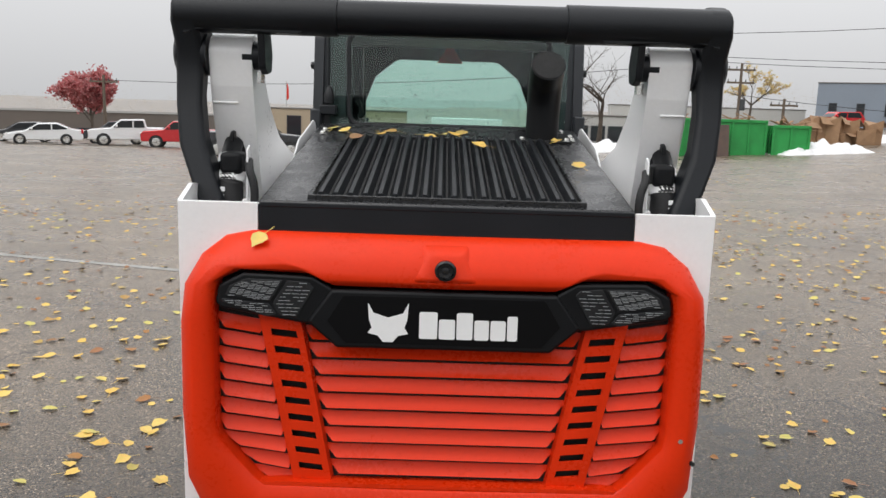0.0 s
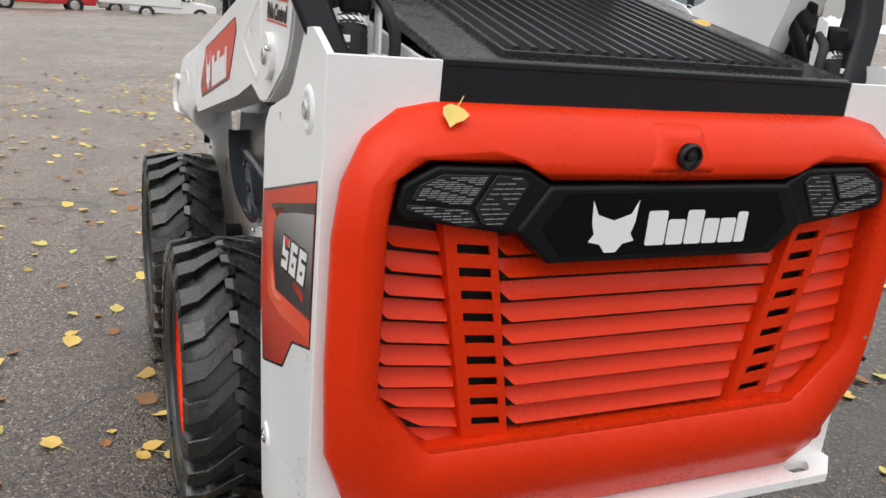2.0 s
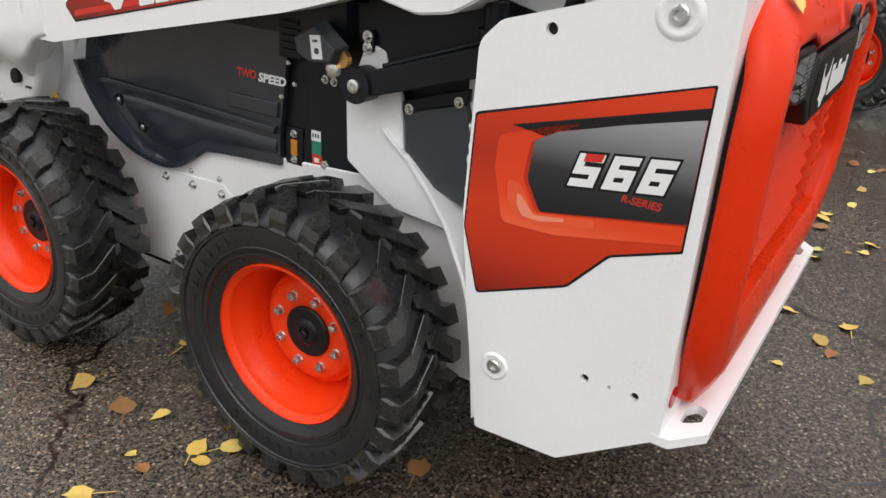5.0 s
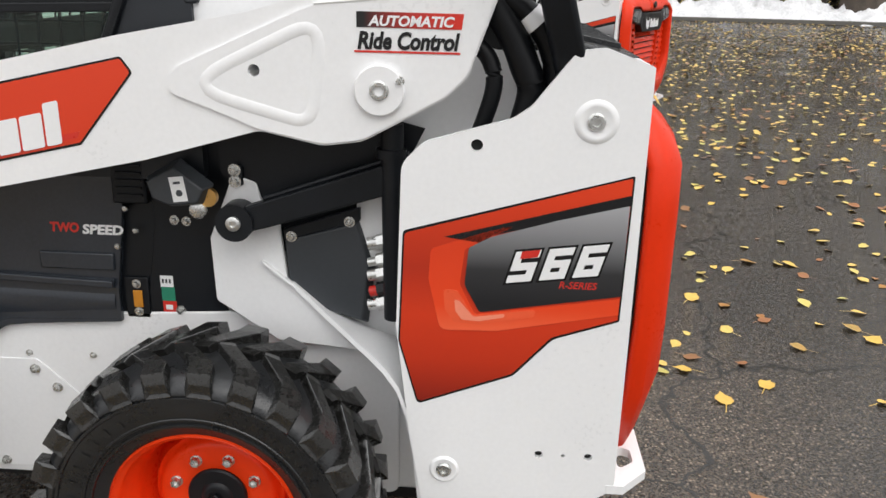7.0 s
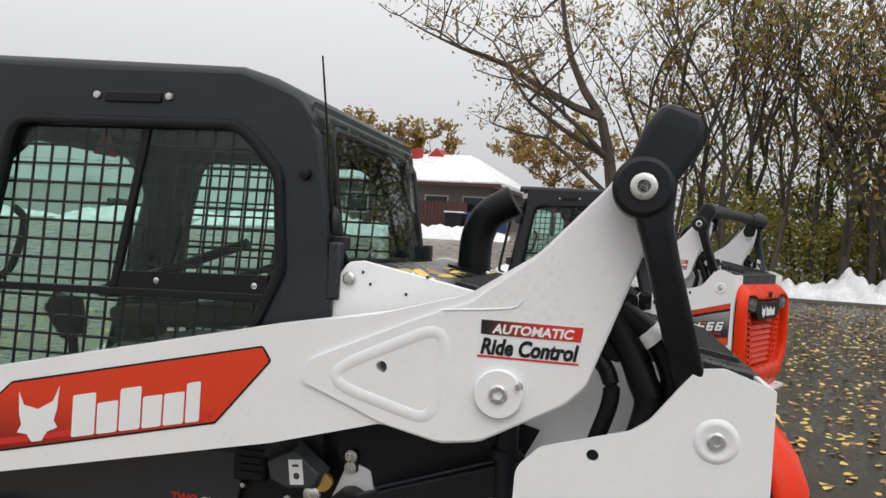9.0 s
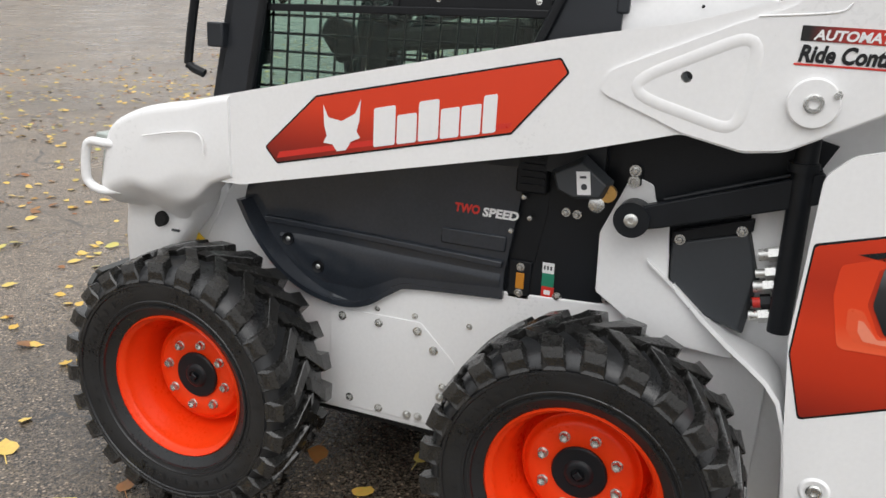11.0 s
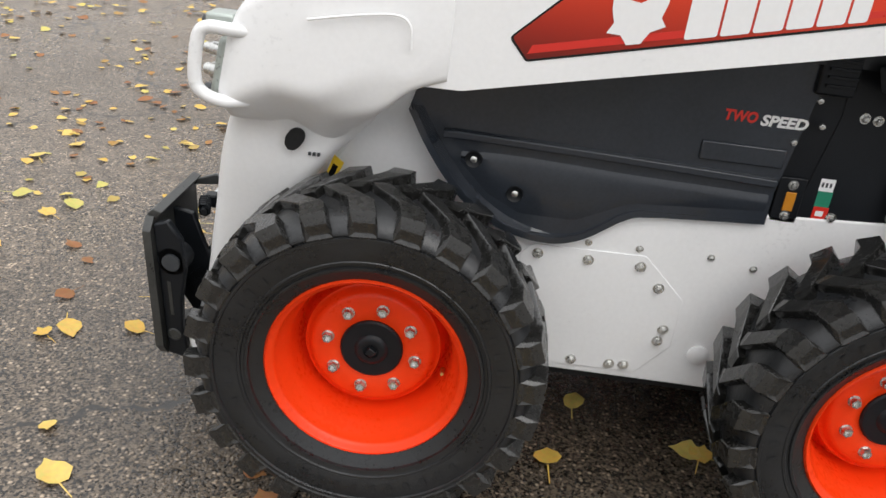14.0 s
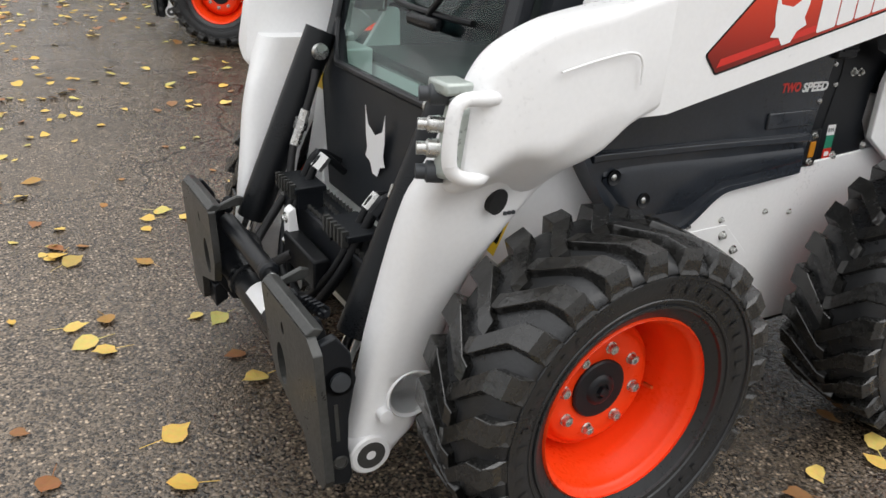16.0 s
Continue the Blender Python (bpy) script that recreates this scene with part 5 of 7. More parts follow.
part("wiper", pipe([(-0.13, 1.325, 1.10), (-0.20, 1.315, 1.17), (-0.30, 1.29, 1.24)], 0.008, 4, 8), PLASTIC, door)
part("wiper_motor", box(-0.20, -0.07, 1.315, 1.345, 1.085, 1.115), PLASTIC, door, bevel=0.010)
part("wiper_blade", pipe([(-0.30, 1.30, 1.12), (-0.18, 1.315, 1.12), (0.02, 1.315, 1.125), (0.12, 1.30, 1.16)], 0.008, 4, 8), PLASTIC, door)
# inside: seat, levers, bar
part("seat_cushion", box(-0.24, 0.24, 0.33, 0.85, 1.18, 1.30), FABRIC, loader, "black vinyl operator seat", bevel=0.04, seg=3)
part("seat_back", prism(rounded([(0.30, 1.28), (0.42, 1.30), (0.36, 1.545), (0.27, 1.545)], 0.04), -0.23, 0.23, "x"), FABRIC, loader, bevel=0.03, seg=3)
part("seat_base", box(-0.20, 0.20, 0.36, 0.78, 0.93, 1.18), BLACK, loader)
for s in (-1, 1):
    part("armrest", prism(rounded([(0.34, 1.40), (0.74, 1.36), (0.76, 1.42), (0.34, 1.47)], 0.02), *sx(s, 0.27, 0.36), "x"), FABRIC, loader, bevel=0.012)
    lever = part("joystick", pipe([(s * 0.31, 0.86, 1.10), (s * 0.31, 0.88, 1.22), (s * 0.31, 0.90, 1.34)], 0.014, 4, 10), PLASTIC, loader)
    part("joystick_grip", prism(rounded([(0.86, 1.33), (0.92, 1.31), (0.985, 1.40), (0.95, 1.45), (0.88, 1.43)], 0.02), *sx(s, 0.285, 0.335), "x"), PLASTIC, lever, bevel=0.012)
    part("lap_bar", pipe([(s * 0.34, 0.36, 1.62), (s * 0.345, 0.62, 1.52), (s * 0.33, 0.80, 1.46), (s * 0.12, 0.84, 1.44)], 0.014, 5, 10), PLASTIC, loader)
    part("grab_handle", pipe([(s * 0.42, 1.06, 1.48), (s * 0.40, 1.03, 1.52), (s * 0.40, 1.00, 1.64), (s * 0.42, 1.02, 1.68)], 0.011, 4, 10), PLASTIC, loader)
    part("post_panel", prism([(1.10, 1.95), (1.04, 1.95), (1.17, 1.05), (1.24, 1.05)], *sx(s, 0.40, 0.45), "x"), BLACK, loader)
part("headliner", box(-0.44, 0.44, 0.20, 1.06, 1.94, 1.99), FABRIC, loader)
part("rear_shelf", box(-0.44, 0.44, 0.11, 0.26, 1.28, 1.50), FABRIC, loader)
part("door_arch", prism(rounded([(-0.47, 1.30), (-0.47, 1.97), (0.47, 1.97), (0.47, 1.30), (0.39, 1.30), (0.39, 1.68), (0.345, 1.80), (0.24, 1.885), (-0.24, 1.885), (-0.345, 1.80), (-0.39, 1.68), (-0.39, 1.30)], [0.02, 0.05, 0.05, 0.02, 0.005, 0.05, 0.06, 0.06, 0.06, 0.06, 0.05, 0.005], 5), 1.11, 1.14, "y"), PLASTIC, loader, "black arched front cab frame", bevel=0.006)

# ---- front end ----
before = set(bpy.data.objects)


def round3(pts, r, n=5):
    """A closed ring in space with its corners rounded off."""
    out = []
    for i, p in enumerate(pts):
        p = Vector(p)
        a, b = Vector(pts[i - 1]) - p, Vector(pts[(i + 1) % len(pts)]) - p
        k = min(r, a.length * 0.45, b.length * 0.45)
        a, b = p + a.normalized() * k, p + b.normalized() * k
        for j in range(n):
            t = j / (n - 1)
            out.append(tuple(a * (1 - t) ** 2 + p * (2 * t * (1 - t)) + b * t * t))
    return out


def between(rings, n):
    """Rings eased in between the given ones."""
    out = []
    for i in range(len(rings) - 1):
        r0, r1, r2, r3 = (rings[min(max(j, 0), len(rings) - 1)] for j in (i - 1, i, i + 1, i + 2))
        for k in range(n):
            t = k / n
            c = (-0.5 * t + t * t - 0.5 * t ** 3, 1 - 2.5 * t * t + 1.5 * t ** 3, 0.5 * t + 2 * t * t - 1.5 * t ** 3, -0.5 * t * t + 0.5 * t ** 3)
            out.append([tuple(sum(w * q[m] for w, q in zip(c, p)) for m in range(3)) for p in zip(r0, r1, r2, r3)])
    return out + [rings[-1]]


def cut_hole(ob, p0, p1, r):
    """Bore a round hole through a mesh and keep the plain result."""
    cutter = part("cutter", rod(p0, p1, r, seg=28), WHITE)
    m = ob.modifiers.new("bore", "BOOLEAN")
    m.operation, m.object, m.solver = "DIFFERENCE", cutter, "EXACT"
    bpy.context.view_layer.update()
    me = bpy.data.meshes.new_from_object(ob.evaluated_get(bpy.context.evaluated_depsgraph_get()))
    ob.modifiers.clear()
    ob.data = me
    bpy.data.objects.remove(cutter)


for s in (-1, 1):
    d = (s, 0, 0)
    nose_rings = [round3(r, 0.026 if i > 1 else 0.020) for i, r in enumerate((
        [(0.560, 1.06, 1.232), (0.656, 1.06, 1.232), (0.656, 1.06, 1.06), (0.652, 1.06, 0.998), (0.560, 1.06, 0.998)],
        [(0.558, 1.13, 1.218), (0.658, 1.13, 1.218), (0.660, 1.13, 1.0), (0.652, 1.13, 0.972), (0.556, 1.13, 0.965)],
        [(0.560, 1.20, 1.203), (0.660, 1.20, 1.203), (0.664, 1.20, 1.0), (0.646, 1.20, 0.912), (0.556, 1.20, 0.892)],
        [(0.572, 1.33, 1.180), (0.664, 1.33, 1.178), (0.672, 1.315, 0.945), (0.630, 1.30, 0.892), (0.555, 1.29, 0.815)],
        [(0.588, 1.425, 1.147), (0.668, 1.42, 1.142), (0.676, 1.41, 0.948), (0.626, 1.395, 0.897), (0.556, 1.385, 0.835)],
        [(0.596, 1.470, 1.112), (0.664, 1.470, 1.105), (0.680, 1.486, 0.915), (0.630, 1.489, 0.866), (0.572, 1.49, 0.850)],
        [(0.602, 1.500, 1.06), (0.650, 1.498, 1.05), (0.664, 1.516, 0.920), (0.626, 1.518, 0.886), (0.584, 1.518, 0.872)]))]
    nose = part("arm_nose", loft([[(s * x, y, z) for x, y, z in r] for r in between(nose_rings, 4)], cap_first=True, cap_last=True), WHITE, loader, "white cast arm nose", bevel=0.012, seg=3, angle=50)
    part("press_line", sweep(smooth_path([(s * 0.6785, 1.335, 1.095), (s * 0.6735, 1.25, 1.112), (s * 0.670, 1.17, 1.122), (s * 0.669, 1.14, 1.105), (s * 0.669, 1.135, 1.06)], 5), circle(0.0026, 8), up=d), WHITE, nose)
    legs = [(0.96, 1.47, 1.17, 0.49, 0.640), (0.905, 1.495, 1.178, 0.487, 0.618), (0.86, 1.512, 1.206, 0.480, 0.586), (0.82, 1.528, 1.240, 0.472, 0.564), (0.74, 1.547, 1.305, 0.456, 0.556), (0.62, 1.566, 1.375, 0.436, 0.532), (0.50, 1.585, 1.405, 0.422, 0.512),
            (0.41, 1.598, 1.428, 0.416, 0.500), (0.315, 1.613, 1.448, 0.410, 0.494), (0.255, 1.627, 1.462, 0.408, 0.494), (0.222, 1.633, 1.495, 0.408, 0.494), (0.192, 1.630, 1.522, 0.408, 0.494), (0.168, 1.610, 1.552, 0.408, 0.494)]
    leg_rings = [[(s * x, y, z) for x, y, z in round3([(xi, yf, z), (xo, yf - 0.012, z), (xo, yr, z), (xi, yr, z)], 0.058)] for z, yf, yr, xi, xo in legs]
    leg = part("arm_leg", loft(between(leg_rings, 3), cap_first=True, cap_last=True), WHITE, loader, "white steel lower arm leg", angle=60)
    cut_hole(leg, (s * 0.36, 1.487, 0.350), (s * 0.58, 1.487, 0.350), 0.052)
    part("leg_slot", loft([[(s * (0.556 + h), 1.359 + 0.020 * math.cos(a) - 0.006 * math.sin(a), 0.818 + 0.026 * math.sin(a)) for a in [2 * math.pi * k / 20 for k in range(20)]] for h in (0.0, 0.0255)], cap_first=True, cap_last=True), DARK, leg)
    for k in range(3):
        part("stamp_mark", box(*sx(s, 0.556, 0.5655), 1.305 + 0.010 * k, 1.311 + 0.010 * k, 0.780, 0.787), GREYPLASTIC, leg)
    part("eye_boss", lathe([(0.050, -0.09), (0.050, 0.008), (0.045, 0.012), (0.034, 0.012)], (s * 0.488, 1.583, 0.214), d, 28), WHITE, leg)
    part("eye_pin", lathe([(0.034, 0.006), (0.034, 0.012), (0.012, 0.012), (0.010, 0.006), (0, 0.006)], (s * 0.489, 1.583, 0.214), d, 24), DARKSTEEL, leg)
    part("tube_ring", lathe([(0.062, -0.10), (0.062, 0.004), (0.058, 0.009), (0.052, 0.004), (0.052, -0.10)], (s * 0.494, 1.487, 0.350), d, 28), WHITE, leg)
    part("grease_boss", lathe([(0.016, -0.01), (0.016, 0.022), (0, 0.024)], (s * 0.494, 1.556, 0.318), d, 16), WHITE, leg)
    # couplers and their guard, on one arm only
    if s < 0:
        guard = part("lamp_guard", pipe([(s * 0.650, 1.44, 1.050), (s * 0.672, 1.485, 1.056), (s * 0.674, 1.532, 1.056), (s * 0.676, 1.550, 1.032), (s * 0.678, 1.556, 0.955), (s * 0.677, 1.540, 0.925), (s * 0.674, 1.497, 0.911), (s * 0.645, 1.46, 0.910)], 0.0135, 6, 12), WHITE, loader, "white tubular guard round the couplers")
        bm = loft([[(s * x, y, z) for x, y, z in r] for r in ([(0.585, 1.500, 0.885), (0.652, 1.508, 0.900), (0.650, 1.490, 1.040), (0.585, 1.482, 1.050)], [(0.592, 1.545, 0.895), (0.646, 1.540, 0.908), (0.644, 1.520, 1.030), (0.592, 1.520, 1.040)])], cap_first=True, cap_last=True)
        part("coupler_block", bm, CASTING, guard, "pale zinc-coated coupler casting", bevel=0.010, seg=3)
        part("coupler_lid", box(*sx(s, 0.575, 0.640), 1.472, 1.53, 1.055, 1.078), CASTING, guard, bevel=0.006)
        for z, m, q in ((1.05, GREYPLASTIC, 0.020), (0.995, STEEL, 0.016), (0.950, STEEL, 0.018), (0.905, GREYPLASTIC, 0.021)):
            part("hydraulic_coupler", lathe([(q, 0), (q, 0.03), (q * 0.7, 0.034), (q * 0.7, 0.05)], (s * 0.600, 1.520, z), (-s * 0.45, 1, 0), 18), m, guard)
    # tilt cylinder
    cyl_ = part("tilt_cylinder", rod((s * 0.370, 1.345, 1.00), (s * 0.370, 1.565, 0.455), 0.045, seg=28), PLASTIC, loader, "black tilt cylinder sleeve")
    part("cylinder_pin", lathe([(0.024, 0), (0.022, 0.012), (0, 0.013)], (s * 0.324, 1.368, 0.948), (-s, 0, 0), 18), STEEL, cyl_)
    part("cylinder_pin", lathe([(0.024, 0), (0.022, 0.012), (0, 0.013)], (s * 0.416, 1.368, 0.948), (s, 0, 0), 18), STEEL, cyl_)
    part("cylinder_rod", rod((s * 0.370, 1.56, 0.47), (s * 0.370, 1.615, 0.335), 0.022), CHROME, cyl_)
    part("rod_eye", rod((s * 0.325, 1.600, 0.31), (s * 0.366, 1.600, 0.31), 0.036), BLACK, cyl_)
    part("cylinder_hose", pipe([(s * 0.312, 1.385, 0.90), (s * 0.300, 1.40, 0.85), (s * 0.300, 1.43, 0.76), (s * 0.300, 1.46, 0.68), (s * 0.280, 1.48, 0.58)], 0.011), HOSE, cyl_)
    part("hose_fitting", rod((s * 0.300, 1.42, 0.79), (s * 0.300, 1.455, 0.69), 0.015, seg=8), STEEL, cyl_)
    part("hose_fitting", rod((s * 0.300, 1.43, 0.765), (s * 0.300, 1.44, 0.735), 0.020, seg=6), STEEL, cyl_)
    # attachment plate
    face = rounded([(s * x, z) for x, z in ((0.222, 0.550), (0.500, 0.550), (0.530, 0.522), (0.536, 0.205), (0.512, 0.172), (0.448, 0.172), (0.425, 0.262), (0.352, 0.286), (0.262, 0.318), (0.232, 0.390))], 0.010)
    oval = [(s * (0.312 + 0.027 * math.cos(a)), 0.380 + 0.056 * math.sin(a)) for a in [2 * math.pi * k / 20 for k in range(20)]]
    notch = [(s * (0.345 + 0.008 * math.cos(a)), 0.490 + 0.017 * math.sin(a)) for a in [2 * math.pi * k / 12 for k in range(12)]]
    tach = part("attachment_plate", prism(face, 1.692, 1.712, "y", [oval, notch]), DARKSTEEL, loader, "worn black quick-attach plate with an oval slot", bevel=0.003)
    part("plate_edge", prism([(1.712, 0.552), (1.694, 0.568), (1.672, 0.560), (1.690, 0.540)], *sx(s, 0.226, 0.496), "x"), DARKSTEEL, tach, bevel=0.003)
    part("plate_rib", prism([(1.691, 0.535), (1.655, 0.548), (1.625, 0.500), (1.622, 0.420), (1.640, 0.340), (1.646, 0.260), (1.640, 0.190), (1.650, 0.165), (1.691, 0.175)], *sx(s, 0.492, 0.514), "x"), BLACK, tach, bevel=0.005)
    part("plate_rib", prism([(1.691, 0.530), (1.640, 0.520), (1.580, 0.300), (1.560, 0.230), (1.580, 0.185), (1.640, 0.190), (1.691, 0.280)], *sx(s, 0.372, 0.390), "x"), BLACK, tach, bevel=0.004)
    part("lower_wedge", prism([(1.690, 0.235), (1.655, 0.250), (1.648, 0.185), (1.690, 0.160)], *sx(s, 0.395, 0.490), "x"), BLACK, tach, bevel=0.005)
    part("wedge_hole", lathe([(0.018, 0.004), (0.013, 0.006), (0.011, 0.001), (0, 0.001)], (s * 0.514, 1.668, 0.235), d, 18), DARKSTEEL, tach)
    part("cast_print", box(*sx(s, 0.514, 0.5152), 1.664, 1.672, 0.290, 0.385), DARKSTEEL, tach)
    part("plate_eye", rod((s * 0.460, 1.655, 0.440), (s * 0.514, 1.655, 0.440), 0.036), BLACK, tach)
    part("plate_pin", lathe([(0.022, -0.01), (0.022, 0.006), (0, 0.008)], (s * 0.516, 1.655, 0.440), d, 18), GREYPLASTIC, tach)
    coil = [(s * (0.300 + 0.0038 * k / 2), 1.640 - 0.0006 * k + 0.014 * math.cos(k * 0.9), 0.520 + 0.014 * math.sin(k * 0.9)) for k in range(36)]
    part("spring", sweep(coil, circle(0.004, 6), up=(1, 0, 0)), BLACK, tach)
    part("spring_rod", rod((s * 0.285, 1.642, 0.520), (s * 0.375, 1.618, 0.520), 0.008), BLACK, tach)
    part("latch_lever", prism([(1.690, 0.540), (1.676, 0.558), (1.625, 0.578), (1.606, 0.572), (1.615, 0.550)], *sx(s, 0.238, 0.252), "x"), DARKSTEEL, tach, bevel=0.003)
    for o in [tach] + list(tach.children):
        for v in o.data.vertices:
            v.co.y += (v.co.z - 0.30) * 0.075
    # inner leg flange and yellow sticker
    part("warning_sticker", prism([(1.303, 0.655), (1.320, 0.672), (1.285, 0.765), (1.262, 0.748)], *sx(s, 0.497, 0.499), "x"), YELLOW, loader, "yellow warning sticker")
    part("sticker_mark", prism([(1.296, 0.682), (1.308, 0.692), (1.286, 0.745), (1.275, 0.738)], *sx(s, 0.499, 0.4995), "x"), INKBLACK, loader)
    part("top_label", loft([[(s * x, y, 1.1985 - (y - 1.06) * 0.215 + h) for x, y in ((0.578, 1.075), (0.645, 1.075), (0.645, 1.165), (0.578, 1.165))] for h in (0.0, 0.0022)], cap_first=True, cap_last=True), DECALWHITE, nose)
    for k in range(3):
        part("label_mark", loft([[(s * x, y, 1.1985 - (y - 1.06) * 0.215 + h) for x, y in ((0.588 + 0.018 * k, 1.083), (0.598 + 0.018 * k, 1.083), (0.598 + 0.018 * k, 1.155), (0.588 + 0.018 * k, 1.155))] for h in (0.0022, 0.0027)], cap_first=True, cap_last=True), GREYPLASTIC, nose)
    part("door_sticker", box(*sx(s, 0.405, 0.440), 1.325, 1.328, 0.82, 0.99), YELLOW, loader)
    part("front_bulkhead", prism([(1.20, 0.25), (1.20, 0.95), (1.30, 0.95), (1.36, 0.60), (1.33, 0.25)], *sx(s, 0.33, 0.455), "x"), WHITE, loader, bevel=0.006)
bar = part("torque_tube", rod((-0.400, 1.622, 0.318), (0.400, 1.622, 0.318), 0.052, seg=28), PLASTIC, loader, "black cross tube with white label")
for s in (-1, 1):
    part("tube_collar", lathe([(0.052, 0), (0.060, 0.004), (0.060, 0.030), (0.052, 0.036)], (s * 0.215, 1.622, 0.318), (s, 0, 0), 28), PLASTIC, bar)
label_arcs = [radians(28 + 12 * k) for k in range(8)]
part("tube_label", loft([[(x, 1.622 + q * math.cos(a), 0.318 + q * math.sin(a)) for x, q in ((-0.015, 0.0526), (0.115, 0.0526), (0.115, 0.047), (-0.015, 0.047))] for a in label_arcs], cap_first=True, cap_last=True), DECALWHITE, bar)
for x, i in ((0.095, 1), (0.060, 4), (0.020, 2), (0.005, 5)):
    part("label_mark", loft([[(x + w, 1.622 + q * math.cos(a), 0.318 + q * math.sin(a)) for w, q in ((-0.004, 0.0530), (0.004, 0.0530), (0.004, 0.050), (-0.004, 0.050))] for a in label_arcs[i:i + 3]], cap_first=True, cap_last=True), INKBLACK, bar)
latch = part("latch_cylinder", rod((0.275, 1.664, 0.492), (-0.070, 1.664, 0.492), 0.025, seg=24), PLASTIC, loader, "black latch cylinder with chrome rod")
part("cylinder_gland", lathe([(0.025, 0), (0.027, 0.004), (0.027, 0.022), (0.020, 0.028), (0.013, 0.028)], (-0.060, 1.664, 0.492), (-1, 0, 0), 24), BLACK, latch)
part("latch_rod", rod((-0.085, 1.664, 0.492), (-0.215, 1.664, 0.492), 0.012), CHROME, latch)
part("latch_clevis", box(-0.245, -0.205, 1.646, 1.682, 0.474, 0.510), BLACK, latch, bevel=0.006)
part("latch_hose", pipe([(0.24, 1.645, 0.475), (0.25, 1.60, 0.44), (0.19, 1.60, 0.41), (0.10, 1.61, 0.425), (0.05, 1.56, 0.47)], 0.013), HOSE, latch)
part("latch_hose", pipe([(0.16, 1.65, 0.470), (0.20, 1.62, 0.42), (0.26, 1.58, 0.44), (0.27, 1.50, 0.55)], 0.013), HOSE, latch)
for x in (0.115, 0.150):
    part("hose_fitting", rod((x, 1.612, 0.424), (x - 0.022, 1.610, 0.426), 0.018, seg=8), STEEL, latch)
step = part("foot_step", box(-0.27, 0.27, 1.39, 1.50, 0.555, 0.572), BLACK, loader, "black serrated foot step", bevel=0.003)
bm = bmesh.new()
for i in range(24):
    for y in (1.40, 1.44, 1.49):
        x = -0.255 + 0.0222 * i
        prism([(x - 0.006, 0.571), (x, 0.584), (x + 0.006, 0.571)], y - 0.005, y + 0.005, "y", bm=bm)
tagged(part("step_teeth", bm, DARKSTEEL, step), kind="stuff")
part("step_front", box(-0.27, 0.27, 1.488, 1.502, 0.42, 0.57), BLACK, step, bevel=0.003)
for k, (x0, x1, q) in enumerate(((-0.20, -0.10, 0.013), (-0.165, -0.02, 0.011), (0.20, 0.06, 0.013), (0.165, -0.06, 0.011))):
    part("front_hose", pipe([(x0, 1.36, 0.70 - 0.02 * k), (x0, 1.425, 0.69), (x0 * 1.0, 1.47, 0.62), (x0 * 0.95, 1.52, 0.52), ((x0 + x1) / 2, 1.56, 0.43 - 0.01 * k), (x1, 1.57, 0.38)], q), DEEPBLACK, loader)
    part("hose_fitting", rod((x0, 1.415, 0.694), (x0, 1.445, 0.66), 0.018, seg=6), STEEL if k % 2 else BLACK, loader)
for s in (-1, 1):
    part("step_rail", box(*sorted((s * 0.10, s * 0.245)), 1.44, 1.53, 0.615, 0.632), BLACK, step, bevel=0.002)
    for k in range(6):
        part("rail_tooth", box(s * (0.115 + 0.022 * k) - 0.005, s * (0.115 + 0.022 * k) + 0.005, 1.522, 1.538, 0.60, 0.640), DARKSTEEL, step)
    part("rail_post", box(*sorted((s * 0.10, s * 0.116)), 1.45, 1.52, 0.57, 0.62), BLACK, step)
part("hose_manifold", box(-0.12, 0.10, 1.52, 1.565, 0.44, 0.52), DEEPBLACK, loader, bevel=0.006)
part("white_crossmember", box(-0.43, 0.43, 1.28, 1.40, 0.26, 0.52), WHITE, loader, bevel=0.010)
stay = part("step_stay", prism(rounded([(1.520, 0.34), (1.545, 0.34), (1.556, 0.46), (1.556, 0.575), (1.535, 0.590), (1.520, 0.46)], 0.012), 0.082, 0.118, "x"), WHITE, step, "white bolted link", bevel=0.003)
for z in (0.49, 0.555):
    bolt(stay, (0.100, 1.556, z), (0, 1, 0), 0.010)
settle(made_since(before), longer=1)
nose_parts = [o for o in made_since(before) if o.name.split('.')[0] in ('arm_nose', 'press_line', 'lamp_guard', 'coupler_block', 'hydraulic_coupler', 'top_label', 'label_mark')]
settle(nose_parts, dy=-0.018)


# ---- ground ----
def ground_z(x, y):
    """Flat round the loader, falling away slowly ahead and rising towards the trees and the restaurant."""
    t = min(max(y - 2.0, 0.0), 140.0)
    fall = -0.0350 * t * t / (t + 3.0) * (1 - min(max((x + 5.0) / 35.0, 0.0), 1.0))
    bank = 0.11 * min(max(x - 26.0, 0.0), 14.0) * (1 - min(max((y - 20.0) / 30.0, 0.0), 1.0))
    return fall + bank + 0.02 * min(max(x - 8.0, 0.0), 70.0) + 0.13 * min(max((x - 2.0) / 2.4, 0.0), 1.0)


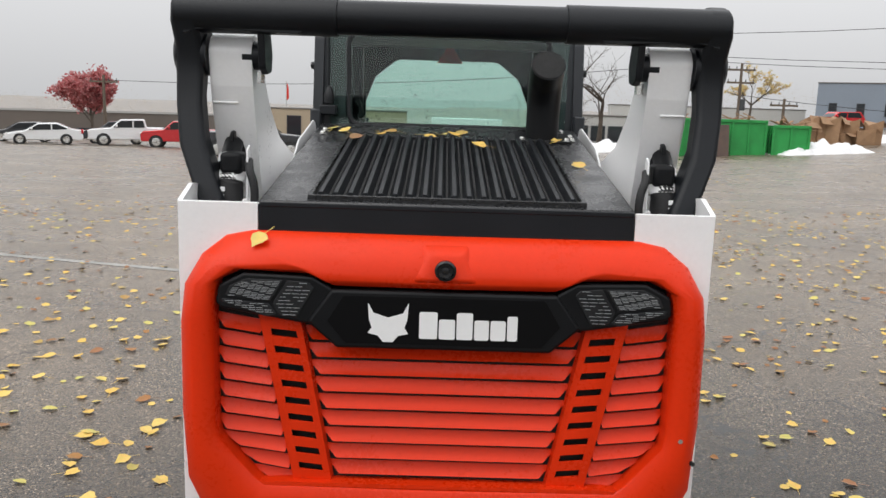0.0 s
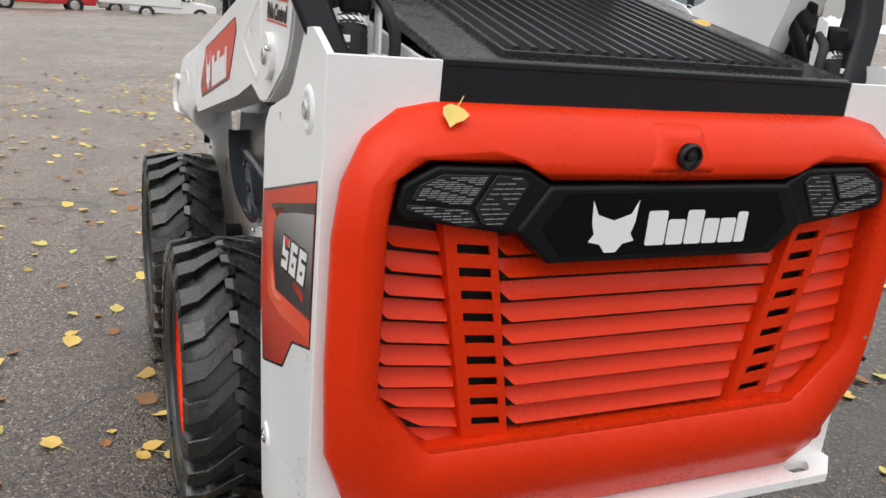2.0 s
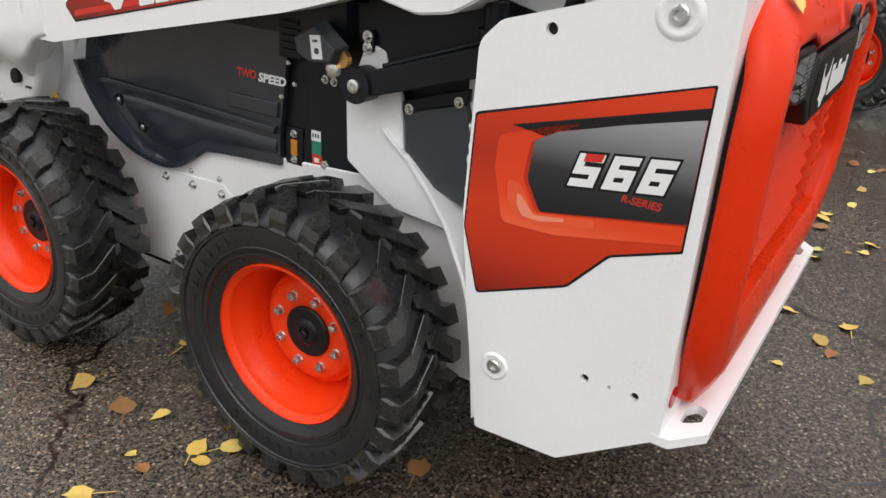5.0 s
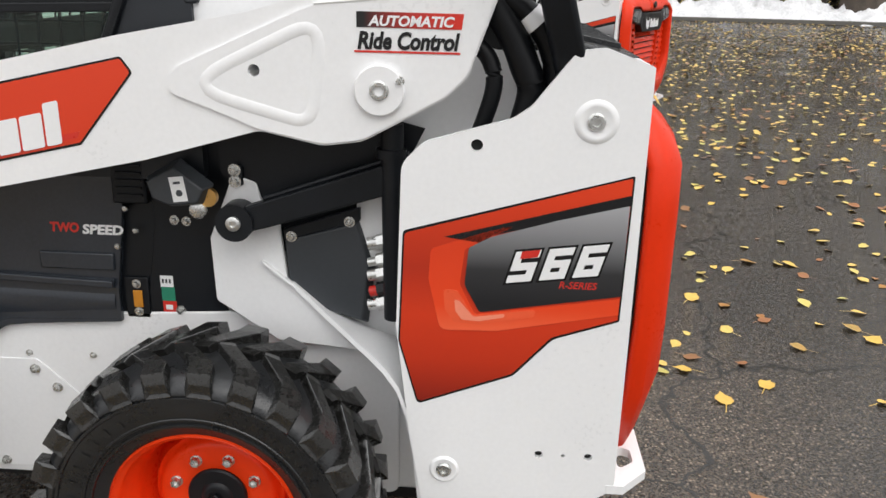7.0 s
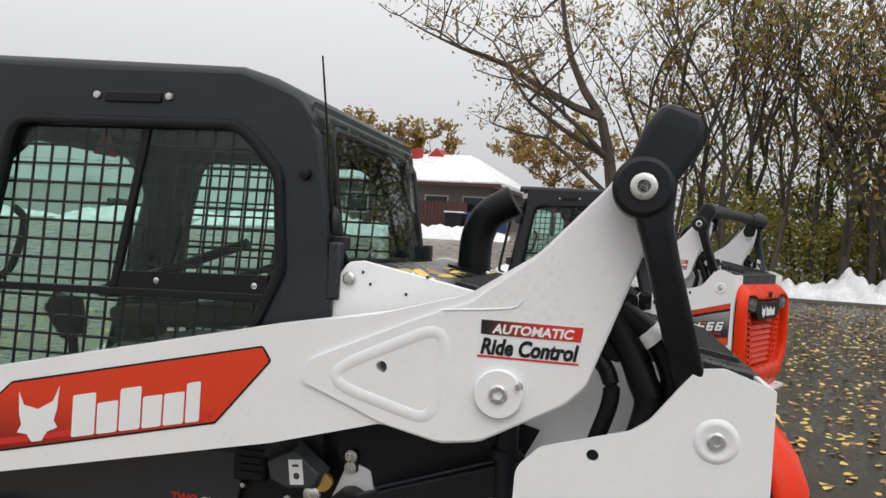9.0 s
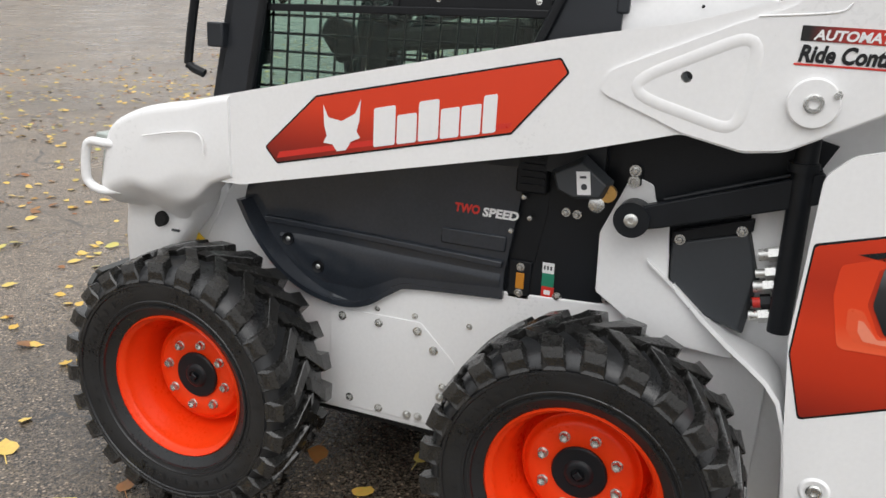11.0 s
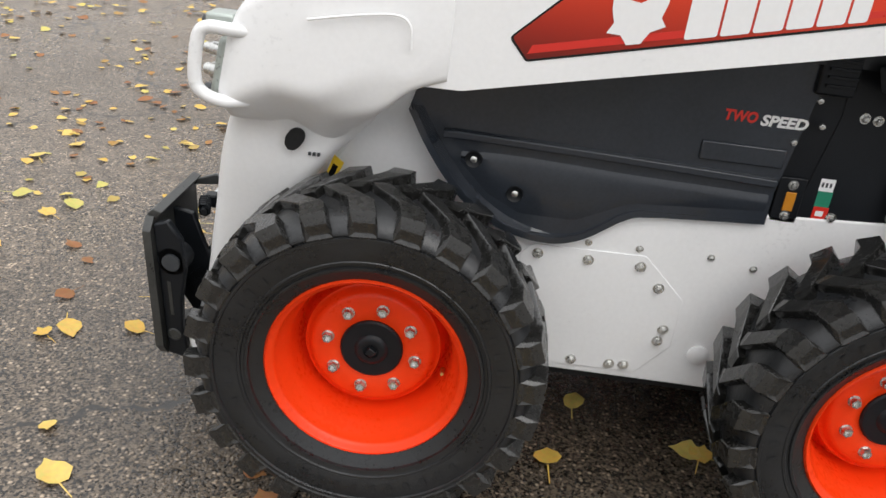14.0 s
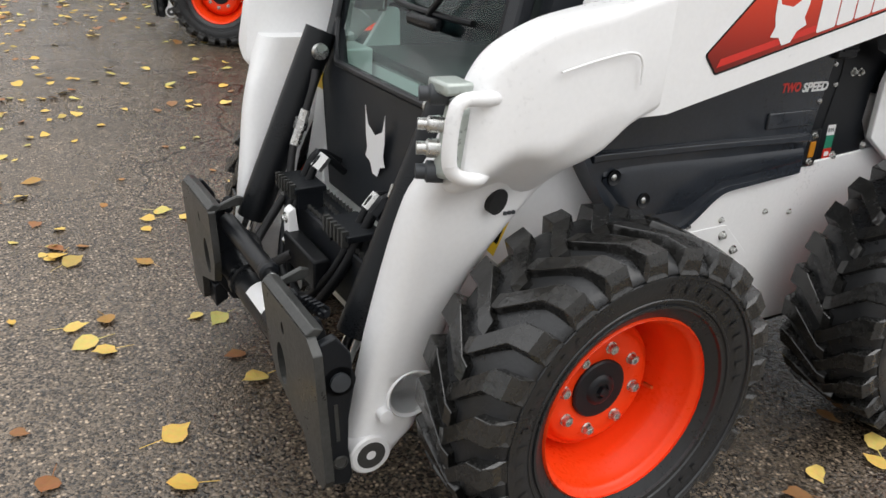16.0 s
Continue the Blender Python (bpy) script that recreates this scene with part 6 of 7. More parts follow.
def ground_sheet():
    xs = sorted({round(v, 3) for v in [*np.linspace(-14, 14, 29), *np.linspace(-60, 80, 29), 26, -120, 120, -300, 300, -900, 900, -2500, 2500]})
    ys = sorted({round(v, 3) for v in [*np.linspace(-14, 20, 35), *np.linspace(-60, 145, 42), -120, 200, -300, 300, -900, 900, -2500, 2500]})
    verts = [(x, y, ground_z(x, y)) for y in ys for x in xs]
    w = len(xs)
    faces = [(j * w + i, j * w + i + 1, (j + 1) * w + i + 1, (j + 1) * w + i) for j in range(len(ys) - 1) for i in range(w - 1)]
    me = bpy.data.meshes.new("ground")
    me.from_pydata(verts, [], faces)
    for p in me.polygons:
        p.use_smooth = True
    return me


def asphalt():
    m = bpy.data.materials.new("wet_asphalt")
    m.use_nodes = True
    n, l = m.node_tree.nodes, m.node_tree.links
    b = n["Principled BSDF"]
    tc = n.new("ShaderNodeTexCoord")

    def tex(kind, scale, **kw):
        t = n.new(kind)
        t.inputs["Scale"].default_value = scale
        for k, v in kw.items():
            t.inputs[k].default_value = v
        l.new(tc.outputs["Object"], t.inputs["Vector"])
        return t

    def remap(sock, a, b_, c, d):
        r = n.new("ShaderNodeMapRange")
        for k, v in zip(("From Min", "From Max", "To Min", "To Max"), (a, b_, c, d)):
            r.inputs[k].default_value = v
        l.new(sock, r.inputs["Value"])
        return r.outputs[0]

    def math_(op, a, b_):
        r = n.new("ShaderNodeMath")
        r.operation = op
        for i, v in enumerate((a, b_)):
            if isinstance(v, float):
                r.inputs[i].default_value = v
            else:
                l.new(v, r.inputs[i])
        return r.outputs[0]

    stone = tex("ShaderNodeTexVoronoi", 145.0)
    chips = tex("ShaderNodeTexVoronoi", 78.0)
    fine = tex("ShaderNodeTexNoise", 420.0, Detail=3.0)
    patch = tex("ShaderNodeTexNoise", 0.45, Detail=6.0, Roughness=0.6)
    wet = tex("ShaderNodeTexNoise", 0.8, Detail=8.0, Roughness=0.7)
    bw, cw = n.new("ShaderNodeSeparateColor"), n.new("ShaderNodeSeparateColor")
    l.new(stone.outputs["Color"], bw.inputs[0])
    l.new(chips.outputs["Color"], cw.inputs[0])
    grain = remap(bw.outputs[0], 0.1, 1.0, 0.10, 1.85)
    pale = remap(cw.outputs[1], 0.66, 0.95, 0.0, 3.6)
    inside = remap(chips.outputs["Distance"], 0.25, 0.50, 1.0, 0.0)
    grain = math_("ADD", grain, math_("MULTIPLY", pale, inside))
    tone = math_("MULTIPLY", grain, remap(patch.outputs["Fac"], 0.3, 0.7, 0.75, 1.3))
    tone = math_("MULTIPLY", tone, remap(fine.outputs["Fac"], 0.3, 0.7, 0.7, 1.3))
    # tone falls and gloss rises towards -Y, broken up by broad noise
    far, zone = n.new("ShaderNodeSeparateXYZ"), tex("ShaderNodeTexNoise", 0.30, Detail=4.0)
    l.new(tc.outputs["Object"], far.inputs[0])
    y_tone = remap(math_("ADD", far.outputs["Y"], remap(zone.outputs["Fac"], 0.3, 0.7, -1.6, 1.6)), -1.3, 3.6, 0.34, 1.80)
    tone = math_("MULTIPLY", tone, y_tone)
    # cracks: thin lines along the cell borders of a coarse warped pattern
    warp = tex("ShaderNodeTexNoise", 1.6, Detail=5.0)
    add = n.new("ShaderNodeVectorMath")
    add.operation = "MULTIPLY_ADD"
    add.inputs[1].default_value = (0.9, 0.9, 0.0)
    l.new(warp.outputs["Color"], add.inputs[0])
    l.new(tc.outputs["Object"], add.inputs[2])
    crack = n.new("ShaderNodeTexVoronoi")
    crack.feature = "DISTANCE_TO_EDGE"
    crack.inputs["Scale"].default_value = 0.42
    l.new(add.outputs[0], crack.inputs["Vector"])
    line = remap(crack.outputs["Distance"], 0.0018, 0.0052, 0.2, 1.0)
    tone = math_("MULTIPLY", tone, line)
    col = n.new("ShaderNodeVectorMath")
    col.operation = "SCALE"
    col.inputs[0].default_value = (0.080, 0.062, 0.0445)
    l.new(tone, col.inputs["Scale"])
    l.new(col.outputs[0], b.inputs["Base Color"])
    l.new(math_("MULTIPLY", remap(wet.outputs["Fac"], 0.34, 0.66, 0.17, 0.36), remap(y_tone, 0.34, 1.8, 0.75, 1.15)), b.inputs["Roughness"])
    bp = n.new("ShaderNodeBump")
    bp.inputs["Strength"].default_value, bp.inputs["Distance"].default_value = 0.5, 0.004
    l.new(math_("MULTIPLY", math_("ADD", remap(stone.outputs["Distance"], 0.0, 0.6, 1.0, 0.0), remap(chips.outputs["Distance"], 0.0, 0.6, 1.0, 0.0)), line), bp.inputs["Height"])
    l.new(bp.outputs[0], b.inputs["Normal"])
    b.inputs["Specular IOR Level"].default_value = 0.6
    return m


ASPHALT = asphalt()
ground = new("ground", ground_sheet())
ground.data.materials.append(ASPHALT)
tagged(ground, "wet dark asphalt parking lot with hairline cracks", "ground", kind="structure")


# ---- surroundings ----
BARK = material("grey_brown_bark", (0.080, 0.064, 0.050), 0.85, vary=0.5, scale=3, fine=25, bump=1.0)
SNOW = material("old_snow", (0.74, 0.74, 0.75), 0.65, vary=0.28, scale=2.5, fine=14, bump=0.8)
KERB = material("concrete", (0.13, 0.122, 0.11), 0.8, vary=0.2, scale=1.5, fine=40, bump=0.3)
BLUEGREY = material("blue_grey_siding", (0.22, 0.26, 0.31), 0.7, vary=0.08, scale=0.3, fine=6)
BROWNWALL = material("taupe_wall", (0.14, 0.12, 0.105), 0.75, vary=0.12, scale=0.3, fine=5)
TANWALL = material("tan_wall", (0.38, 0.31, 0.22), 0.75, vary=0.08, scale=0.3, fine=5)
PALEWALL = material("pale_wall", (0.45, 0.45, 0.43), 0.7, vary=0.08, scale=0.3, fine=5)
REDWALL = material("dark_red_boards", (0.075, 0.028, 0.024), 0.7, vary=0.2, scale=1, fine=10)
TRIMRED = material("red_trim", (0.36, 0.03, 0.03), 0.5, bump=0)
GREEN = material("green_skip_paint", (0.02, 0.28, 0.06), 0.45, vary=0.2, scale=2, fine=30)
RUST = material("rusty_board", (0.07, 0.045, 0.035), 0.8, vary=0.4, scale=3)
CARD = material("brown_cardboard", (0.30, 0.18, 0.10), 0.8, vary=0.25, scale=3)
WINDOW = material("dark_window", (0.015, 0.018, 0.022), 0.12, vary=0.1, bump=0)
WOODPOLE = material("weathered_pole", (0.13, 0.10, 0.075), 0.85, vary=0.3, scale=4)
PALE_LINE = material("worn_line_paint", (0.27, 0.265, 0.25), 0.6, vary=0.5, scale=5, fine=60)


def leafy(name, colours, rough=0.6, per="island", through_=0.45):
    m = bpy.data.materials.new(name)
    m.use_nodes = True
    n, l = m.node_tree.nodes, m.node_tree.links
    b = n["Principled BSDF"]
    src = n.new("ShaderNodeNewGeometry" if per == "island" else "ShaderNodeObjectInfo")
    cr = n.new("ShaderNodeValToRGB")
    for i, (p, c) in enumerate(colours):
        e = cr.color_ramp.elements[i] if i < 2 else cr.color_ramp.elements.new(p)
        e.position, e.color = p, (*c, 1)
    l.new(src.outputs["Random Per Island" if per == "island" else "Random"], cr.inputs["Fac"])
    tc, no, mx = n.new("ShaderNodeTexCoord"), n.new("ShaderNodeTexNoise"), n.new("ShaderNodeMixRGB")
    no.inputs["Scale"].default_value = 60
    l.new(tc.outputs["Object"], no.inputs["Vector"])
    mx.blend_type, mx.inputs["Fac"].default_value = "MULTIPLY", 0.35
    l.new(cr.outputs[0], mx.inputs["Color1"])
    l.new(no.outputs["Color"], mx.inputs["Color2"])
    l.new(mx.outputs[0], b.inputs["Base Color"])
    b.inputs["Roughness"].default_value = rough
    thin, both, end = n.new("ShaderNodeBsdfTranslucent"), n.new("ShaderNodeMixShader"), n["Material Output"]
    both.inputs[0].default_value = through_
    l.new(mx.outputs[0], thin.inputs["Color"])
    l.new(b.outputs[0], both.inputs[1])
    l.new(thin.outputs[0], both.inputs[2])
    l.new(both.outputs[0], end.inputs["Surface"])
    return m


YLEAF = [(0.0, (0.74, 0.46, 0.08)), (1.0, (0.28, 0.14, 0.05)), (0.45, (0.82, 0.58, 0.15)), (0.62, (0.60, 0.54, 0.14)), (0.75, (0.40, 0.19, 0.04)), (0.88, (0.33, 0.13, 0.04))]
LEAVES = leafy("fallen_leaves", YLEAF, through_=0.0)
LEAF1 = leafy("fallen_leaf", YLEAF, per="object", through_=0.0)
LITTER = leafy("thin_autumn_foliage", [(0.0, (0.26, 0.16, 0.04)), (1.0, (0.12, 0.065, 0.03)), (0.5, (0.36, 0.24, 0.06))])
HEDGE = leafy("green_yellow_foliage", [(0.0, (0.16, 0.21, 0.05)), (1.0, (0.66, 0.46, 0.12)), (0.5, (0.32, 0.34, 0.08)), (0.75, (0.54, 0.43, 0.11))])
CRIMSON = leafy("crimson_foliage", [(0.0, (0.50, 0.13, 0.14)), (1.0, (0.64, 0.30, 0.29)), (0.5, (0.58, 0.18, 0.18))])
OCHRE = leafy("ochre_foliage", [(0.0, (0.34, 0.21, 0.05)), (1.0, (0.22, 0.17, 0.06)), (0.5, (0.44, 0.28, 0.08))])


# ochre leaves with the distance haze mixed into their colour
HAZEOCHRE = leafy("pale_far_foliage", [(0.0, (0.74, 0.55, 0.24)), (1.0, (0.62, 0.55, 0.28)), (0.5, (0.80, 0.62, 0.30))])


def thing(name, label, category, x, y, z=None, turn=0.0, group=""):
    ob = tagged(new(name), label, category, group)
    ob.matrix_basis = pose(x, y, ground_z(x, y) if z is None else z, 0, 0, turn)
    return ob


def tree(x, y, height, seed, trunk_r=0.16, leaf=None, leaves=900, size=0.07, spread=0.55, lean=(0, 0), levels=4, puff=1.0, label="bare autumn tree with a few brown leaves", fork=0.3):
    """A tapered trunk that forks into limbs and twigs, with loose leaves at the twigs."""
    rnd = random.Random(seed)
    ob = thing("tree", label, "tree", x, y)
    wood, twigs = bmesh.new(), []

    def grow(p, d, length, r, level):
        pts, q, dd = [p], p.copy(), d.copy()
        n = 4 if level < 2 else 3
        for i in range(n):
            dd = (dd + Vector((rnd.uniform(-1, 1), rnd.uniform(-1, 1), rnd.uniform(-0.3, 0.6))) * (0.10 if level == 0 else 0.22)).normalized()
            q = q + dd * length / n
            pts.append(q.copy())
        seg = 8 if level == 0 else (5 if level < 3 else 3)
        u, v = basis(d)
        rows = []
        for i, c in enumerate(pts):
            rr = r * (1 - 0.45 * i / n)
            rows.append([wood.verts.new(c + rr * (math.cos(2 * math.pi * k / seg) * u + math.sin(2 * math.pi * k / seg) * v)) for k in range(seg)])
        for a, b in zip(rows, rows[1:]):
            for k in range(seg):
                wood.faces.new((a[k], a[(k + 1) % seg], b[(k + 1) % seg], b[k]))
        if level >= levels - 1:
            twigs.extend(pts[1:])
        if level >= levels:
            return
        for k in range(rnd.randint(3, 4) if level else rnd.randint(4, 6)):
            at = pts[-1] if k < 2 else pts[rnd.randint(max(1, int(n * fork)), n)]
            side = Vector((rnd.uniform(-1, 1), rnd.uniform(-1, 1), rnd.uniform(-0.15, 0.5)))
            grow(at, (dd * (1 - spread) + side.normalized() * spread * (1.2 if level == 0 else 1.0)).normalized(), length * rnd.uniform(0.52, 0.78), r * (0.55 if k < 2 else 0.38), level + 1)

    grow(Vector((0, 0, -0.1)), Vector((lean[0], lean[1], 1)).normalized(), height * 0.38, trunk_r, 0)
    part("trunk", wood, BARK, ob)
    if leaf and twigs:
        co, fa = [], []
        for k in range(leaves):
            c = rnd.choice(twigs) + Vector((rnd.gauss(0, 0.16), rnd.gauss(0, 0.16), rnd.gauss(0, 0.14))) * height / 9 * puff
            a = Vector((rnd.uniform(-1, 1), rnd.uniform(-1, 1), rnd.uniform(-1, 1))).normalized()
            b = a.orthogonal().normalized()
            w = size * rnd.uniform(0.6, 1.3)
            i = len(co)
            co += [c - a * w, c + b * w * 0.55, c + a * w, c - b * w * 0.55]
            fa.append((i, i + 1, i + 2, i + 3))
        me = bpy.data.meshes.new("crown")
        me.from_pydata(co, [], fa)
        me.materials.append(leaf)
        cr = new("crown", me)
        cr.parent = ob
        tagged(cr, kind="stuff")
    return ob


# trees beyond the snow bank
tree(26.6, -0.6, 15.5, 3, 0.30, LITTER, 2200, 0.095, 0.62, (0.02, 0.05), label="leaning bare tree with a few brown leaves")
tree(27.2, -1.4, 10.0, 8, 0.20, LITTER, 1300, 0.08, 0.55, (0.0, -0.12), label="bare tree with thin ochre leaves")
tree(25.4, -12.15, 20.0, 5, 0.84, LITTER, 600, 0.09, 0.5, (0.0, 0.02), fork=0.9, label="stout old tree with ridged grey bark")
rw = random.Random(21)
for i in range(30):
    y = -2.2 - 0.56 * i + rw.uniform(-0.4, 0.4)
    x = 28.2 + rw.uniform(-0.9, 2.6)
    tree(x, y, rw.uniform(9.0, 15.0), 40 + i, rw.uniform(0.08, 0.19), HEDGE if i % 2 else OCHRE, 420, 0.125, 0.38, (rw.uniform(-0.15, 0.15), rw.uniform(-0.25, 0.25)), label="thin leaning thicket tree with green-yellow leaves", fork=0.1)


def thicket(x0, x1, y0, y1, n, top, mat, seed, name="thicket"):
    """A dense low growth of leaves on thin stems."""
    rnd = random.Random(seed)
    ob = tagged(new(name), "dense green and ochre undergrowth under the trees", "undergrowth", kind="stuff")
    co, fa = [], []
    for k in range(n):
        c = Vector((rnd.uniform(x0, x1), rnd.uniform(y0, y1), 0))
        hmax = top * (0.65 + 0.5 * noise.noise((c.y * 0.5, c.x * 0.3, seed)))
        c.z = ground_z(c.x, c.y) + hmax * rnd.random() ** 0.8
        a = Vector((rnd.uniform(-1, 1), rnd.uniform(-1, 1), rnd.uniform(-1, 1))).normalized()
        b = a.orthogonal().normalized()
        w = rnd.uniform(0.05, 0.12)
        i = len(co)
        co += [c - a * w, c + b * w * 0.55, c + a * w, c - b * w * 0.55]
        fa.append((i, i + 1, i + 2, i + 3))
    me = bpy.data.meshes.new(name)
    me.from_pydata(co, [], fa)
    me.materials.append(mat)
    ob2 = new(name, me)
    bpy.data.objects.remove(ob)
    return tagged(ob2, "dense green and ochre undergrowth under the trees", "undergrowth", kind="stuff")


thicket(27.8, 33.0, -24.0, -3.0, 34000, 4.8, HEDGE, 5)
thicket(29.0, 34.0, -26.0, -1.5, 16000, 8.0, HEDGE, 9, "tall_thicket")


def snow_heap(name, label, pts, seed):
    """Lumpy ploughed snow: (x, y, radius along, radius across, height, turn) for each mound."""
    ob = tagged(new(name), label, "snow", kind="stuff")
    bm = bmesh.new()
    rnd = random.Random(seed)
    for x, y, rx, ry, h, turn in pts:
        n, m = 40, 22
        c, s = math.cos(radians(turn)), math.sin(radians(turn))
        grid = []
        for i in range(n + 1):
            row = []
            for j in range(m + 1):
                u, v = -1 + 2 * i / n, -1 + 2 * j / m
                fall = max(0.0, 1 - u * u) ** 0.5 * max(0.0, 1 - v * v) ** 0.6
                px, py = u * rx, v * ry
                wx, wy = x + c * px - s * py, y + s * px + c * py
                z = fall * h * (0.75 + 0.6 * noise.noise((wx * 1.1, wy * 1.1, seed)) + 0.5 * noise.noise((wx * 2.6, wy * 2.6, seed + 9)) + 0.18 * noise.noise((wx * 6.0, wy * 6.0, seed + 5)))
                row.append(bm.verts.new((wx, wy, ground_z(wx, wy) - 0.03 + max(0.0, z))))
            grid.append(row)
        for i in range(n):
            for j in range(m):
                bm.faces.new((grid[i][j], grid[i + 1][j], grid[i + 1][j + 1], grid[i][j + 1]))
    bpy.data.objects.remove(ob)
    return tagged(part(name, bm, SNOW, None, angle=60), label, "snow", kind="stuff")


bank = [(25.6 - 0.013 * (y + 5) ** 2 * (1 if y < -5 else 0), y, 1.7, 0.95, rw.uniform(0.65, 1.0), 90 + rw.uniform(-6, 6)) for y in [2.0 - 1.5 * i for i in range(16)]]
snow_heap("snow_bank", "lumpy ploughed snow bank along the kerb", bank, 3)
snow_heap("snow_heap", "dirty ploughed snow heaps at the far edge of the lot", [(31, 49.5, 4, 1.6, 0.3, -35), (37, 45.5, 4.5, 2.2, 0.7, -38), (40.5, 41.8, 3.8, 2.2, 1.1, -40), (43.3, 38.5, 3.2, 1.6, 0.7, -40), (39, 26, 4.5, 2, 0.8, -60), (38.5, 17, 4.5, 2, 0.7, -75), (37, 9, 4.5, 1.6, 0.6, -85)], 8)
snow_heap("snow_patch", "thin snow patches round the green containers", [(18.5, 37, 2.4, 1.2, 0.6, 10), (17, 40, 3, 1.6, 0.8, 0), (11.2, 45, 4, 1.2, 0.7, 0), (23, 46.5, 6, 1.2, 0.3, 0)], 12)
part("kerb", loft([[(24.35 - 0.013 * (y + 5) ** 2 * (1 if y < -5 else 0) + a, y, 0.43 + b) for a, b in ((0, -0.06), (0, 0.13), (0.16, 0.14), (0.16, -0.06))] for y in [3.0 - 1.0 * i for i in range(24)]], cap_first=True, cap_last=True), KERB)
tagged(bpy.data.objects["kerb"], "grey concrete kerb along the lot", "kerb", kind="structure")


# buildings
def building(name, label, x, y, turn, w, d, h, wall, windows, roof_mat=None, z=None, parapet=0.25):
    """A block with walls, coping and openings; windows: (along, sill, width, height, kind) on the front, which looks along -y before turning."""
    ob = thing(name, label, "building", x, y, z, turn)
    part("wall", box(0, w, 0, d, -0.6, h), wall, ob, bevel=0.02)
    part("coping", box(-0.06, w + 0.06, -0.06, d + 0.06, h, h + parapet * 0.4), roof_mat or KERB, ob, bevel=0.01)
    for a, sill, ww, hh, kind in windows:
        fr = part(kind, box(a, a + ww, -0.05, 0.02, sill, sill + hh), GREYPLASTIC if kind != "dock_door" else PALEWALL, ob, bevel=0.01)
        part("pane", box(a + 0.07, a + ww - 0.07, -0.06, -0.049, sill + 0.07, sill + hh - 0.07), WINDOW, fr)
    return ob


ang = math.degrees(math.atan2(69.0 - 83.3, 62.5 - 39.2))
bw = [(1.2 + 2.6 * i, 0.9, 0.8, 1.3, "window") for i in range(9) if i not in (3, 7)] + [(9.2, 2.0, 1.5, 1.8, "window"), (9.2, 0.0, 1.2, 1.9, "door"), (19.4, 2.0, 1.5, 1.8, "window"), (19.4, 0.0, 1.2, 1.9, "door")]
building("office_building", "blue-grey two-storey office block with narrow windows", 39.2, 83.3, ang, 27.3, 14.0, 4.2, BLUEGREY, bw, z=1.1)
building("store_building", "long low taupe store building", -60, 93, 12, 45, 14, 3.8, BROWNWALL, [(4 + 6 * i, 1.3, 2.0, 0.7, "window") for i in range(7)], z=-4.2)
building("tan_building", "low tan building with dark doors", -17.5, 76, 2, 14, 10, 3.4, TANWALL, [(2.5, 0.2, 1.4, 2.6, "door"), (5.6, 0.2, 1.4, 2.6, "door"), (9.0, 0.2, 1.4, 2.6, "door")], z=-2.4)
building("workshop_building", "pale low workshop with dark strip windows", 7.0, 60, -4, 14, 10, 2.4, PALEWALL, [(0.5 + 1.3 * i, 0.5, 1.1, 1.2, "window") for i in range(10)], z=-1.1)
building("beige_building", "pale beige low building", 54.1, 50.4, -48, 16, 9, 3.0, PALEWALL, [(9.8, 0.3, 2.2, 1.7, "window")], z=1.6)
building("gabled_hall", "pale grey hall far behind the containers", 20, 95, -10, 22, 12, 4.5, PALEWALL, [(2 + 4 * i, 1.5, 1.6, 1.0, "window") for i in range(5)], z=-2.0)
# restaurant with a snowy hipped roof
inn = thing("restaurant", "dark brown restaurant with a snow-covered hipped roof", "building", 42.6, 18.2, 2.1, -96)
part("wall", box(0, 12, 0, 9, -0.4, 2.7), BROWNWALL, inn)
rf = part("roof", loft([[(-0.7, -0.7, 2.65), (12.7, -0.7, 2.65), (12.7, 9.7, 2.65), (-0.7, 9.7, 2.65)], [(-0.7, -0.7, 2.9), (12.7, -0.7, 2.9), (12.7, 9.7, 2.9), (-0.7, 9.7, 2.9)], [(3.6, 3.6, 4.75), (9.6, 3.6, 4.75), (9.6, 5.4, 4.75), (3.6, 5.4, 4.75)]], cap_first=True, cap_last=True), SNOW, inn, "snow-covered hipped roof", bevel=0.05)
part("gutter", box(-0.75, 12.75, -0.78, -0.68, 2.6, 2.78), REDWALL, rf)
for a in (4.5, 6.5):
    part("roof_vent", rod((a, 3.0, 4.1), (a, 3.0, 5.0), 0.34, seg=14), TRIMRED if a > 5 else STEEL, rf)
part("gablet", prism([(7.0, 4.5), (8.2, 4.5), (7.6, 5.1)], 3.2, 5.4, "y"), TRIMRED, rf)
for a in (1.0, 3.4, 5.8, 8.2, 10.4):
    w_ = part("window", box(a, a + 1.4, -0.06, 0.02, 0.9, 2.1), PALEWALL, inn)
    part("pane", box(a + 0.08, a + 1.32, -0.07, -0.055, 0.98, 2.02), WINDOW, w_)
fence = thing("board_fence", "dark red board fence beside the restaurant", "fence", 40.6, 7.4, 2.25, 76)
for i in range(30):
    part("board", box(0.22 * i, 0.22 * i + 0.20, -0.02, 0.02, -0.1, 1.55 + 0.02 * (i % 3)), REDWALL, fence)
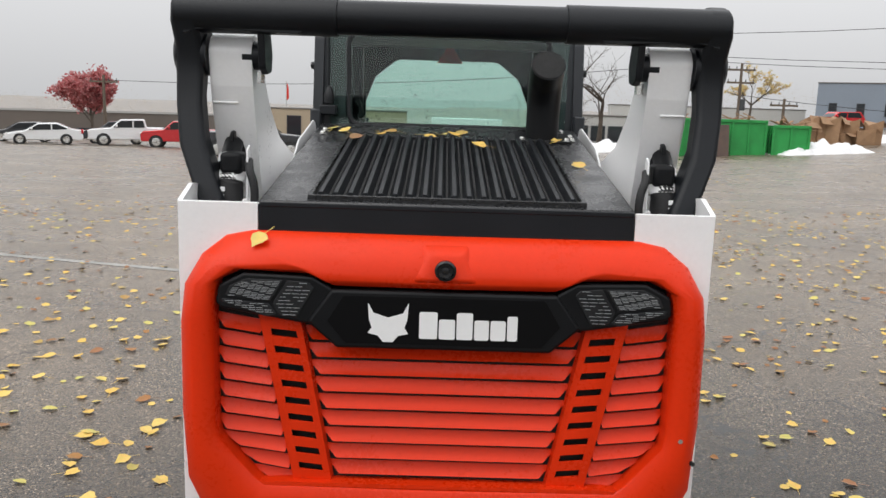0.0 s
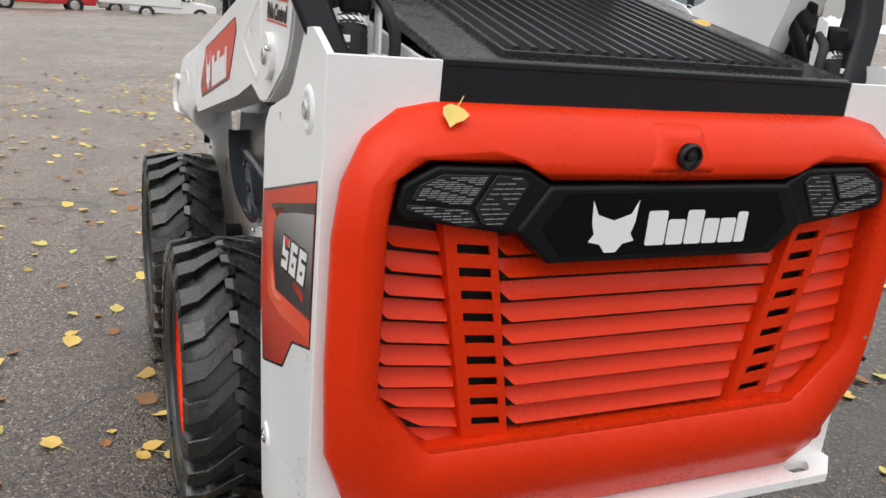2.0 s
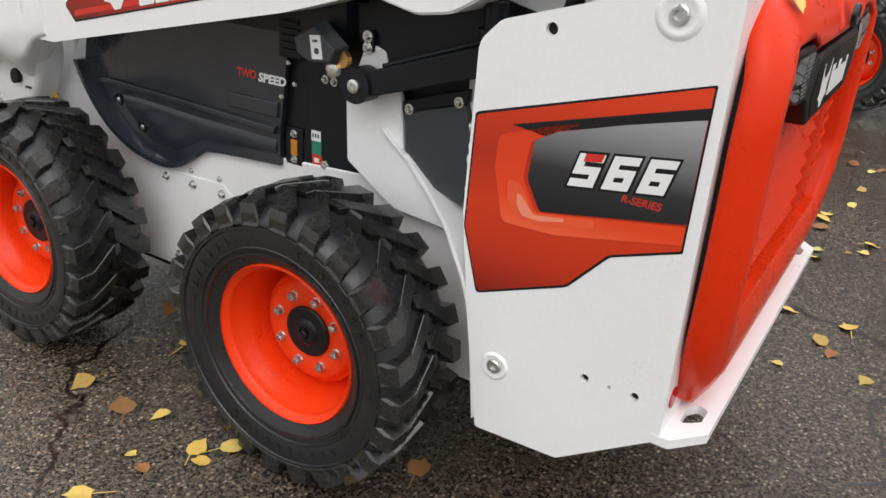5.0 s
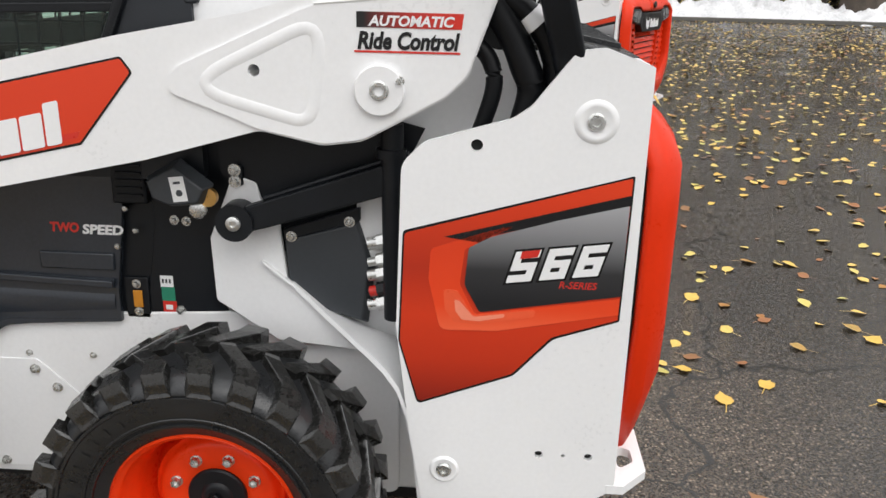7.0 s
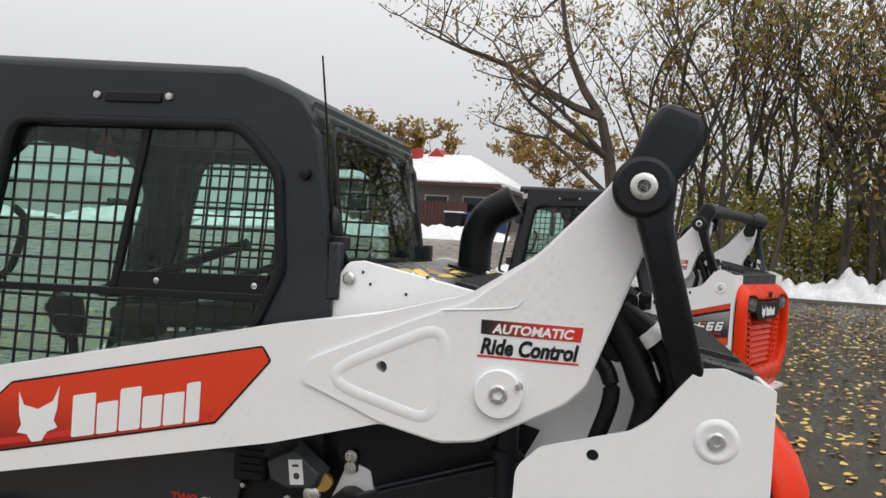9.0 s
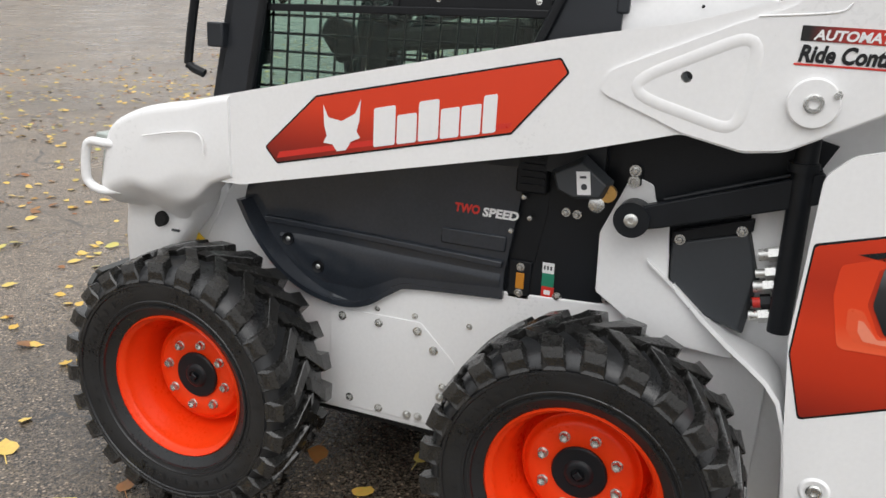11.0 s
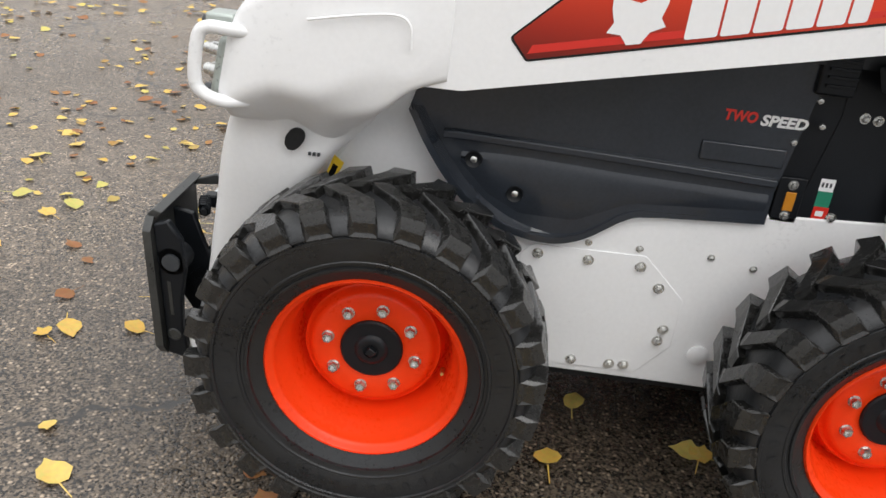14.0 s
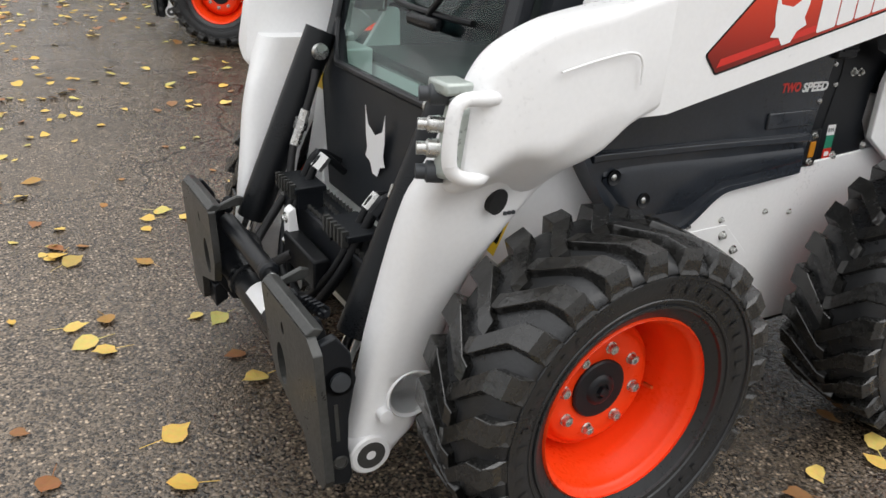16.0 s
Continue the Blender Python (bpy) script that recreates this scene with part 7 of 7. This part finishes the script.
for i, (m, lbl, cat) in enumerate(((PLASTIC, "black refuse bin with a snowy lid", "bin"), (material("blue_bin_plastic", (0.02, 0.06, 0.22), 0.5), "blue plastic recycling bin", "bin"), (material("blue_bin_plastic_dark", (0.02, 0.05, 0.18), 0.5), "blue plastic recycling bin", "bin"))):
    b_ = thing("refuse_bin", lbl, cat, 40.0, 7.9 - 1.2 * i, 2.18)
    part("bin_body", loft([[(-0.4, -0.4, 0), (0.4, -0.4, 0), (0.4, 0.4, 0), (-0.4, 0.4, 0)], [(-0.5, -0.48, 1.0), (0.5, -0.48, 1.0), (0.5, 0.48, 1.0), (-0.5, 0.48, 1.0)]], cap_first=True, cap_last=True), m, b_, bevel=0.03)
    part("lid", box(-0.54, 0.54, -0.52, 0.52, 1.0, 1.08), SNOW if i == 0 else m, b_, bevel=0.02)


def power_pole(x, y, h, z, arms=2, turn=0):
    p = thing("utility_pole", "weathered wooden utility pole with crossarms", "utility pole", x, y, z, turn, "utility poles")
    part("mast", rod((0, 0, -0.5), (0, 0, h), 0.16, 0.10, 10), WOODPOLE, p)
    for i in range(arms):
        part("crossarm", box(-1.1, 1.1, -0.06, 0.06, h - 0.6 - 1.0 * i, h - 0.45 - 1.0 * i), WOODPOLE, p)
        for a in (-1.0, -0.4, 0.4, 1.0):
            part("insulator", rod((a, 0, h - 0.45 - i), (a, 0, h - 0.25 - i), 0.05, 0.03, 8), GREYPLASTIC, p)
    return p


power_pole(21.1, 63.7, 8.6, -2.1)
p2 = power_pole(23.7, 62.9, 7.9, -2.1)
part("transformer", rod((0.25, 0, 4.2), (0.25, 0, 5.1), 0.25, seg=12), GREYPLASTIC, p2)
power_pole(26.8, 61.6, 5.2, -2.1, 1)
power_pole(-26.6, 61.7, 5.3, -2.0, 1)
power_pole(44.1, 40.4, 7.8, 1.35, 1, -45)
power_pole(64.7, 19.1, 8.5, 2.8, 1, 80)
for a, b, lbl in (((21.1, 63.7, 6.3), (75, 52, 8.0), 0), ((21.1, 63.7, 5.9), (75, 52, 7.2), 0), ((-26.6, 61.7, 2.9), (21.1, 63.7, 5.9), 0), ((23.7, 62.9, 3.3), (60, 50, 2.4), 0), ((44.1, 40.4, 8.6), (64.7, 19.1, 10.8), 0), ((44.1, 40.4, 8.6), (10, 75, 9.0), 0)):
    a, b = Vector(a), Vector(b)
    pts = [a.lerp(b, i / 8) - Vector((0, 0, 0.9 * (1 - (2 * i / 8 - 1) ** 2))) for i in range(9)]
    tagged(part("power_line", sweep(pts, circle(0.022, 4)), GLOSSBLACK), "thin black overhead power line", "cable", "power lines")
flag = thing("flagpole", "thin flagpole with a furled red flag", "flagpole", -15.2, 77, -2.4)
part("mast", rod((0, 0, 0), (0, 0, 6.0), 0.06, 0.04, 8), STEEL, flag)
part("flag", prism([(0, 4.2), (0.25, 4.4), (0.22, 5.4), (0.05, 5.9)], -0.03, 0.03, "y"), DECALRED, flag)
# other trees
tree(-39.2, 88.9, 8.4, 61, 0.2, CRIMSON, 7000, 0.19, 0.44, puff=1.9, label="round crimson maple by the store", levels=4, fork=0.1)
tree(11.4, 56.5, 8.5, 62, 0.2, None, 0, 0.1, 0.6, label="bare leafless tree behind the lot")
tree(9.2, 59, 7.0, 66, 0.16, None, 0, 0.1, 0.6, label="bare leafless tree behind the lot")
tree(67.0, 86.0, 19.0, 63, 0.4, HAZEOCHRE, 20000, 0.40, 0.66, puff=3.2, label="broad ochre-leaved tree behind the offices", fork=0.1)
tree(31.0, 80.0, 6.0, 64, 0.18, HAZEOCHRE, 900, 0.16, 0.5, label="yellow-green tree beside the office block", fork=0.1)
for i, (x, y, h) in enumerate(((62, 60, 6), (57, 62, 7), (66, 50, 6), (46, 16, 8.5), (48, 12, 7.5), (50, 3.5, 9))):
    tree(x, y, h, 70 + i, 0.15, OCHRE if i > 2 else None, 2600 if i > 2 else 0, 0.18, 0.55, label="ochre tree behind the restaurant" if i > 2 else "bare tree far behind the snow", fork=0.1)
farwood = thicket(-140, 140, 150, 175, 9000, 9, OCHRE, 31, "far_wood")
tagged(farwood, "hazy line of far woods", "woods", kind="stuff")


# roll-off containers
def container(x, y, turn, L, W, H, z, label):
    c = thing("waste_container", label, "container", x, y, z, turn, "green waste containers")
    for nm, q in (("side_wall", (0, L, 0, 0.06)), ("side_wall", (0, L, W - 0.06, W)), ("end_wall", (0, 0.06, 0.06, W - 0.06)), ("end_wall", (L - 0.06, L, 0.06, W - 0.06))):
        part(nm, box(*q, 0.25, H), GREEN, c)
    part("container_floor", box(0.06, L - 0.06, 0.06, W - 0.06, 0.25, 0.32), GREEN, c)
    for z0 in (0.22, H - 0.08):
        part("rail", box(-0.06, L + 0.06, -0.07, 0.0, z0, z0 + 0.14), GREEN, c, bevel=0.01)
    n = int(L / 0.75)
    for i in range(n + 1):
        part("rib", box(L * i / n - 0.05, L * i / n + 0.05, -0.07, 0.0, 0.3, H), GREEN, c)
    for i in range(4):
        part("end_rib", box(-0.07, 0.0, W * i / 3 - 0.05, W * i / 3 + 0.05, 0.3, H), GREEN, c)
    for i in range(3):
        part("skid_wheel", rod((0.5 + i * (L - 1) / 2, 0.1, 0.12), (0.5 + i * (L - 1) / 2, 0.3, 0.12), 0.12, seg=12), RUST, c)
    bm = bmesh.new()
    rnd = random.Random(int(x * 7))
    for i in range(26):
        a, b = rnd.uniform(0.3, L - 0.3), rnd.uniform(0.2, W - 0.2)
        p = Vector((a, b, H - 0.15 + rnd.uniform(0, 0.3)))
        sweep([p, p + Vector((rnd.uniform(-0.9, 0.9), rnd.uniform(-0.5, 0.5), rnd.uniform(-0.1, 0.35)))], [(-0.06, -0.02), (0.06, -0.02), (0.06, 0.02), (-0.06, 0.02)], bm)
    tagged(part("scrap_boards", bm, CARD, c), kind="stuff")
    return c


container(11.2, 37.6, -12, 4.6, 2.2, 2.15, -0.72, "green steel roll-off container heaped with boards")
container(16.0, 36.4, -12, 1.6, 2.2, 1.85, -0.62, "smaller green steel container with rusty side")
board = thing("rusty_panel", "dark rusty panel leaning on a container", "panel", 12.2, 36.4, -0.68, -12)
part("sheet", loft([[(0, -0.35, 0), (1.6, -0.35, 0), (1.6, -0.3, 0), (0, -0.3, 0)], [(0, 0.55, 1.9), (1.6, 0.55, 1.9), (1.6, 0.6, 1.9), (0, 0.6, 1.9)]], cap_first=True, cap_last=True), RUST, board)
rc = random.Random(17)
for i in range(9):
    x, y = 20.6 + 0.50 * i + rc.uniform(-0.2, 0.2), 45.0 - 0.16 * i + rc.uniform(-0.5, 0.5)
    w, h = rc.uniform(0.7, 1.4), rc.uniform(0.7, 1.75)
    cb = thing("cardboard_box", "collapsed brown cardboard box on the lot", "cardboard box", x, y, None, rc.uniform(0, 90), "scrap cardboard")
    part("carton", loft([[(-w / 2, -w / 2, 0), (w / 2, -w / 2, 0), (w / 2, w / 2, 0), (-w / 2, w / 2, 0)], [(-w / 2 + rc.uniform(-0.2, 0.2), -w / 2, h), (w / 2 + rc.uniform(-0.2, 0.2), -w / 2, h * 0.9), (w / 2, w / 2, h), (-w / 2, w / 2, h * 0.8)]], cap_first=True, cap_last=True), CARD, cb)
    part("flap", loft([[(-w / 2, -w / 2, h), (w / 2, -w / 2, h * 0.92), (w / 2, -w / 2 - 0.35, h * 0.7), (-w / 2, -w / 2 - 0.3, h * 0.75)], [(-w / 2, -w / 2, h + 0.02), (w / 2, -w / 2, h * 0.92 + 0.02), (w / 2, -w / 2 - 0.35, h * 0.7 + 0.02), (-w / 2, -w / 2 - 0.3, h * 0.75 + 0.02)]], cap_first=True, cap_last=True), CARD, cb)
for i in range(4):
    pl = thing("pallet", "flat dark pallet with snow on it", "pallet", 19.9 + 0.7 * i, 45.6 + 0.3 * i, None, 15 * i, "pallets")
    for j in range(5):
        part("slat", box(-0.5, 0.5, -0.5 + 0.22 * j, -0.38 + 0.22 * j, 0.10, 0.13), RUST, pl)
    for j in range(3):
        part("bearer", box(-0.5 + 0.45 * j, -0.4 + 0.45 * j, -0.5, 0.5, 0, 0.10), RUST, pl)

# parked cars
CARPAINT = {"white": material("white_car_paint", (0.75, 0.76, 0.77), 0.2, coat=0.6, bump=0, vary=0.03), "red": material("red_car_paint", (0.50, 0.015, 0.02), 0.2, coat=0.6, bump=0, vary=0.05),
            "dark": material("dark_car_paint", (0.03, 0.034, 0.04), 0.2, coat=0.6, bump=0, vary=0.05), "tan": material("tan_car_paint", (0.42, 0.40, 0.35), 0.25, coat=0.6, bump=0, vary=0.05)}
SHAPES = {
    "sedan": ([(0, 0.35), (0.05, 0.62), (0.35, 0.74), (1.25, 0.90), (2.05, 1.38), (3.25, 1.42), (4.15, 1.02), (4.7, 0.96), (4.82, 0.5), (4.75, 0.3), (0.1, 0.28)], [(1.38, 0.92), (2.08, 1.33), (3.2, 1.37), (3.95, 1.02)], 4.82, (0.92, 3.75), 0.33),
    "pickup": ([(0, 0.5), (0.02, 0.95), (0.15, 1.10), (1.45, 1.22), (2.1, 1.80), (3.7, 1.84), (3.85, 1.28), (5.75, 1.26), (5.85, 0.6), (5.75, 0.45), (0.15, 0.42)], [(1.58, 1.25), (2.15, 1.73), (3.6, 1.77), (3.72, 1.28)], 5.85, (1.0, 4.65), 0.40),
    "suv": ([(0, 0.45), (0.03, 0.85), (0.2, 1.0), (1.2, 1.10), (1.85, 1.66), (4.1, 1.72), (4.6, 1.15), (4.68, 0.6), (4.6, 0.42), (0.1, 0.38)], [(1.35, 1.12), (1.92, 1.58), (3.95, 1.64), (4.3, 1.16)], 4.68, (0.9, 3.75), 0.37)}


def parked_car(kind, colour, x, y, turn, label, z=None):
    c = thing("parked_car", label, "car", x, y, z, turn, "parked cars")
    prof, win, L, axles, R = SHAPES[kind]
    arch = rounded(prof, 0.12, 3)
    part("body", prism(arch, -0.88, 0.88, "y"), CARPAINT[colour], c, bevel=0.05, seg=2)
    for s in (-1, 1):
        part("side_window", prism(rounded(win, 0.05, 2), *sorted((s * 0.875, s * 0.888)), "y"), WINDOW, c)
        part("pillar", prism([(win[1][0] + 0.75, 0.9), (win[1][0] + 0.83, 0.9), (win[1][0] + 0.83, win[1][1]), (win[1][0] + 0.75, win[1][1])], *sorted((s * 0.886, s * 0.892)), "y"), CARPAINT[colour], c)
        part("mirror", box(win[0][0] + 0.22, win[0][0] + 0.36, *sorted((s * 0.90, s * 1.06)), win[0][1] + 0.05, win[0][1] + 0.22), CARPAINT[colour], c, bevel=0.03)
        part("headlight", box(-0.01, 0.20, *sorted((s * 0.58, s * 0.86)), prof[1][1] - 0.06, prof[1][1] + 0.08), STEEL, c, bevel=0.02)
        part("tail_light", box(L - 0.14, L + 0.01, *sorted((s * 0.66, s * 0.89)), 0.75, 0.98), REDREF, c, bevel=0.02)
        for a in axles:
            part("arch_gap", rod((a, s * 0.80, R), (a, s * 0.886, R), R * 1.16, seg=20), DARK, c)
            w = part("wheel", lathe([(R, -0.11), (R, 0.11), (R * 0.72, 0.12), (R * 0.68, 0.09)], (a, s * 0.80, R), (0, s, 0), 24), RUBBER, c)
            part("alloy_rim", lathe([(R * 0.68, 0.10), (R * 0.62, 0.11), (R * 0.2, 0.08), (0, 0.09)], (a, s * 0.80, R), (0, s, 0), 18), STEEL, w)
    a, b = win[0], win[1]
    part("windscreen", loft([[(a[0] - 0.10, -0.72, a[1] + 0.03), (a[0] - 0.10, 0.72, a[1] + 0.03), (b[0] - 0.06, 0.64, b[1] + 0.02), (b[0] - 0.06, -0.64, b[1] + 0.02)], [(a[0] - 0.16, -0.72, a[1] + 0.05), (a[0] - 0.16, 0.72, a[1] + 0.05), (b[0] - 0.10, 0.64, b[1] + 0.03), (b[0] - 0.10, -0.64, b[1] + 0.03)]], cap_first=True, cap_last=True), WINDOW, c)
    part("grille", box(-0.03, 0.08, -0.55, 0.55, prof[1][1] - 0.28, prof[1][1] - 0.02), DARK, c, bevel=0.02)
    part("bumper", box(-0.05, 0.15, -0.86, 0.86, 0.36, 0.54), STEEL if kind == "pickup" else CARPAINT[colour], c, bevel=0.04)
    if kind == "pickup":
        part("load_bed", box(3.95, 5.7, -0.78, 0.78, 1.262, 1.268), DARK, c)
    return c


parked_car("sedan", "white", -29.2, 51.6, 24, "parked white sedan at the far side of the lot", -1.65)
parked_car("pickup", "white", -24.6, 53.9, 20, "parked white pickup truck with a chrome bumper", -1.72)
parked_car("pickup", "red", -20.6, 53.0, 16, "parked bright red pickup truck", -1.70)
parked_car("suv", "dark", -27.0, 58.5, 20, "parked dark sport utility car behind the others", -1.87)
parked_car("sedan", "dark", -33.0, 56.5, 20, "parked dark sedan beside the others", -1.80)
parked_car("pickup", "dark", -7.0, 40.0, 194.5, "parked dark grey pickup truck with chrome wheels", -1.2)
parked_car("pickup", "red", -6.6, 52.0, 8, "parked deep red pickup truck beyond the loader", -1.65)
parked_car("suv", "tan", -0.6, 54.0, 4, "parked tan sport utility car beyond the loader", -1.7)
van = parked_car("suv", "white", 5.6, 47.6, 176, "white service van parked beyond the loader", -1.5)
part("van_box", box(1.9, 6.2, -0.95, 0.95, 0.75, 2.5), CARPAINT["white"], van, bevel=0.05)
parked_car("suv", "dark", -20.9, 32.6, 190, "dark car at the edge of the lot", -0.98)
parked_car("suv", "red", 35.0, 74.0, 10, "red sport utility car by the office block", None)
parked_car("sedan", "white", 54.0, 71.6, -30, "pale car in front of the office block", 1.0)
parked_car("suv", "dark", 59.5, 67.6, -30, "dark car in front of the office block", 1.05)
# worn stall lines
for x0, y0, x1, y1 in ((-26, 38, -12, 36.4), (-14, 17.5, -3.4, 18.6), (-30, 44, 5, 42), (-6.5, 6.2, -2.2, 4.9), (6, 30, 16, 28.5)):
    d_ = Vector((x1 - x0, y1 - y0)).normalized()
    nn = Vector((-d_.y, d_.x)) * 0.05
    n_ = 24
    bm = bmesh.new()
    rows = []
    for i in range(n_ + 1):
        p = Vector((x0, y0)).lerp(Vector((x1, y1)), i / n_)
        rows.append([bm.verts.new((p.x + q * nn.x, p.y + q * nn.y, ground_z(p.x, p.y) + 0.004)) for q in (-1, 1)])
    for a, b in zip(rows, rows[1:]):
        bm.faces.new((a[0], a[1], b[1], b[0]))
    tagged(part("stall_line", bm, PALE_LINE), "worn white stall line on asphalt", "road marking", kind="structure")

for o in loader.children_recursive:
    if o.type == "MESH" and not any(k in (o.name.split(".")[0], o.parent.name.split(".")[0]) for k in ("wheel",)):
        for v in o.data.vertices:
            v.co.x *= WIDER

# second loader of the same kind, standing turned beside
other = copy_thing(loader, pose(5.17, -0.95, 0.13, 0, 0, -24.7))
tagged(other, "second white and orange skid-steer loader parked behind", "loader")


# ---- fallen leaves ----
def leaf_points(rnd, size):
    out = [(0.0, -0.45), (0.26, -0.38), (0.46, -0.10), (0.36, 0.20), (0.14, 0.38), (0.0, 0.60), (-0.14, 0.36), (-0.38, 0.18), (-0.44, -0.12), (-0.24, -0.40)]
    return [(a * size * rnd.uniform(0.85, 1.15), b * size * rnd.uniform(0.85, 1.15)) for a, b in out]


def add_leaf(co, fa, rnd, c, size, normal=Vector((0, 0, 1)), stem=True):
    turn = rnd.uniform(0, 6.283)
    u = normal.orthogonal().normalized()
    v = normal.cross(u)
    u, v = u * math.cos(turn) + v * math.sin(turn), v * math.cos(turn) - u * math.sin(turn)
    tilt = Vector((rnd.uniform(-0.25, 0.25), rnd.uniform(-0.25, 0.25)))
    curl = rnd.uniform(0.1, 0.5)
    i0 = len(co)
    pts = leaf_points(rnd, size)
    base = size * 0.10
    co.append(c + normal * base)
    for a, b in pts:
        h = base + max(-base * 0.8, tilt.x * a + tilt.y * b + curl * a * a / size)
        co.append(c + u * a + v * b + normal * h)
    n = len(pts)
    for k in range(n):
        fa.append((i0, i0 + 1 + k, i0 + 1 + (k + 1) % n))
    if stem:
        a = c + v * (-0.42 * size) + normal * base
        b = c + v * (-1.15 * size) + u * rnd.uniform(-0.3, 0.3) * size + normal * 0.002
        w = size * 0.025
        i = len(co)
        co.extend([a - u * w, a + u * w, b + u * w * 0.7, b - u * w * 0.7])
        fa.append((i, i + 1, i + 2, i + 3))


def clear(x, y):
    """Outside the wheels and bodies of the loaders."""
    for wx in (-0.722, 0.722):
        for wy in (0.0, AXLE):
            if abs(x - wx) < 0.17 and abs(y - wy) < 0.24:
                return False
    return True


rl = random.Random(77)
shapes = []
for k in range(14):
    co, fa = [], []
    add_leaf(co, fa, rl, Vector((0, 0, 0)), rl.uniform(0.060, 0.090))
    me = bpy.data.meshes.new("leaf")
    me.from_pydata(co, [], fa)
    me.materials.append(LEAF1)
    shapes.append(me)
spots = [(0.03, 1.94), (0.36, 1.68), (-0.18, 1.97), (-0.43, 0.27), (-0.7, 0.2), (0.2, 1.66), (-0.27, 2.21), (-0.23, 2.15), (-0.21, 2.5), (-0.83, 1.38), (-0.98, 1.47), (-0.53, 0.7), (-0.43, 0.31), (-0.04, 2.26), (-0.9, 0.58), (-0.9, 0.26), (-0.84, 0.18), (-1.21, 0.35), (-0.89, 0.78)]
n = 0
while n < 290:
    x, y = spots[n] if n < len(spots) else (rl.uniform(-3.2, 2.4), rl.uniform(-2.6, 4.0))
    if n >= len(spots) and any(math.hypot(x - a, y - b) < 0.25 for a, b in spots):
        continue
    if n >= len(spots) and not clear(x, y) or (n >= len(spots) and abs(x) < 0.6 and rl.random() < 0.9):
        continue
    o = new("fallen_leaf", shapes[n % 14])
    o.matrix_basis = pose(x, y, ground_z(x, y) + 0.002, 0, 0, rl.uniform(0, 360))
    tagged(o, "fallen yellow autumn leaf lying on wet asphalt", "leaf", "fallen leaves")
    n += 1
co, fa = [], []
for k in range(26000):
    x, y = rl.uniform(-9, 25), rl.uniform(-16, 12)
    if abs(x) < 3.2 and -2.6 < y < 4.0:
        continue
    keep = 0.30 + 0.70 * min(1, max(0, (x + 2) / 10)) * min(1, max(0, (6 - y) / 8))
    clump = 0.5 + noise.noise((x * 0.7, y * 0.7, 3.3))
    if rl.random() > keep * (0.5 + clump):
        continue
    add_leaf(co, fa, rl, Vector((x, y, ground_z(x, y) + 0.002)), rl.uniform(0.05, 0.085), stem=False)
for k in range(700):
    x, y = rl.uniform(-14, 14), rl.uniform(4, 30)
    add_leaf(co, fa, rl, Vector((x, y, ground_z(x, y) + 0.002)), rl.uniform(0.05, 0.08), stem=False)
for k in range(420):
    x, y = rl.uniform(-3.4, 3.4), rl.uniform(-3.0, 4.2)
    if clear(x, y) and abs(x) > 0.62:
        add_leaf(co, fa, rl, Vector((x, y, ground_z(x, y) + 0.001)), rl.uniform(0.035, 0.06), stem=False)
for k in range(1500):
    x, y = rl.uniform(-0.8, 8.0), rl.uniform(1.9, 10.0)
    if noise.noise((x * 0.9, y * 0.9, 7.1)) > -0.12:
        add_leaf(co, fa, rl, Vector((x, y, ground_z(x, y) + 0.002)), rl.uniform(0.035, 0.065), stem=False)
me = bpy.data.meshes.new("leaf_litter")
me.from_pydata(co, [], fa)
me.materials.append(LEAVES)
tagged(new("leaf_litter", me), "yellow and brown leaves scattered over the lot", "leaves", kind="stuff")
# leaves caught on the loader
for x, y, z, nrm in ((-0.472, -0.964, 1.316, (0, -0.62, 0.78)), (0.40, -0.50, hood_z(-0.50) + 0.001, (0, -0.2, 1)), (-0.23, -0.16, hood_z(-0.16) + 0.001, (0, -0.2, 1)), (-0.20, -0.12, hood_z(-0.12) + 0.001, (0, -0.2, 1)), (-0.06, -0.17, hood_z(-0.17) + 0.001, (0, -0.2, 1)), (0.02, -0.13, hood_z(-0.13) + 0.001, (0, -0.2, 1)), (-0.02, -0.15, hood_z(-0.15) + 0.001, (0, -0.2, 1)), (0.05, -0.11, hood_z(-0.11) + 0.001, (0, -0.2, 1)), (0.30, -0.19, hood_z(-0.19) + 0.001, (0, -0.2, 1)), (0.36, -0.20, hood_z(-0.20) + 0.001, (0, -0.2, 1)), (-0.30, -0.30, hood_z(-0.30) + 0.02, (0, -0.2, 1)), (0.10, -0.36, hood_z(-0.36) + 0.02, (0, -0.2, 1)), (-0.36, -0.12, hood_z(-0.12) + 0.001, (0, -0.2, 1)), (-0.40, -0.09, hood_z(-0.09) + 0.001, (0, -0.2, 1))):
    co, fa = [], []
    add_leaf(co, fa, rl, Vector((0, 0, 0)), 0.05, Vector(nrm).normalized())
    me = bpy.data.meshes.new("leaf")
    me.from_pydata(co, [], fa)
    me.materials.append(LEAF1)
    o = new("fallen_leaf", me)
    o.location = (x, y, z)
    tagged(o, "wet yellow leaf stuck on the black hood" if z > 1.4 else "wet yellow leaf caught on the orange tailgate", "leaf", "leaves on the loader")
